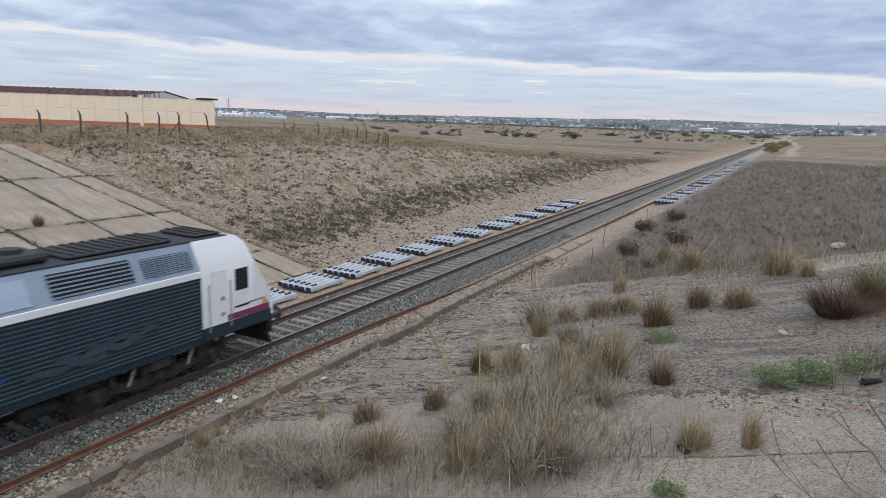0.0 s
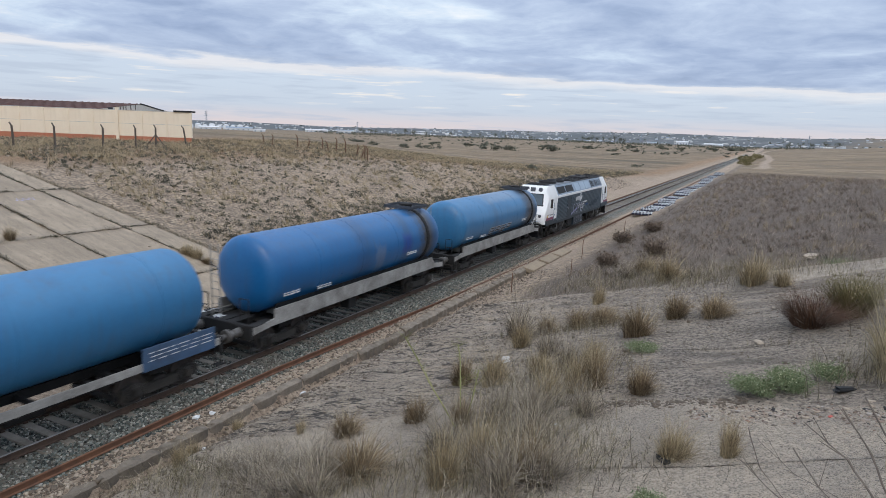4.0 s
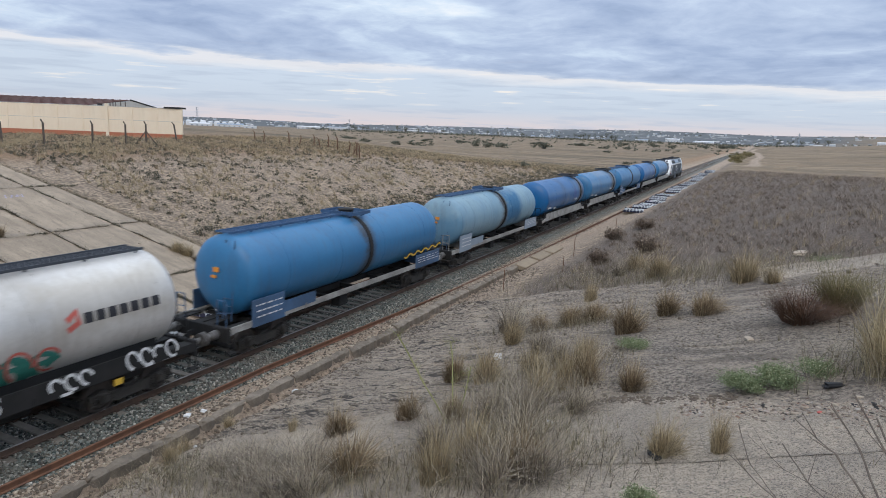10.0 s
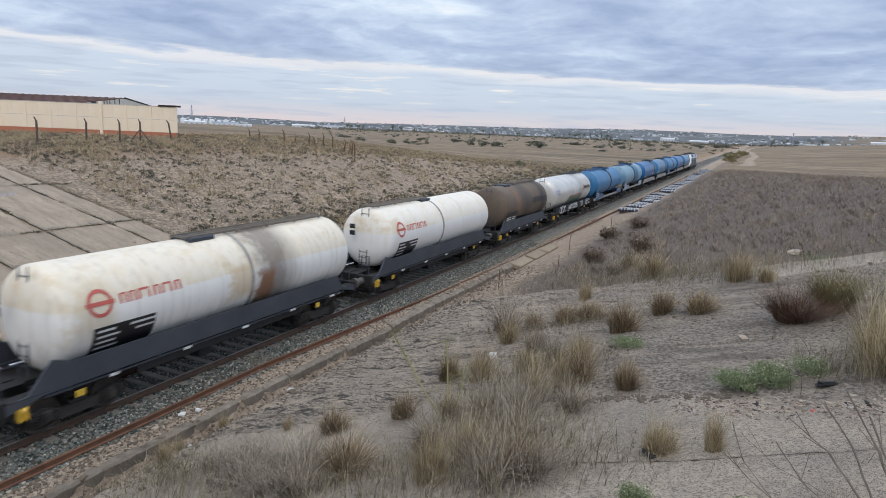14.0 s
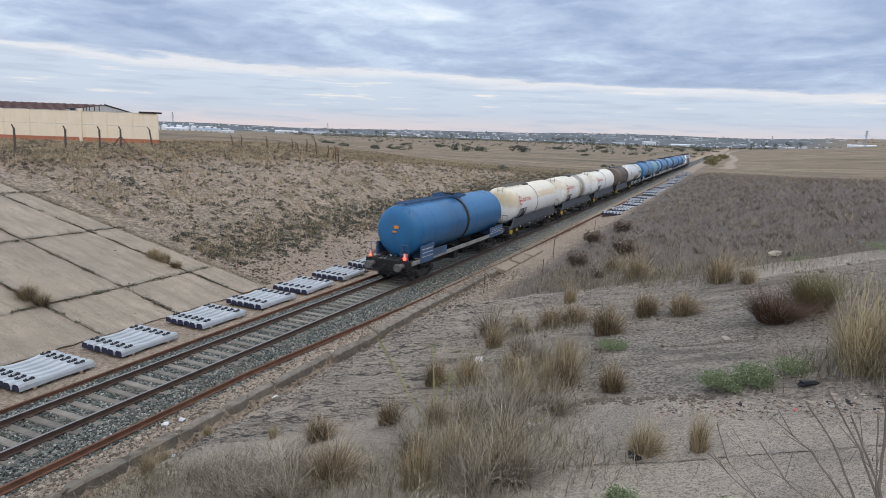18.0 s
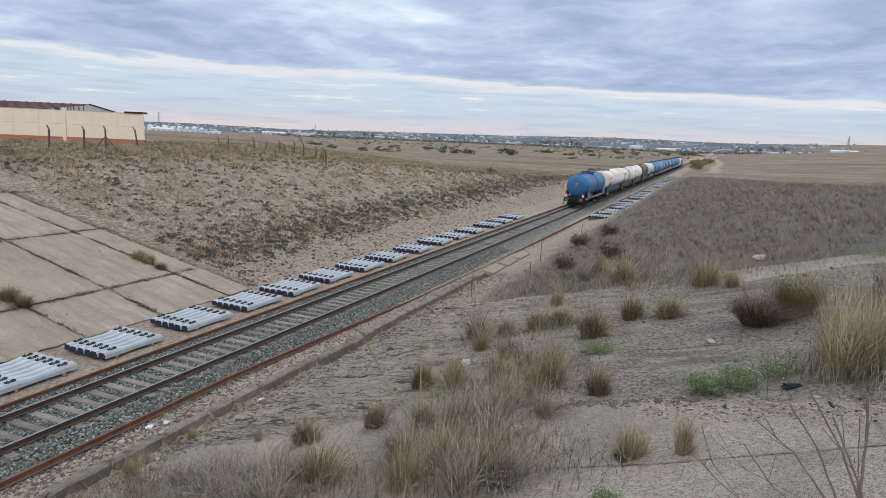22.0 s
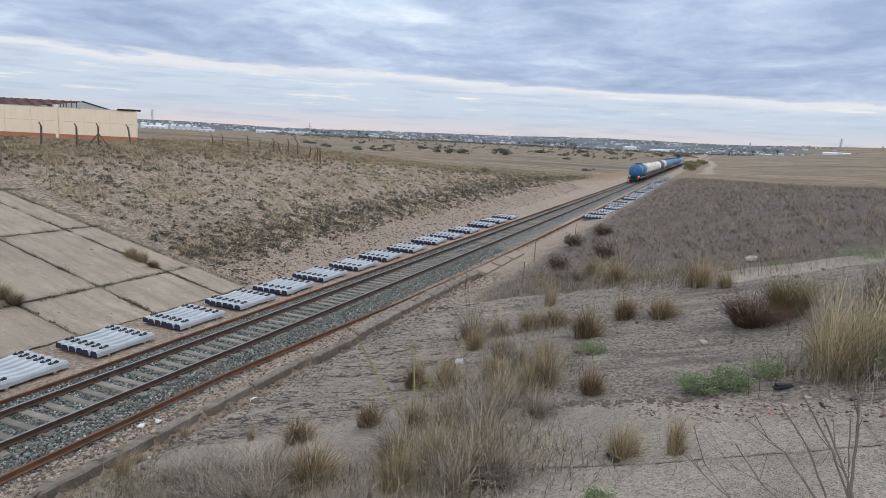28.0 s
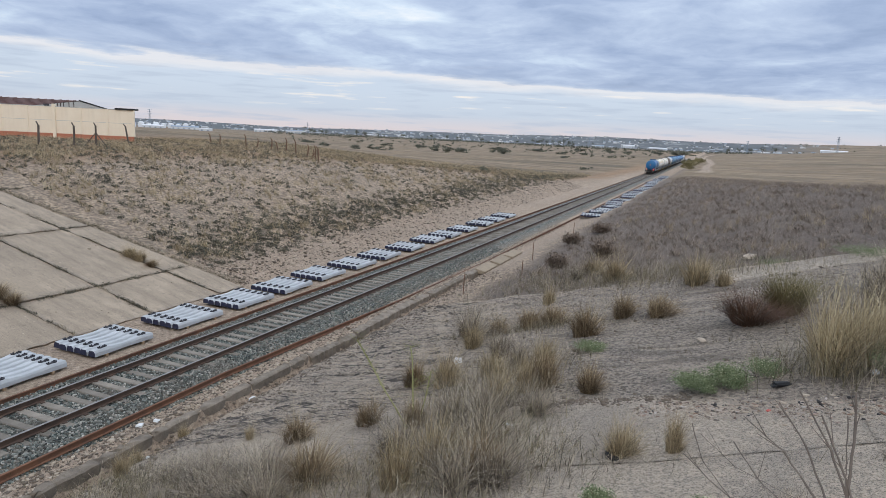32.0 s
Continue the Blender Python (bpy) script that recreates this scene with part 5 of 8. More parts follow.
def make_loco():
    loco = empty("diesel_locomotive", label="slate and white diesel locomotive, ribbed sides, sprayed with graffiti", category="locomotive", group="")
    ln = 22.95
    # cabs: the front one mirrors the rear one
    for sign in (1, -1):
        Y = lambda d: -d if sign > 0 else -(ln - d)
        sec = [(3.75, body_section(1.45, 1.24, 3.05, 1.06, 3.90)), (2.35, body_section(1.45, 1.24, 3.05, 1.06, 3.90)), (2.0, body_section(1.44, 1.23, 3.02, 1.05, 3.86)),
               (1.72, body_section(1.43, 1.21, 3.0, 1.06, 3.66)), (1.55, body_section(1.42, 1.20, 2.95, 1.08, 3.40)), (0.98, body_section(1.40, 0.98, 2.02, 1.28, 2.14)),
               (0.86, body_section(1.38, 0.98, 1.90, 1.30, 1.98)), (0.66, body_section(1.32, 1.0, 1.2, 1.28, 1.30)), (0.62, body_section(1.28, 0.98, 1.1, 1.2, 1.12))]
        cab = part("cab", loft([(Y(d), q) for d, q in sec]), CAB_WHITE, loco, "white driver's cab with a raked windscreen", smooth=True)
        # windscreen lies on the raked face
        p0, p1 = Vector((0, Y(1.5), 3.31)), Vector((0, Y(1.06), 2.30))
        dn = Vector((0, sign * 0.92, 0.42)).normalized() * 0.02
        gl = Shape()
        for x0, x1, t0, t1, off, slot in ((-0.98, 0.98, 0.0, 0.93, 0.3, 1), (-0.90, 0.90, 0.06, 0.86, 1.0, 0)):
            a, b = p0.lerp(p1, t0) + dn * off, p0.lerp(p1, t1) + dn * off
            gl.add([(x0 * 0.95, a.y, a.z), (x1 * 0.95, a.y, a.z), (x1 * 1.1, b.y, b.z), (x0 * 1.1, b.y, b.z), (x0 * 0.95, a.y - sign * 0.05, a.z), (x1 * 0.95, a.y - sign * 0.05, a.z), (x1 * 1.1, b.y - sign * 0.05, b.z), (x0 * 1.1, b.y - sign * 0.05, b.z)],
                   [(0, 1, 2, 3), (0, 4, 5, 1), (1, 5, 6, 2), (2, 6, 7, 3), (3, 7, 4, 0)], slot)
        part("windscreen", gl, (GLASS_SCREEN, FASTENER), cab, "grey-green windscreen in a black seal")
        w = Shape()
        for x in (-0.35, 0.35):
            w.tube((x, p1.y + dn.y * 2, p1.z - 0.05), (x * 0.4, (p0.y + p1.y) / 2 + dn.y * 2.2, (p0.z + p1.z) / 2), 0.015, 5)
        part("wiper", w, FASTENER, cab)
        for x in (-0.62, 0.62):
            part("headlamp", Shape().lathe([(Y(1.70), 0.17), (Y(1.60), 0.17), (Y(1.58), 0.12)], 16, "y", at=(x, 0, 3.62)), LENS, cab, "round headlamp")
        part("headlamp", Shape().box(-0.19, 0.19, min(Y(1.72), Y(1.57)), max(Y(1.72), Y(1.57)), 3.45, 3.78, 0.02), (LENS,), cab, "square lamp box")
        pipes = Shape()
        for x, z1 in ((-0.5, 1.55), (-0.3, 1.35), (0.3, 1.35), (0.5, 1.6), (0.62, 1.3)):
            pts = [(x, Y(0.60), z1), (x * 0.97, Y(0.50), z1 - 0.2), (x * 0.9, Y(0.46), z1 - 0.5), (x * 0.8, Y(0.52), z1 - 0.75)]
            for q0, q1 in zip(pts, pts[1:]):
                pipes.tube(q0, q1, 0.032, 6)
        part("hose_bundle", pipes, FASTENER, cab, "black hoses hanging on the cab front")
        for x in (-0.8, 0.8):
            s_foot = Shape().box(x - 0.28, x + 0.28, min(Y(0.52), Y(0.70)), max(Y(0.52), Y(0.70)), 1.08, 1.13)
            part("foot_step", s_foot, FRAME_LIGHT, cab)
        part("nose_grille", Shape().box(-0.42, 0.42, min(Y(0.60), Y(0.72)), max(Y(0.60), Y(0.72)), 1.32, 1.62, 0.01), UPPER_GREY, cab)
        for x in (-0.95, 0.95):
            part("marker_lamp", Shape().lathe([(Y(0.82), 0.13), (Y(0.72), 0.13), (Y(0.70), 0.09)], 14, "y", at=(x, 0, 1.62)), LENS, cab)
        for side in (-1, 1):
            x = side * 1.447
            b = lambda y0, y1, z0, z1, t=0.012, bev=0.0: Shape().box(x - t, x + t, min(Y(y0), Y(y1)), max(Y(y0), Y(y1)), z0, z1, bev)
            part("side_window", b(1.92, 2.45, 2.18, 2.88, 0.018), GLASS_DARK, cab, "dark cab side window")
            part("window_flap", b(1.95, 2.45, 1.70, 2.10, 0.010), CAB_WHITE, cab)
            part("seal", b(1.88, 2.5, 1.62, 1.68, 0.012), FASTENER, cab)
            dr = part("cab_door", b(2.78, 3.42, 1.15, 2.98, 0.012, 0.01), CAB_WHITE, cab, "white cab door")
            for z in (1.5, 2.0):
                part("handle", b(2.9, 3.05, z, z + 0.12, 0.03, 0.01), UPPER_GREY, dr)
            for y in (2.68, 3.52):
                part("grab_rail", Shape().tube((x + side * 0.05, Y(y), 1.1), (x + side * 0.05, Y(y), 2.6), 0.018, 6), UPPER_GREY, cab)
            part("stripe", b(0.98, 2.78, 1.27, 1.47, 0.006), MAGENTA, cab, "magenta stripe")
            tri = Shape().add([(x + side * 0.012, Y(1.0), 1.48), (x + side * 0.012, Y(1.32), 1.48), (x + side * 0.012, Y(1.16), 1.72)], [(0, 1, 2)])
            part("warning_sign", tri, YELLOW, cab, "yellow warning triangle")
            part("skirt", Shape().box(x - 0.05, x + 0.02, min(Y(0.9), Y(3.75)), max(Y(0.9), Y(3.75)), 0.86, 1.26, 0.01), SLATE, loco)
        bars(loco, 1.455, Y(1.2) if sign > 0 else Y(1.9), Y(1.9) if sign > 0 else Y(1.2), 1.66, 1.72, 1, FASTENER, 31, cab, "marking", 0.004)
        nose = Shape().box(-1.25, 1.25, min(Y(0.62), Y(0.85)), max(Y(0.62), Y(0.85)), 0.55, 1.0, 0.04)
        for x in (-0.9, 0.9):
            nose.box(x - 0.3, x + 0.3, min(Y(0.56), Y(0.8)), max(Y(0.56), Y(0.8)), 0.78, 1.3, 0.03)
        part("buffer_beam", nose, FRAME_BLACK, loco)
        pl = Shape().add([(-1.3, Y(0.7), 0.2), (1.3, Y(0.7), 0.2), (1.25, Y(0.85), 0.6), (-1.25, Y(0.85), 0.6), (-1.3, Y(0.8), 0.2), (1.3, Y(0.8), 0.2), (1.25, Y(0.95), 0.6), (-1.25, Y(0.95), 0.6)], [(0, 1, 2, 3), (4, 7, 6, 5), (0, 4, 5, 1), (1, 5, 6, 2), (2, 6, 7, 3), (3, 7, 4, 0)])
        part("rail_guard", pl, FRAME_BLACK, loco)
        for x in (-0.8, 0.8):
            for z in (1.2, 1.75):
                part("grab_rail", Shape().tube((x - 0.3, Y(0.62), z), (x + 0.3, Y(0.62), z), 0.018, 6), UPPER_GREY, cab)
    # body between the cabs
    y0, y1 = -3.75, -(ln - 3.75)
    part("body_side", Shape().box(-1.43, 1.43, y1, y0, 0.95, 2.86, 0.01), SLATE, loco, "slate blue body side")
    part("waist_band", Shape().box(-1.465, 1.465, y1, y0, 2.86, 3.06, 0.015), CAB_WHITE, loco, "white band along the body")
    part("upper_body", loft([(y0, [(-1.43, 3.06), (1.43, 3.06), (1.01, 3.88), (-1.01, 3.88)]), (y1, [(-1.43, 3.06), (1.43, 3.06), (1.01, 3.88), (-1.01, 3.88)])]), UPPER_GREY, loco, "blue-grey sloped upper body")
    part("roof", Shape().box(-1.03, 1.03, -(ln - 9.2), -2.3, 3.87, 3.925, 0.02), ROOF_SOOT, loco, "sooty black roof")
    part("roof", Shape().box(-1.03, 1.03, -(ln - 2.3), -(ln - 9.2), 3.87, 3.92, 0.02), ROOF_GREY, loco, "dusty blue-grey roof round the fans")
    door = (-(ln - 6.75), -(ln - 7.8))
    for side in (-1, 1):
        part("engine_door", Shape().box(side * 1.43 - 0.012, side * 1.43 + 0.012, min(door), max(door), 1.0, 2.84, 0.006), SLATE, loco)
    part("door_lock", Shape().box(1.44, 1.46, -(ln - 7.0), -(ln - 6.87), 1.75, 1.83), WHITE_MARK, loco)
    segs = ((y0 - 0.06, max(door) + 0.05), (min(door) - 0.05, y1 + 0.06))
    for a, b in segs:
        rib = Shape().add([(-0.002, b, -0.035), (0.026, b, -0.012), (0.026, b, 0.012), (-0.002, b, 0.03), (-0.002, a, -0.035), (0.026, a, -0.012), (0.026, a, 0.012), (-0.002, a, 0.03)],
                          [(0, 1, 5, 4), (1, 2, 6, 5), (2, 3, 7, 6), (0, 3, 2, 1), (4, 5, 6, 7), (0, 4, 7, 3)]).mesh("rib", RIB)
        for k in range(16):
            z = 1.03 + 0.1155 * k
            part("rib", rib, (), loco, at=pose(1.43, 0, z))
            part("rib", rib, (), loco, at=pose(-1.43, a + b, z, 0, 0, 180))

    def upper(y_a, y_b, z_a, z_b, mat, name, out=0.012, label="", louvre=0):
        for side in (-1, 1):
            v = []
            for off in (out, -0.02):
                v += [(side * (upper_x(z) + off * 0.89), y, z + off * 0.45) for y, z in ((y_a, z_a), (y_b, z_a), (y_b, z_b), (y_a, z_b))]
            s = Shape().add(v, [(0, 1, 2, 3), (4, 7, 6, 5), (0, 4, 5, 1), (1, 5, 6, 2), (2, 6, 7, 3), (3, 7, 4, 0)])
            ob = part(name, s, mat, loco, label)
            for k in range(louvre):
                z = z_a + (z_b - z_a) * (k + 0.5) / louvre
                part("louvre", Shape().box(side * (upper_x(z) + 0.03) - 0.03, side * (upper_x(z) + 0.03) + 0.03, min(y_a, y_b), max(y_a, y_b), z - 0.018, z + 0.012), UPPER_GREY, ob)

    e = -(ln - 3.75)
    upper(e + 0.35, e + 2.55, 3.18, 3.70, GRILLE_DARK, "grille", 0.010, "dark radiator opening")
    upper(e + 2.75, e + 4.95, 3.18, 3.70, GRILLE_DARK, "grille", 0.010, "dark radiator opening")
    for k in range(3):
        upper(e + 5.5 + 1.75 * k, e + 7.15 + 1.75 * k, 3.14, 3.74, UPPER_PANEL, "hatch", 0.03, "pale raised hatch")
    upper(-8.05, -5.85, 3.16, 3.74, GRILLE_DARK, "vent", 0.010, "louvred vent", 6)
    upper(-5.55, -3.95, 3.2, 3.68, FRAME_SLATE, "grille", 0.010, "slate blue mesh grille", 9)
    for y in (e + 1.5, e + 3.7):
        part("fan", Shape().lathe([(3.90, 0.74), (4.10, 0.74), (4.15, 0.70), (4.15, 0.62), (4.08, 0.60), (4.08, 0.16), (4.12, 0.14), (4.12, 0.03)], 28, "z", at=(0, y, 0)), ROOF_SOOT, loco, "round black roof fan", smooth=True)
    part("silencer", Shape().box(-0.62, 0.62, -9.6, -7.6, 3.93, 4.17, 0.08), ROOF_SOOT, loco)
    part("exhaust", Shape().lathe([(3.93, 0.3), (4.28, 0.26), (4.28, 0.2)], 16, "z", at=(0, -8.2, 0)), ROOF_SOOT, loco)
    for a, b in ((-13.6, -10.2), (-7.3, -4.2), (-(ln - 3.3), -(ln - 2.4)), (-3.4, -2.4)):
        s = Shape().box(-0.8, 0.8, min(a, b), max(a, b), 3.94, 4.02, 0.03)
        k = min(a, b) + 0.2
        while k < max(a, b):
            s.box(-0.72, 0.72, k - 0.04, k + 0.04, 4.02, 4.06)
            k += 0.28
        part("roof_grille", s, ROOF_SOOT, loco)
    # emblem as plain strokes, sprayed marks
    side_x = lambda z: 1.457
    for k in range(5):
        y = -13.6 + 0.42 * k
        part("emblem", slanted(y, 0.30, 2.24 - (0.12 if k == 3 else 0), 2.84 if k == 3 else 2.58), WHITE_MARK, loco, "white emblem block")
    bars(loco, 1.46, -9.6, -11.2, 1.88, 2.02, 1, WHITE_MARK, 55, None, "emblem", 0.006, 0.9)
    loops(loco, -10.9, 1.62, 6, 0.36, 0.07, WHITE_MARK, side_x, 41)
    loops(loco, -10.9, 1.60, 6, 0.62, 0.12, DARK_MARK, side_x, 42)
    loops(loco, -10.9, 1.55, 5, 0.80, 0.10, PALE_MARK, side_x, 43)
    for k in range(5):
        part("sprayed_mark", ribbon([(-12.5 - 0.5 * k, 1.85 - 0.14 * k), (-13.1 - 0.5 * k, 1.5 - 0.10 * k), (-13.5 - 0.3 * k, 1.40 - 0.06 * k)], 0.16 - 0.02 * k, side_x, 0.006 + 0.001 * k), VIOLET_MARK, loco, "violet sprayed mark")
    for k, (ya, yb, z, w, mt) in enumerate(((-5.3, -7.4, 1.78, 0.14, HAZE_MARK), (-5.8, -8.2, 1.62, 0.20, HAZE_MARK), (-6.9, -8.9, 1.45, 0.16, HAZE_MARK), (-9.3, -10.2, 1.66, 0.12, BLUE_MARK), (-5.0, -6.2, 1.95, 0.08, HAZE_MARK))):
        part("sprayed_mark", ribbon([(ya + (yb - ya) * i / 7, z + 0.07 * math.sin(i * 2.0 + k)) for i in range(8)], w, side_x, 0.028), mt, loco, "faint old sprayed smear")
    # tank and gear under the body
    tk = part("fuel_tank", Shape().box(-1.32, 1.32, -13.6, -10.5, 0.30, 1.22, 0.05), SLATE, loco, "grey fuel tank covered in sprayed marks")
    loops(tk, -10.9, 0.74, 4, 0.72, 0.07, PALE_MARK, lambda z: 1.33, 44)
    loops(tk, -10.8, 0.72, 4, 0.74, 0.06, DARK_MARK, lambda z: 1.335, 45)
    part("battery_box", Shape().box(-1.3, 1.3, -15.3, -14.0, 0.42, 1.24, 0.04), FRAME_BLACK, loco)
    part("air_tank", Shape().lathe([(-9.0, 0.05), (-8.95, 0.2), (-8.1, 0.2), (-8.05, 0.05)], 14, "y", at=(1.1, 0, 0.75)), FRAME_BLACK, loco, smooth=True)
    part("sole_bar", Shape().box(-1.42, 1.42, y1, y0, 0.78, 0.96, 0.01), SLATE, loco)
    # the body rides higher than the running gear
    for ob in list(loco.children):
        if ob.name.split(".")[0] not in ("fuel_tank", "battery_box", "air_tank", "buffer_beam", "rail_guard"):
            ob.matrix_basis = pose(0, 0, 0.27) @ ob.matrix_basis
    add_bogie(loco, -5.2, LOCO_BOGIE, LOCO_WHEEL, (-1.9, 0.0, 1.9), 0.53)
    add_bogie(loco, -(ln - 5.2), LOCO_BOGIE, LOCO_WHEEL, (-1.9, 0.0, 1.9), 0.53)
    spring = Shape()
    for k in range(9):
        spring.lathe([(0.62 + 0.062 * k, 0.075), (0.632 + 0.062 * k, 0.098), (0.648 + 0.062 * k, 0.098), (0.66 + 0.062 * k, 0.075)], 10, "z")
    spring = spring.mesh("spring", BOGIE)
    damper = Shape().tube((0, 0, 0.55), (0, 0.25, 1.15), 0.035, 6).mesh("damper", FRAME_LIGHT)
    for y in (-5.2, -(ln - 5.2)):
        for e in (-2.35, -1.45, -0.45, 0.45, 1.45, 2.35):
            part("spring", spring, (), loco, "bare coil spring of the bogie", at=pose(1.24, y + e, 0))
        for e in (-1.0, 0.95):
            part("damper", damper, (), loco, at=pose(1.30, y + e, 0))
        part("sand_box", Shape().box(1.15, 1.36, y - 0.35, y + 0.35, 0.72, 1.15, 0.04), BOGIE_DARK, loco)
    add_ends(loco, ln, 1.04)
    return loco


FRONTS = [137.9, 115.0, 98.9, 83.1, 65.6, 50.0, 34.9, 18.0, 0.85, -14.9, -28.0, -44.0, -60.1, -76.0]
MOVERS = list(zip([make_loco()] + make_wagons(), FRONTS))
for mover, y_front in MOVERS:
    mover.matrix_basis = pose(0, y_front, 0)


# ---- paved slopes ----
def slab_dirt(dark, amount, grain=14.0, low=0.40):
    """Soil stains, runs down the slope, and coarse and fine grit."""
    def stage(add, co, col):
        geo = add("ShaderNodeNewGeometry").outputs["Position"]
        n = add("ShaderNodeTexNoise", (0, geo), i_Scale=0.40, i_Detail=9.0, i_Roughness=0.72).outputs[0]
        st = add("ShaderNodeVectorMath", (0, geo), operation="MULTIPLY", i_1=(0.35, 2.2, 1.0)).outputs[0]
        run = add("ShaderNodeTexNoise", (0, st), i_Scale=1.0, i_Detail=8.0, i_Roughness=0.75).outputs[0]
        grit = add("ShaderNodeTexNoise", (0, geo), i_Scale=grain, i_Detail=3.0, i_Roughness=0.7).outputs[0]
        blot = add("ShaderNodeTexNoise", (0, geo), i_Scale=grain * 0.22, i_Detail=6.0, i_Roughness=0.75).outputs[0]
        col = mixed(add, ramp(add, n, [(0.42, 0.0), (0.56, amount)]), col, dark)
        col = mixed(add, ramp(add, run, [(0.46, 0.0), (0.60, amount)]), col, tuple(c * 0.8 for c in dark))
        col = mixed(add, ramp(add, blot, [(low, 0.75), (low + 0.09, 0.0)]), col, tuple(c * 0.6 for c in dark))
        col = mixed(add, ramp(add, grit, [(0.34, 0.6), (0.43, 0.0)]), col, tuple(c * 0.45 for c in dark))
        return mixed(add, ramp(add, grit, [(0.60, 0.0), (0.70, 0.5)]), col, (0.55, 0.465, 0.365))
    return stage


SLAB = material("weathered slope slab", (0.43, 0.345, 0.255), (0.31, 0.25, 0.185), 0.7, fine=18, rough=0.92, bump=0.25, vary=0.16, extra=slab_dirt((0.235, 0.19, 0.142), 0.55, 22.0, 0.33))


def bank_plane(x, side):
    return BED + (BANK * (LEFT_TOE - x) + 0.065 if side < 0 else BANK * (x - RIGHT_TOE) + 0.07)


def near_relief(x, y):
    """Runnels and swellings of the near slope: washed creases that run down it aslant, and a rounded foot at the gutter."""
    u, v = 0.87 * x + 0.5 * y, -0.5 * x + 0.87 * y
    fold = 0.6 * (crumpled(u * 0.30, v * 1.15, 11, 4) - 0.5) - 0.55 * (np.abs(crumpled(u * 0.22, v * 0.9, 17, 4) - 0.5) ** 0.7 - 0.2)
    lump = crumpled(x * 0.5, y * 0.5, 23, 3) - 0.5
    calm = 0.25 + 0.75 * soil_cover(x, y)
    z = (0.42 * fold + 0.07 * (crumpled(u * 1.3, v * 6.0, 31, 3) - 0.5)) * calm * step(19, 9, x) + 0.16 * lump
    crack = np.abs(y - (13.56 + 0.55 * (x - 4.6) + 0.25 * np.sin(x * 2.1))) / 0.05
    z = z - 0.09 * np.exp(-crack ** 2) * step(9.0, 7.5, x)
    crack = np.abs(y - (10.15 + 0.52 * (x - 4.6) + 0.18 * np.sin(x * 2.9))) / 0.05
    z = z - 0.08 * np.exp(-crack ** 2) * step(9.5, 8.0, x)
    return z - 0.30 * step(4.35, 3.82, x)


def soil_cover(x, y):
    """Where washed soil lies over the near slabs (1) and where pale concrete is bare (0)."""
    x, y = np.asarray(x, float), np.asarray(y, float)
    n = crumpled(x * 0.45, y * 0.45, 51, 5) - 0.5
    bare = step(0.7, -0.7, y - 13.15 + 0.25 * np.clip(x - 15.5, 0, 9) + 1.6 * n) * step(9.5, 13.0, x + 2 * n)
    ledge = step(-0.5, 0.5, y - 24.6 - 0.24 * (x - 17.3) + 1.2 * n) * step(16.2, 17.6, x)
    pale = step(0.6, -0.5, y - 11.1 - 0.5 * (x - 4.6) + 1.5 * n) * step(13, 10, x) * 0.6
    return np.clip(1 - np.maximum(np.maximum(bare, ledge), pale), 0, 1)


def slab_piece(name, corners, side, mat, seed, relief, n=10, thick=0.16):
    """A cast slab between four corners on a bank, with a chipped rim."""
    r = np.random.RandomState(seed)
    a, b, c, d = (np.array(q, float) for q in corners)
    U, V = np.meshgrid(np.linspace(0, 1, n), np.linspace(0, 1, n), indexing="ij")
    P = (a * ((1 - U) * (1 - V))[..., None] + b * (U * (1 - V))[..., None] + c * (U * V)[..., None] + d * ((1 - U) * V)[..., None])
    edge = np.zeros((n, n), bool)
    edge[[0, -1]] = edge[:, [0, -1]] = True
    if relief:
        P[:, [0, -1], 1] += r.uniform(-0.012, 0.012, (n, 2))
    else:
        P[edge] += r.uniform(-0.045, 0.045, (edge.sum(), 2))
    X, Y = P[..., 0], P[..., 1]
    tip, cant = r.uniform(-0.02, 0.02), r.uniform(-0.01, 0.01)
    if relief:
        Z = bank_plane(X, side) + near_relief(X, Y)
    else:
        Z = bank_plane(X, side) + tip + cant * (Y - Y.mean()) + r.uniform(-0.006, 0.006, X.shape) - 0.02 * edge * r.uniform(0, 1.6, X.shape)
    vs = np.stack([X, Y, Z], -1).reshape(-1, 3)
    i = np.arange(n * n).reshape(n, n)
    fs = np.stack([i[:-1, :-1], i[1:, :-1], i[1:, 1:], i[:-1, 1:]], -1).reshape(-1, 4)
    rim = np.concatenate([i[:, 0], i[-1, 1:], i[-2::-1, -1], i[0, -2:0:-1]])
    low = vs[rim] - np.array([0, 0, thick])
    k = len(vs) + np.arange(len(rim))
    fs = np.concatenate([fs, np.stack([rim, np.roll(rim, -1), np.roll(k, -1), k], -1)])
    me = bulk(name, np.concatenate([vs, low]), fs, [mat], smooth=relief)
    if relief:
        at = me.attributes.new("soil", "FLOAT", "POINT")
        at.data.foreach_set("value", np.concatenate([soil_cover(X, Y).ravel(), np.ones(len(rim))]).astype(np.float32))
    return me


# joints across the far bank: place at the toe, and how they lean away up the slope
FAR_JOINTS = ((-3.0, 0.0), (1.2, 0.0), (5.0, 0.0), (8.9, 0.02), (12.8, 0.05), (16.7, 0.08), (20.47, 0.078), (24.7, 0.145), (26.5, 0.165))
FAR_RISE = (-5.65, -8.8, -15.0, -21.2, -27.4)


def far_joint(k, x):
    return FAR_JOINTS[k][0] + FAR_JOINTS[k][1] * (x + 5.5)


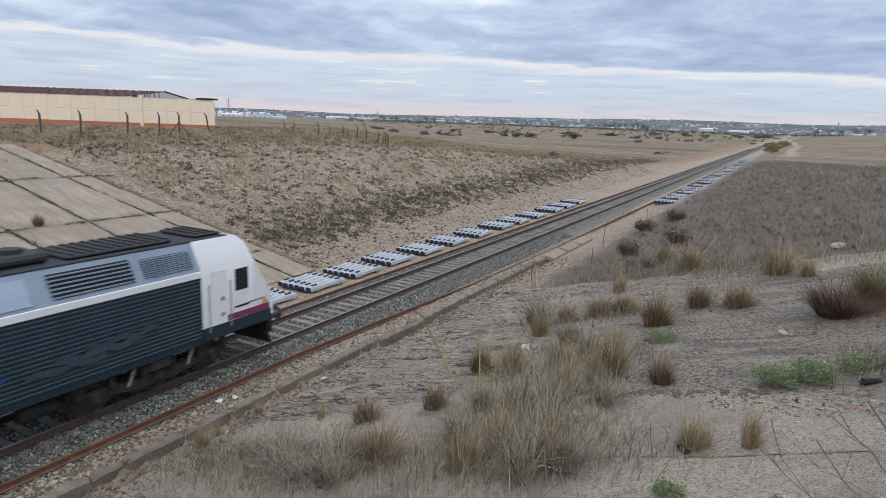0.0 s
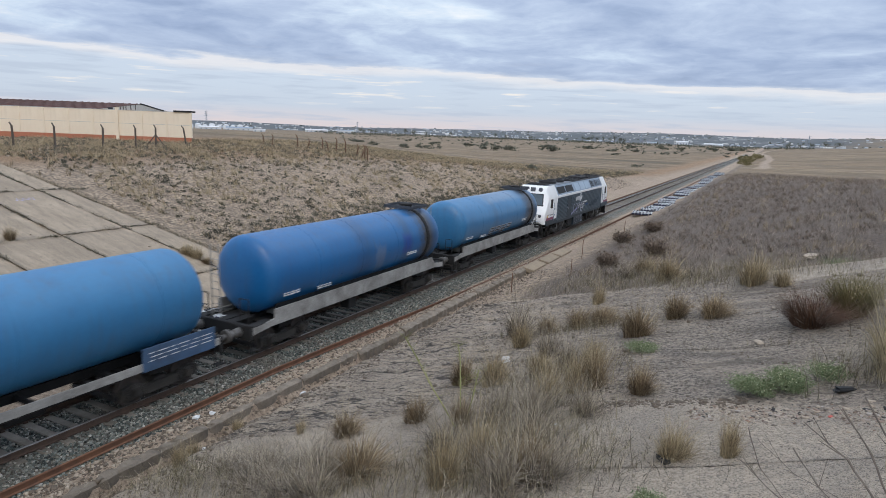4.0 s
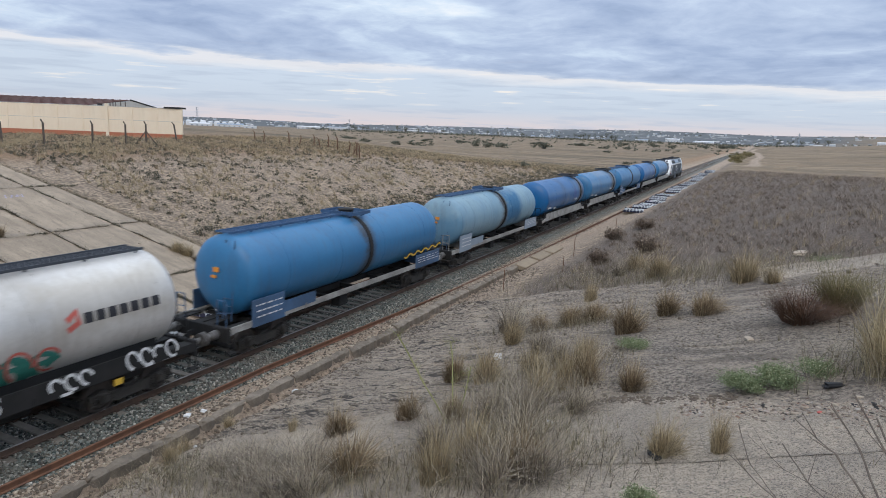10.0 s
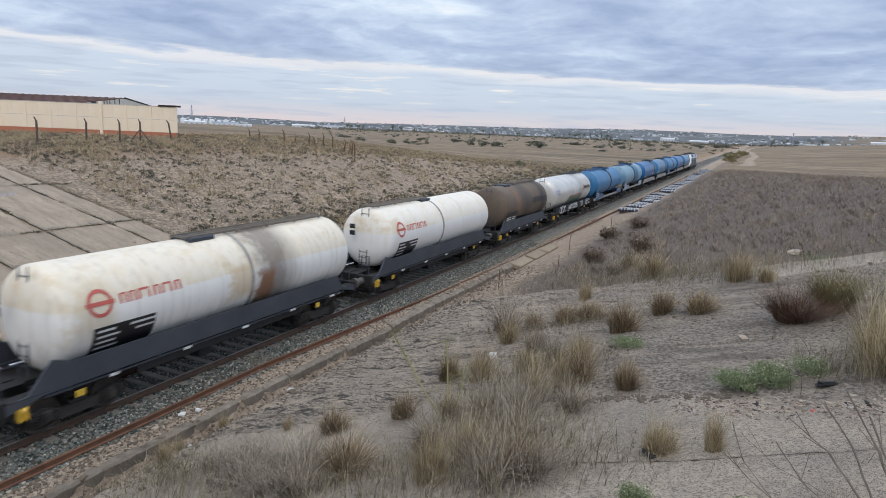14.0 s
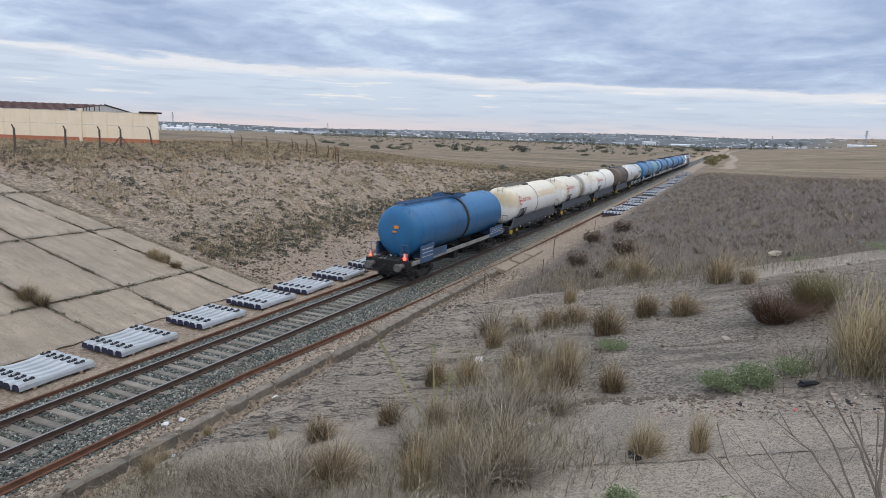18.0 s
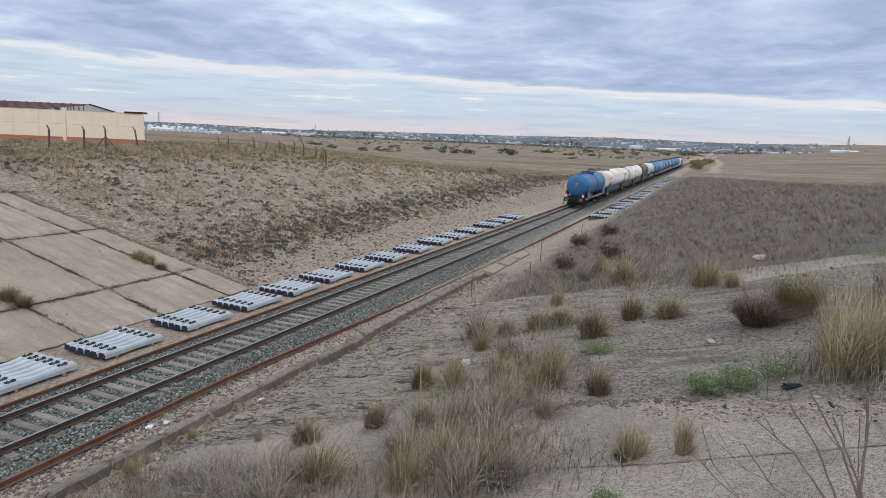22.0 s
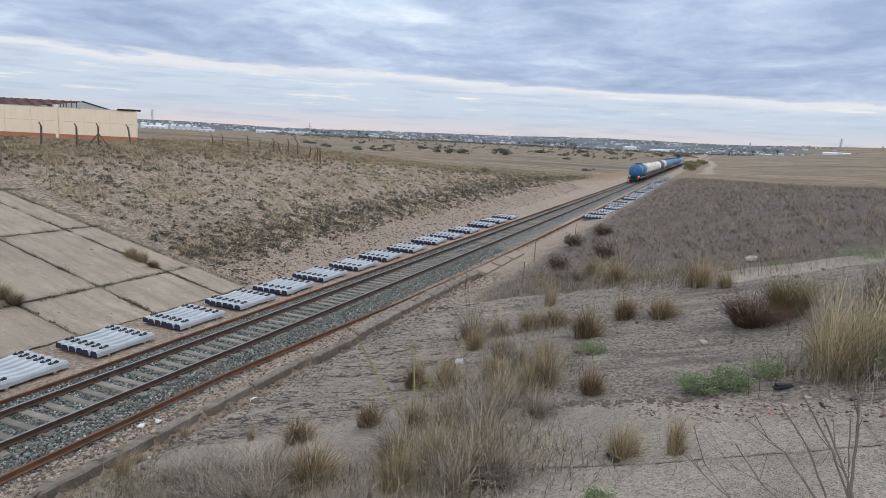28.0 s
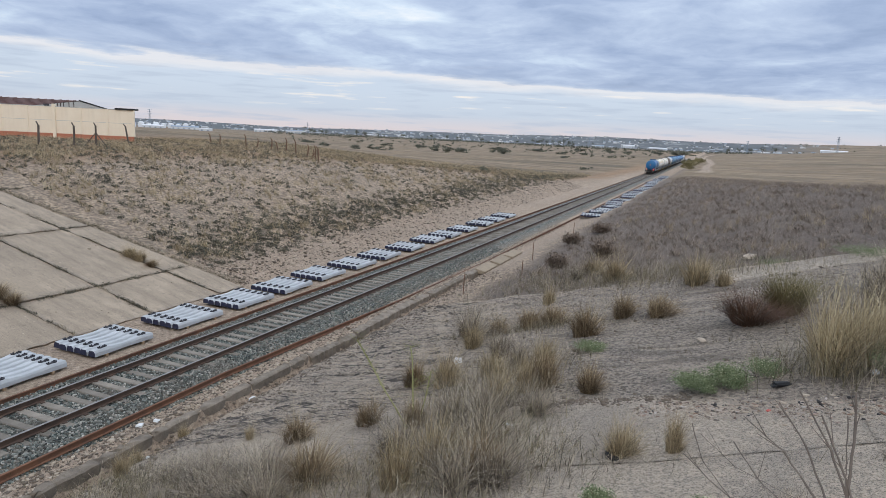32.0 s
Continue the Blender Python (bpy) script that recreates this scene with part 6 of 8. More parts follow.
def make_paving():
    left = empty("slope_paving", label="cracked pale concrete slabs paving the cutting slope, weeds in joints", category="paving", kind="structure")
    for k in range(len(FAR_JOINTS) - 1):
        for j, (x0, x1) in enumerate(zip(FAR_RISE, FAR_RISE[1:])):
            g = 0.034
            cs = [(x, far_joint(q, x) + e) for x, q, e in ((x0 - g, k, g), (x1 + g, k, g), (x1 + g, k + 1, -g), (x0 - g, k + 1, -g))]
            part("slab", slab_piece("slab", cs, -1, SLAB, 10 * k + j, False, 14), (), left)
    for k in range(3):
        pts = [(-19.9 + 0.16 * math.sin(i * 0.9 + k), 20.35 + 0.36 * k + 0.035 * i) for i in range(11)]
        vs = [(x + e, y, bank_plane(x + e, -1) + 0.03) for x, y in pts for e in (-0.04, 0.04)]
        part("sprayed_mark", Shape().add(vs, [(2 * i, 2 * i + 1, 2 * i + 3, 2 * i + 2) for i in range(10)]), VIOLET_MARK, left, "violet sprayed scribble")
    right = empty("slope_paving", label="old concrete slabs on the near slope, washed over with soil", category="paving", kind="structure")
    cols, rows = (-2.4, 4.0, 10.15, 17.0, 23.4, 27.4), (3.84, 8.2, 13.6, 19.2, 25.0)
    for k, (y0, y1) in enumerate(zip(cols, cols[1:])):
        for j, (x0, x1) in enumerate(zip(rows, rows[1:])):
            lean = lambda x, y: y + 0.16 * (x - 15) * step(13.5, 9, y) * step(8, 14, x)
            g = 0.008
            cs = [(x, float(lean(x, y)) + e) for x, y, e in ((x0, y0, g), (x1, y0, g), (x1, y1, -g), (x0, y1, -g))]
            part("slab", slab_piece("slab", cs, 1, SLAB_NEAR, 200 + 10 * k + j, True, 70), (), right)


def make_near_material():
    """Bare gritty concrete, and a crust of washed soil where the soil layer lies."""
    m = bpy.data.materials.new("soil-washed slab")
    m.use_nodes = True
    tree = m.node_tree
    tree.nodes.clear()
    add = nodes_of(tree)
    geo = add("ShaderNodeNewGeometry").outputs["Position"]
    n = lambda v, s, d=6.0, r=0.65: add("ShaderNodeTexNoise", (0, v), i_Scale=s, i_Detail=d, i_Roughness=r).outputs[0]
    turned = add("ShaderNodeMapping", (0, geo), i_Rotation=(0, 0, radians(-30)), i_Scale=(0.32, 1.5, 1.0)).outputs[0]
    run = n(turned, 1.3, 9.0, 0.7)
    thread = n(turned, 6.0, 5.0, 0.7)
    patch = n(geo, 0.55, 8.0, 0.68)
    speck = n(geo, 11.0, 5.0, 0.75)
    grit = n(geo, 45.0, 3.0, 0.7)
    peb = add("ShaderNodeTexVoronoi", (0, geo), i_Scale=48.0)
    tone = add("ShaderNodeSeparateColor", (0, peb.outputs["Color"])).outputs[0]
    bare = ramp(add, speck, [(0.32, (0.30, 0.252, 0.20)), (0.45, (0.49, 0.41, 0.322)), (0.60, (0.62, 0.52, 0.41))])
    bare = mixed(add, ramp(add, patch, [(0.46, 0.0), (0.58, 0.55)]), bare, (0.32, 0.275, 0.232))
    bare = mixed(add, ramp(add, tone, [(0.76, 0.0), (0.82, 0.65)]), bare, (0.13, 0.115, 0.10))
    bare = mixed(add, ramp(add, tone, [(0.06, 0.4), (0.09, 0.0)]), bare, (0.58, 0.50, 0.42))
    soil = ramp(add, speck, [(0.36, (0.10, 0.082, 0.066)), (0.47, (0.27, 0.222, 0.177)), (0.59, (0.46, 0.385, 0.305))])
    soil = mixed(add, ramp(add, run, [(0.51, 0.0), (0.60, 0.8)]), soil, (0.50, 0.405, 0.305))
    soil = mixed(add, ramp(add, thread, [(0.36, 0.85), (0.44, 0.0)]), soil, (0.06, 0.05, 0.043))
    soil = mixed(add, ramp(add, patch, [(0.40, 0.5), (0.50, 0.0)]), soil, (0.40, 0.325, 0.25))
    soil = mixed(add, ramp(add, tone, [(0.88, 0.0), (0.91, 0.85)]), soil, (0.50, 0.43, 0.36))
    lay = add("ShaderNodeAttribute", attribute_name="soil").outputs["Fac"]
    across = math_node(add, "MULTIPLY", add("ShaderNodeSeparateXYZ", (0, geo)).outputs[0], 0.04)
    low_part = ramp(add, across, [(0.34, 1.0), (0.46, 0.12)])
    humus = math_node(add, "MULTIPLY", ramp(add, across, [(0.34, 0.0), (0.50, 0.8)]), ramp(add, n(geo, 0.9, 7.0, 0.7), [(0.38, 1.0), (0.58, 0.35)]))
    soil = mixed(add, humus, soil, mixed(add, ramp(add, speck, [(0.42, 0.0), (0.58, 1.0)]), (0.075, 0.064, 0.055), (0.40, 0.338, 0.278)))
    long = add("ShaderNodeMapping", (0, geo), i_Rotation=(0, 0, radians(-30)), i_Scale=(0.11, 1.0, 1.0)).outputs[0]
    for size, thin, strong in ((0.8, 0.015, 0.95), (1.9, 0.011, 0.6)):
        rift = math_node(add, "ABSOLUTE", math_node(add, "SUBTRACT", n(long, size, 5.0, 0.62), 0.5))
        line = math_node(add, "MULTIPLY", ramp(add, rift, [(thin * 0.4, strong), (thin, 0.0)]), low_part)
        soil = mixed(add, line, soil, (0.045, 0.039, 0.034))
    deep = ramp(add, n(turned, 0.8, 5.0, 0.6), [(0.36, 0.55), (0.48, 0.0)])
    soil = mixed(add, deep, soil, (0.125, 0.105, 0.088))
    edge = math_node(add, "ADD", lay, math_node(add, "MULTIPLY", math_node(add, "SUBTRACT", speck, 0.5), 1.1))
    col = mixed(add, ramp(add, edge, [(0.35, 0.0), (0.62, 1.0)]), bare, soil)
    col = mixed(add, ramp(add, grit, [(0.34, 0.75), (0.44, 0.0)]), col, (0.055, 0.047, 0.04))
    bs = add("ShaderNodeBsdfPrincipled", ("Base Color", col), i_Roughness=0.95)
    rel = math_node(add, "ADD", math_node(add, "ADD", math_node(add, "MULTIPLY", speck, 0.8), math_node(add, "MULTIPLY", grit, 0.25)), math_node(add, "MULTIPLY", thread, 0.9))
    bp = add("ShaderNodeBump", ("Height", rel), i_Strength=1.0, i_Distance=0.14)
    tree.links.new(bp.outputs[0], bs.inputs["Normal"])
    add("ShaderNodeOutputMaterial", (0, bs.outputs[0]))
    return m


SLAB_NEAR = make_near_material()
make_paving()


# ---- plants ----
def plant_material(name, *tones, rough=0.9, trans=0.0):
    m = bpy.data.materials.new(name)
    m.use_nodes = True
    tree = m.node_tree
    tree.nodes.clear()
    add = nodes_of(tree)
    isl = add("ShaderNodeNewGeometry").outputs["Random Per Island"]
    col = ramp(add, isl, [(k / max(len(tones) - 1, 1), t) for k, t in enumerate(tones)])
    co = add("ShaderNodeTexCoord").outputs["Object"]
    n = add("ShaderNodeTexNoise", (0, co), i_Scale=0.5, i_Detail=3.0).outputs[0]
    col = mixed(add, ramp(add, n, [(0.35, 0.0), (0.7, 0.45)]), col, tuple(c * 0.55 for c in tones[0]))
    bs = add("ShaderNodeBsdfPrincipled", ("Base Color", col), i_Roughness=rough)
    add("ShaderNodeOutputMaterial", (0, bs.outputs[0]))
    return m


STRAW = plant_material("straw grass", (0.17, 0.125, 0.068), (0.42, 0.325, 0.19), (0.68, 0.56, 0.37), (0.09, 0.066, 0.038), (0.50, 0.395, 0.235))
DRY_BROWN = plant_material("dry brown grass", (0.075, 0.051, 0.031), (0.25, 0.175, 0.10), (0.52, 0.40, 0.25), (0.038, 0.027, 0.019), (0.33, 0.235, 0.135), (0.09, 0.06, 0.037))
GREY_WEED = plant_material("grey dry weeds", (0.085, 0.066, 0.053), (0.24, 0.195, 0.155), (0.52, 0.435, 0.35), (0.045, 0.036, 0.030), (0.17, 0.14, 0.115))
SCRUB_WEED = plant_material("grey scrub weeds", (0.125, 0.097, 0.076), (0.28, 0.222, 0.176), (0.52, 0.43, 0.345), (0.068, 0.053, 0.043), (0.22, 0.175, 0.14))
MIXED_GRASS = plant_material("olive dry grass", (0.075, 0.066, 0.036), (0.26, 0.22, 0.125), (0.48, 0.41, 0.26), (0.04, 0.035, 0.022), (0.20, 0.165, 0.105))
PALE_STRAW = plant_material("bleached straw grass", (0.30, 0.235, 0.125), (0.56, 0.455, 0.28), (0.76, 0.65, 0.44), (0.15, 0.115, 0.065), (0.62, 0.51, 0.32))
TAN_TUFT = plant_material("tan grass", (0.30, 0.23, 0.135), (0.46, 0.365, 0.23), (0.58, 0.475, 0.31), (0.20, 0.155, 0.09))
CREST_STRAW = plant_material("brown crest grass", (0.14, 0.10, 0.062), (0.29, 0.215, 0.135), (0.46, 0.36, 0.235), (0.09, 0.066, 0.043))
HEATH = plant_material("dark dry shrub", (0.075, 0.07, 0.052), (0.13, 0.12, 0.085), (0.20, 0.18, 0.13), (0.05, 0.047, 0.038))
PALE_STEM = plant_material("pale dead stems", (0.11, 0.09, 0.066), (0.36, 0.30, 0.22), (0.60, 0.515, 0.39), (0.06, 0.05, 0.037))
BROWN_BUSH = plant_material("brown dry bush", (0.11, 0.08, 0.06), (0.19, 0.14, 0.105), (0.30, 0.23, 0.17), (0.065, 0.048, 0.038))
RED_BUSH = plant_material("red-brown dry bush", (0.075, 0.038, 0.026), (0.14, 0.07, 0.042), (0.20, 0.12, 0.072), (0.035, 0.022, 0.016))
OLIVE = plant_material("olive scrub", (0.11, 0.098, 0.042), (0.20, 0.17, 0.075), (0.30, 0.245, 0.12))
FENNEL = plant_material("yellow-green fennel", (0.16, 0.17, 0.06), (0.26, 0.26, 0.10), (0.36, 0.34, 0.16))
GREEN = plant_material("green weed", (0.10, 0.14, 0.058), (0.20, 0.245, 0.12), (0.32, 0.35, 0.21))
FLOWER = plant_material("cream flower", (0.55, 0.55, 0.36), (0.66, 0.64, 0.46))
FAR_LEAF = plant_material("far foliage", (0.095, 0.10, 0.08), (0.13, 0.135, 0.10), (0.17, 0.165, 0.12))
BARK = material("dry stalk", (0.19, 0.15, 0.12), (0.10, 0.08, 0.065), 6, rough=0.9)
TRUNK = material("bark", (0.12, 0.095, 0.07), (0.06, 0.05, 0.04), 3, rough=0.95)


def blades(base, tall, turn, lean, width, bend=0.6, seg=2, kink=0.0):
    """Tapering blades: base (n, 3); tall, turn, lean, width (n). Returns verts and faces."""
    n = len(base)
    base = np.asarray(base, float)
    tall, lean = np.asarray(tall, float), np.asarray(lean, float)
    rs = np.random.RandomState(n % 9973)
    out = np.stack([np.cos(turn), np.sin(turn), np.zeros(n)], 1)
    side = np.stack([-np.sin(turn + 0.6), np.cos(turn + 0.6), np.zeros(n)], 1)
    veer = rs.normal(0, 1, (n, 3)) * kink * tall[:, None] * np.array([1, 1, 0.5])
    vs = []
    for k in range(seg + 1):
        f = k / seg
        w = width * (1 - 0.75 * f)
        c = base + out * (tall * lean * (f * (1 - bend) + bend * f * f))[:, None] + veer * f ** 3
        c[:, 2] += tall * (f - 0.25 * lean * f * f)
        vs += [c - side * (w / 2)[:, None], c + side * (w / 2)[:, None]]
    verts = np.stack(vs, 1).reshape(-1, 3)
    k0 = (np.arange(n) * 2 * (seg + 1))[:, None]
    faces = np.concatenate([k0 + np.array([[2 * k, 2 * k + 1, 2 * k + 3, 2 * k + 2]]) for k in range(seg)], 0)
    return verts, faces


def leaves(centre, size, rs, flat=0.0):
    """Small four-sided leaves at the centres, each turned at random."""
    n = len(centre)
    a = rs.normal(size=(n, 3))
    a[:, 2] *= 1 - flat
    a /= np.linalg.norm(a, axis=1)[:, None]
    b = np.cross(a, rs.normal(size=(n, 3)))
    b /= np.linalg.norm(b, axis=1)[:, None] + 1e-9
    size = np.asarray(size)[:, None]
    c = np.asarray(centre)
    v = np.stack([c - a * size, c + b * size * 0.45, c + a * size, c - b * size * 0.45], 1).reshape(-1, 3)
    return v, np.arange(4 * n).reshape(-1, 4)


def cat(*pairs):
    vs, fs, k = [], [], 0
    for v, f in pairs:
        vs.append(v)
        fs.append(f + k)
        k += len(v)
    return np.concatenate(vs), np.concatenate(fs)


def tuft_meshes(seed, mat, stalk_mat, n=600, lean=0.5, stalks=60, curl=0.16):
    """A bunch of dry grass one metre tall and about as wide, as two meshes."""
    rs = np.random.RandomState(seed)
    hub = rs.normal(0, 0.09, (5, 2))
    pick = rs.randint(0, 5, n)
    r, a = 0.17 * np.sqrt(rs.rand(n)), rs.rand(n) * 6.283
    base = np.stack([hub[pick, 0] + r * np.cos(a), hub[pick, 1] + r * np.sin(a), -0.04 * np.ones(n)], 1)
    out = np.arctan2(base[:, 1], base[:, 0])
    far = np.hypot(base[:, 0], base[:, 1])
    tall = rs.beta(2.2, 1.6, n) * (1.08 - 1.1 * far) * (0.75 + 0.25 * rs.rand(5)[pick])
    v, f = blades(base, tall, out + rs.normal(0, 0.8, n), np.abs(rs.normal(lean * (0.5 + 2.2 * far), 0.30, n)), rs.uniform(0.009, 0.019, n), 0.8, 3, curl)
    # fallen blades round the foot
    k = n // 5
    a = rs.rand(k) * 6.283
    low = np.stack([0.22 * np.cos(a), 0.22 * np.sin(a), 0.02 + 0.1 * rs.rand(k)], 1) * rs.uniform(0.5, 1.1, (k, 1))
    v2, f2 = blades(low, rs.uniform(0.12, 0.34, k), a + rs.normal(0, 0.7, k), rs.uniform(0.9, 1.9, k), rs.uniform(0.009, 0.018, k), 0.7, 3, 0.2)
    m1 = bulk("foliage", *cat((v, f), (v2, f2)), [mat])
    r, a = 0.2 * np.sqrt(rs.rand(stalks)), rs.rand(stalks) * 6.283
    base = np.stack([r * np.cos(a), r * np.sin(a), -0.03 * np.ones(stalks)], 1)
    v, f = blades(base, rs.uniform(0.45, 1.2, stalks), a + rs.normal(0, 0.9, stalks), np.abs(rs.normal(0.36, 0.26, stalks)), rs.uniform(0.007, 0.013, stalks), 0.5, 4, curl)
    heads = v.reshape(stalks, -1, 3)[:, -1]
    v2, f2 = leaves(heads, rs.uniform(0.008, 0.018, stalks), rs)
    m2 = bulk("stalk_growth", *cat((v, f), (v2, f2)), [stalk_mat])
    return m1, m2


def ground_at(x, y):
    """The height of what one would stand on, slabs included."""
    x, y = np.asarray(x, float), np.asarray(y, float)
    z = height(x, y)
    right = (x > 3.9) & (x < 25.0) & (y > -2.4) & (y < 27.3)
    left = (x > -27.4) & (x < -5.7) & (y > -3.0) & (y < 26.4 + 0.165 * (x + 5.5))
    z = np.where(right, np.maximum(z, bank_plane(x, 1) + near_relief(x, y) - 0.01), z)
    return np.where(left, np.maximum(z, bank_plane(x, -1) - 0.015), z)


def on_ground(x, y):
    return float(ground_at(x, y))


KINDS = {
    "brown": [tuft_meshes(s, DRY_BROWN, STRAW, 900, 0.55, 90, 0.12) for s in (1, 2, 3, 10)],
    "straw": [tuft_meshes(s, STRAW, STRAW, 620, 0.36, 130, 0.12) for s in (4, 5, 6, 11)],
    "pale": [tuft_meshes(s, PALE_STRAW, PALE_STRAW, 760, 0.42, 190, 0.14) for s in (13, 14)],
    "grey": [tuft_meshes(s, GREY_WEED, PALE_STEM, 380, 0.8, 190, 0.30) for s in (7, 8, 9, 12)],
}
TUFT_WORDS = {"brown": "dense bunch of dry brown grass growing from a slab joint", "straw": "tall bunch of straw-coloured dry grass", "pale": "tall pale yellow dry grass beside the rubble", "grey": "loose bunch of thin grey dry weeds"}


def tuft(kind, x, y, tall, wide, k):
    ob = empty("grass_tuft", pose(x, y, on_ground(x, y), 0, 0, (k * 77) % 360), TUFT_WORDS[kind], "grass", "tufts of dry grass on the near slope")
    m1, m2 = KINDS[kind][k % len(KINDS[kind])]
    part("foliage", m1, (), ob, at=Matrix.Diagonal((wide, wide, tall, 1)))
    part("stalk_growth", m2, (), ob, at=Matrix.Diagonal((wide, wide, tall, 1)))


TUFTS = (
    ("brown", 8.1, 11.83, 0.95, 0.95), ("brown", 9.67, 12.52, 0.88, 0.75), ("straw", 6.73, 11.81, 0.42, 0.4), ("brown", 9.98, 9.59, 1.0, 1.3),
    ("straw", 11.94, 9.4, 1.3, 0.9), ("straw", 12.26, 10.17, 1.3, 1.0), ("brown", 13.3, 9.74, 1.15, 0.95), ("straw", 12.53, 13.43, 1.1, 1.0),
    ("straw", 13.01, 14.12, 1.2, 0.9), ("brown", 13.42, 14.37, 1.25, 0.9), ("brown", 14.45, 13.9, 0.92, 0.85), ("straw", 15.53, 10.58, 0.8, 0.85),
    ("straw", 16.4, 10.67, 0.85, 0.5), ("grey", 9.43, 20.06, 1.5, 1.5), ("brown", 10.4, 20.19, 0.9, 0.9), ("straw", 9.9, 18.9, 1.1, 0.9),
    ("brown", 11.37, 20.59, 0.95, 1.2), ("brown", 12.11, 20.72, 0.9, 1.1), ("brown", 13.52, 19.07, 1.35, 1.2), ("brown", 14.36, 20.92, 1.1, 1.0),
    ("brown", 15.43, 20.4, 1.0, 1.25), ("straw", 11.17, 24.37, 1.0, 0.7), ("straw", 11.87, 30.69, 1.2, 1.4), ("straw", 13.23, 28.27, 1.4, 1.5),
    ("grey", 11.17, 30.17, 1.0, 1.2), ("pale", 19.04, 14.13, 1.9, 1.3), ("pale", 19.55, 14.44, 1.7, 1.3), ("pale", 20.06, 14.89, 1.5, 1.2),
    ("pale", 20.6, 13.9, 1.6, 1.4), ("straw", 16.46, 25.1, 1.45, 1.5), ("grey", 11.33, 17.25, 1.1, 1.0), ("straw", 10.66, 14.97, 1.2, 1.1),
    ("brown", 9.67, 15.15, 1.0, 0.9), ("brown", 10.94, 12.4, 0.8, 0.75), ("grey", 13.63, 9.65, 0.95, 1.1), ("grey", 13.07, 9.25, 1.05, 1.1),
    ("grey", 11.2, 10.9, 0.9, 1.2), ("grey", 12.9, 11.2, 0.9, 1.1), ("grey", 11.9, 12.2, 1.0, 1.1), ("grey", 12.6, 12.3, 1.1, 1.0),
    ("straw", 12.9, 16.2, 1.0, 0.9), ("grey", 13.6, 12.6, 0.8, 0.9), ("grey", 12.2, 16.4, 0.9, 0.9), ("straw", 11.6, 15.6, 1.0, 1.0),
    ("grey", 9.0, 9.6, 0.8, 1.2), ("grey", 8.3, 9.9, 0.7, 1.1), ("grey", 7.6, 9.6, 0.75, 1.2), ("grey", 7.0, 9.9, 0.6, 1.0),
    ("grey", 6.4, 9.7, 0.6, 1.0), ("grey", 8.7, 8.9, 0.7, 1.2), ("grey", 7.9, 8.9, 0.7, 1.2), ("grey", 9.5, 8.8, 0.8, 1.2),
    ("straw", 4.6, 9.9, 0.7, 0.6), ("straw", 3.9, 10.9, 0.5, 0.5), ("straw", 4.2, 12.2, 0.45, 0.5), ("straw", 17.4, 24.2, 0.8, 0.8),
    ("grey", 20.9, 19.0, 1.4, 1.4), ("grey", 21.6, 21.2, 1.3, 1.4), ("grey", 17.9, 8.6, 0.5, 0.6), ("straw", -10.9, 23.9, 0.75, 1.1),
    ("straw", -10.3, 24.0, 0.75, 1.0), ("brown", -9.5, 24.1, 0.5, 0.8), ("brown", -8.9, 16.4, 0.7, 1.0), ("brown", -9.6, 16.3, 0.8, 1.1), ("brown", -15.2, 17.4, 0.9, 0.7),
)
for number, row in enumerate(TUFTS):
    tuft(*row, number)


def shrub(name, x, y, tall, wide, mat, label, category, seed, n=900, leaf=0.035, group="", twigs=60):
    """A bushy shrub: woody twigs from the foot and a crown of small leaves in uneven clumps."""
    rs = np.random.RandomState(seed)
    ob = empty(name, pose(x, y, on_ground(x, y)), label, category, group)
    a, e = rs.rand(twigs) * 6.283, rs.uniform(0.25, 1.0, twigs)
    tips = np.stack([np.cos(a) * wide / 2 * np.sqrt(1 - e ** 2 * 0.8), np.sin(a) * wide / 2 * np.sqrt(1 - e ** 2 * 0.8), tall * e], 1) * rs.uniform(0.6, 1.0, (twigs, 1))
    tw = Shape()
    for p in tips[:max(12, twigs // 2)]:
        tw.tube((0.04 * p[0], 0.04 * p[1], -0.05), tuple(p), 0.012 * tall, 4, 0.004, caps=False)
    if name == "dry_bush":
        part("branchwork", tw, BARK, ob)
    if name == "dry_bush":
        m = 1500
        ra, rr = rs.rand(m) * 6.283, 0.18 * wide * np.sqrt(rs.rand(m))
        st = np.stack([rr * np.cos(ra), rr * np.sin(ra), np.full(m, -0.03)], 1)
        part("stem_growth", bulk("stem_growth", *blades(st, tall * rs.uniform(0.35, 1.0, m), ra + rs.normal(0, 0.4, m), np.abs(rs.normal(0.85, 0.35, m)) * wide / tall / 2, rs.uniform(0.007, 0.014, m), 0.4, 4, 0.12), [mat]), (), ob)
    pick = rs.randint(0, twigs, n)
    f = rs.uniform(0.45, 1.05, (n, 1))
    c = tips[pick] * f + rs.normal(0, 0.07, (n, 3)) * np.array([wide, wide, tall])
    c[:, 2] = np.abs(c[:, 2]) + 0.01
    part("foliage", bulk("foliage", *leaves(c, rs.uniform(0.5, 1.4, n) * leaf, rs), [mat]), (), ob)


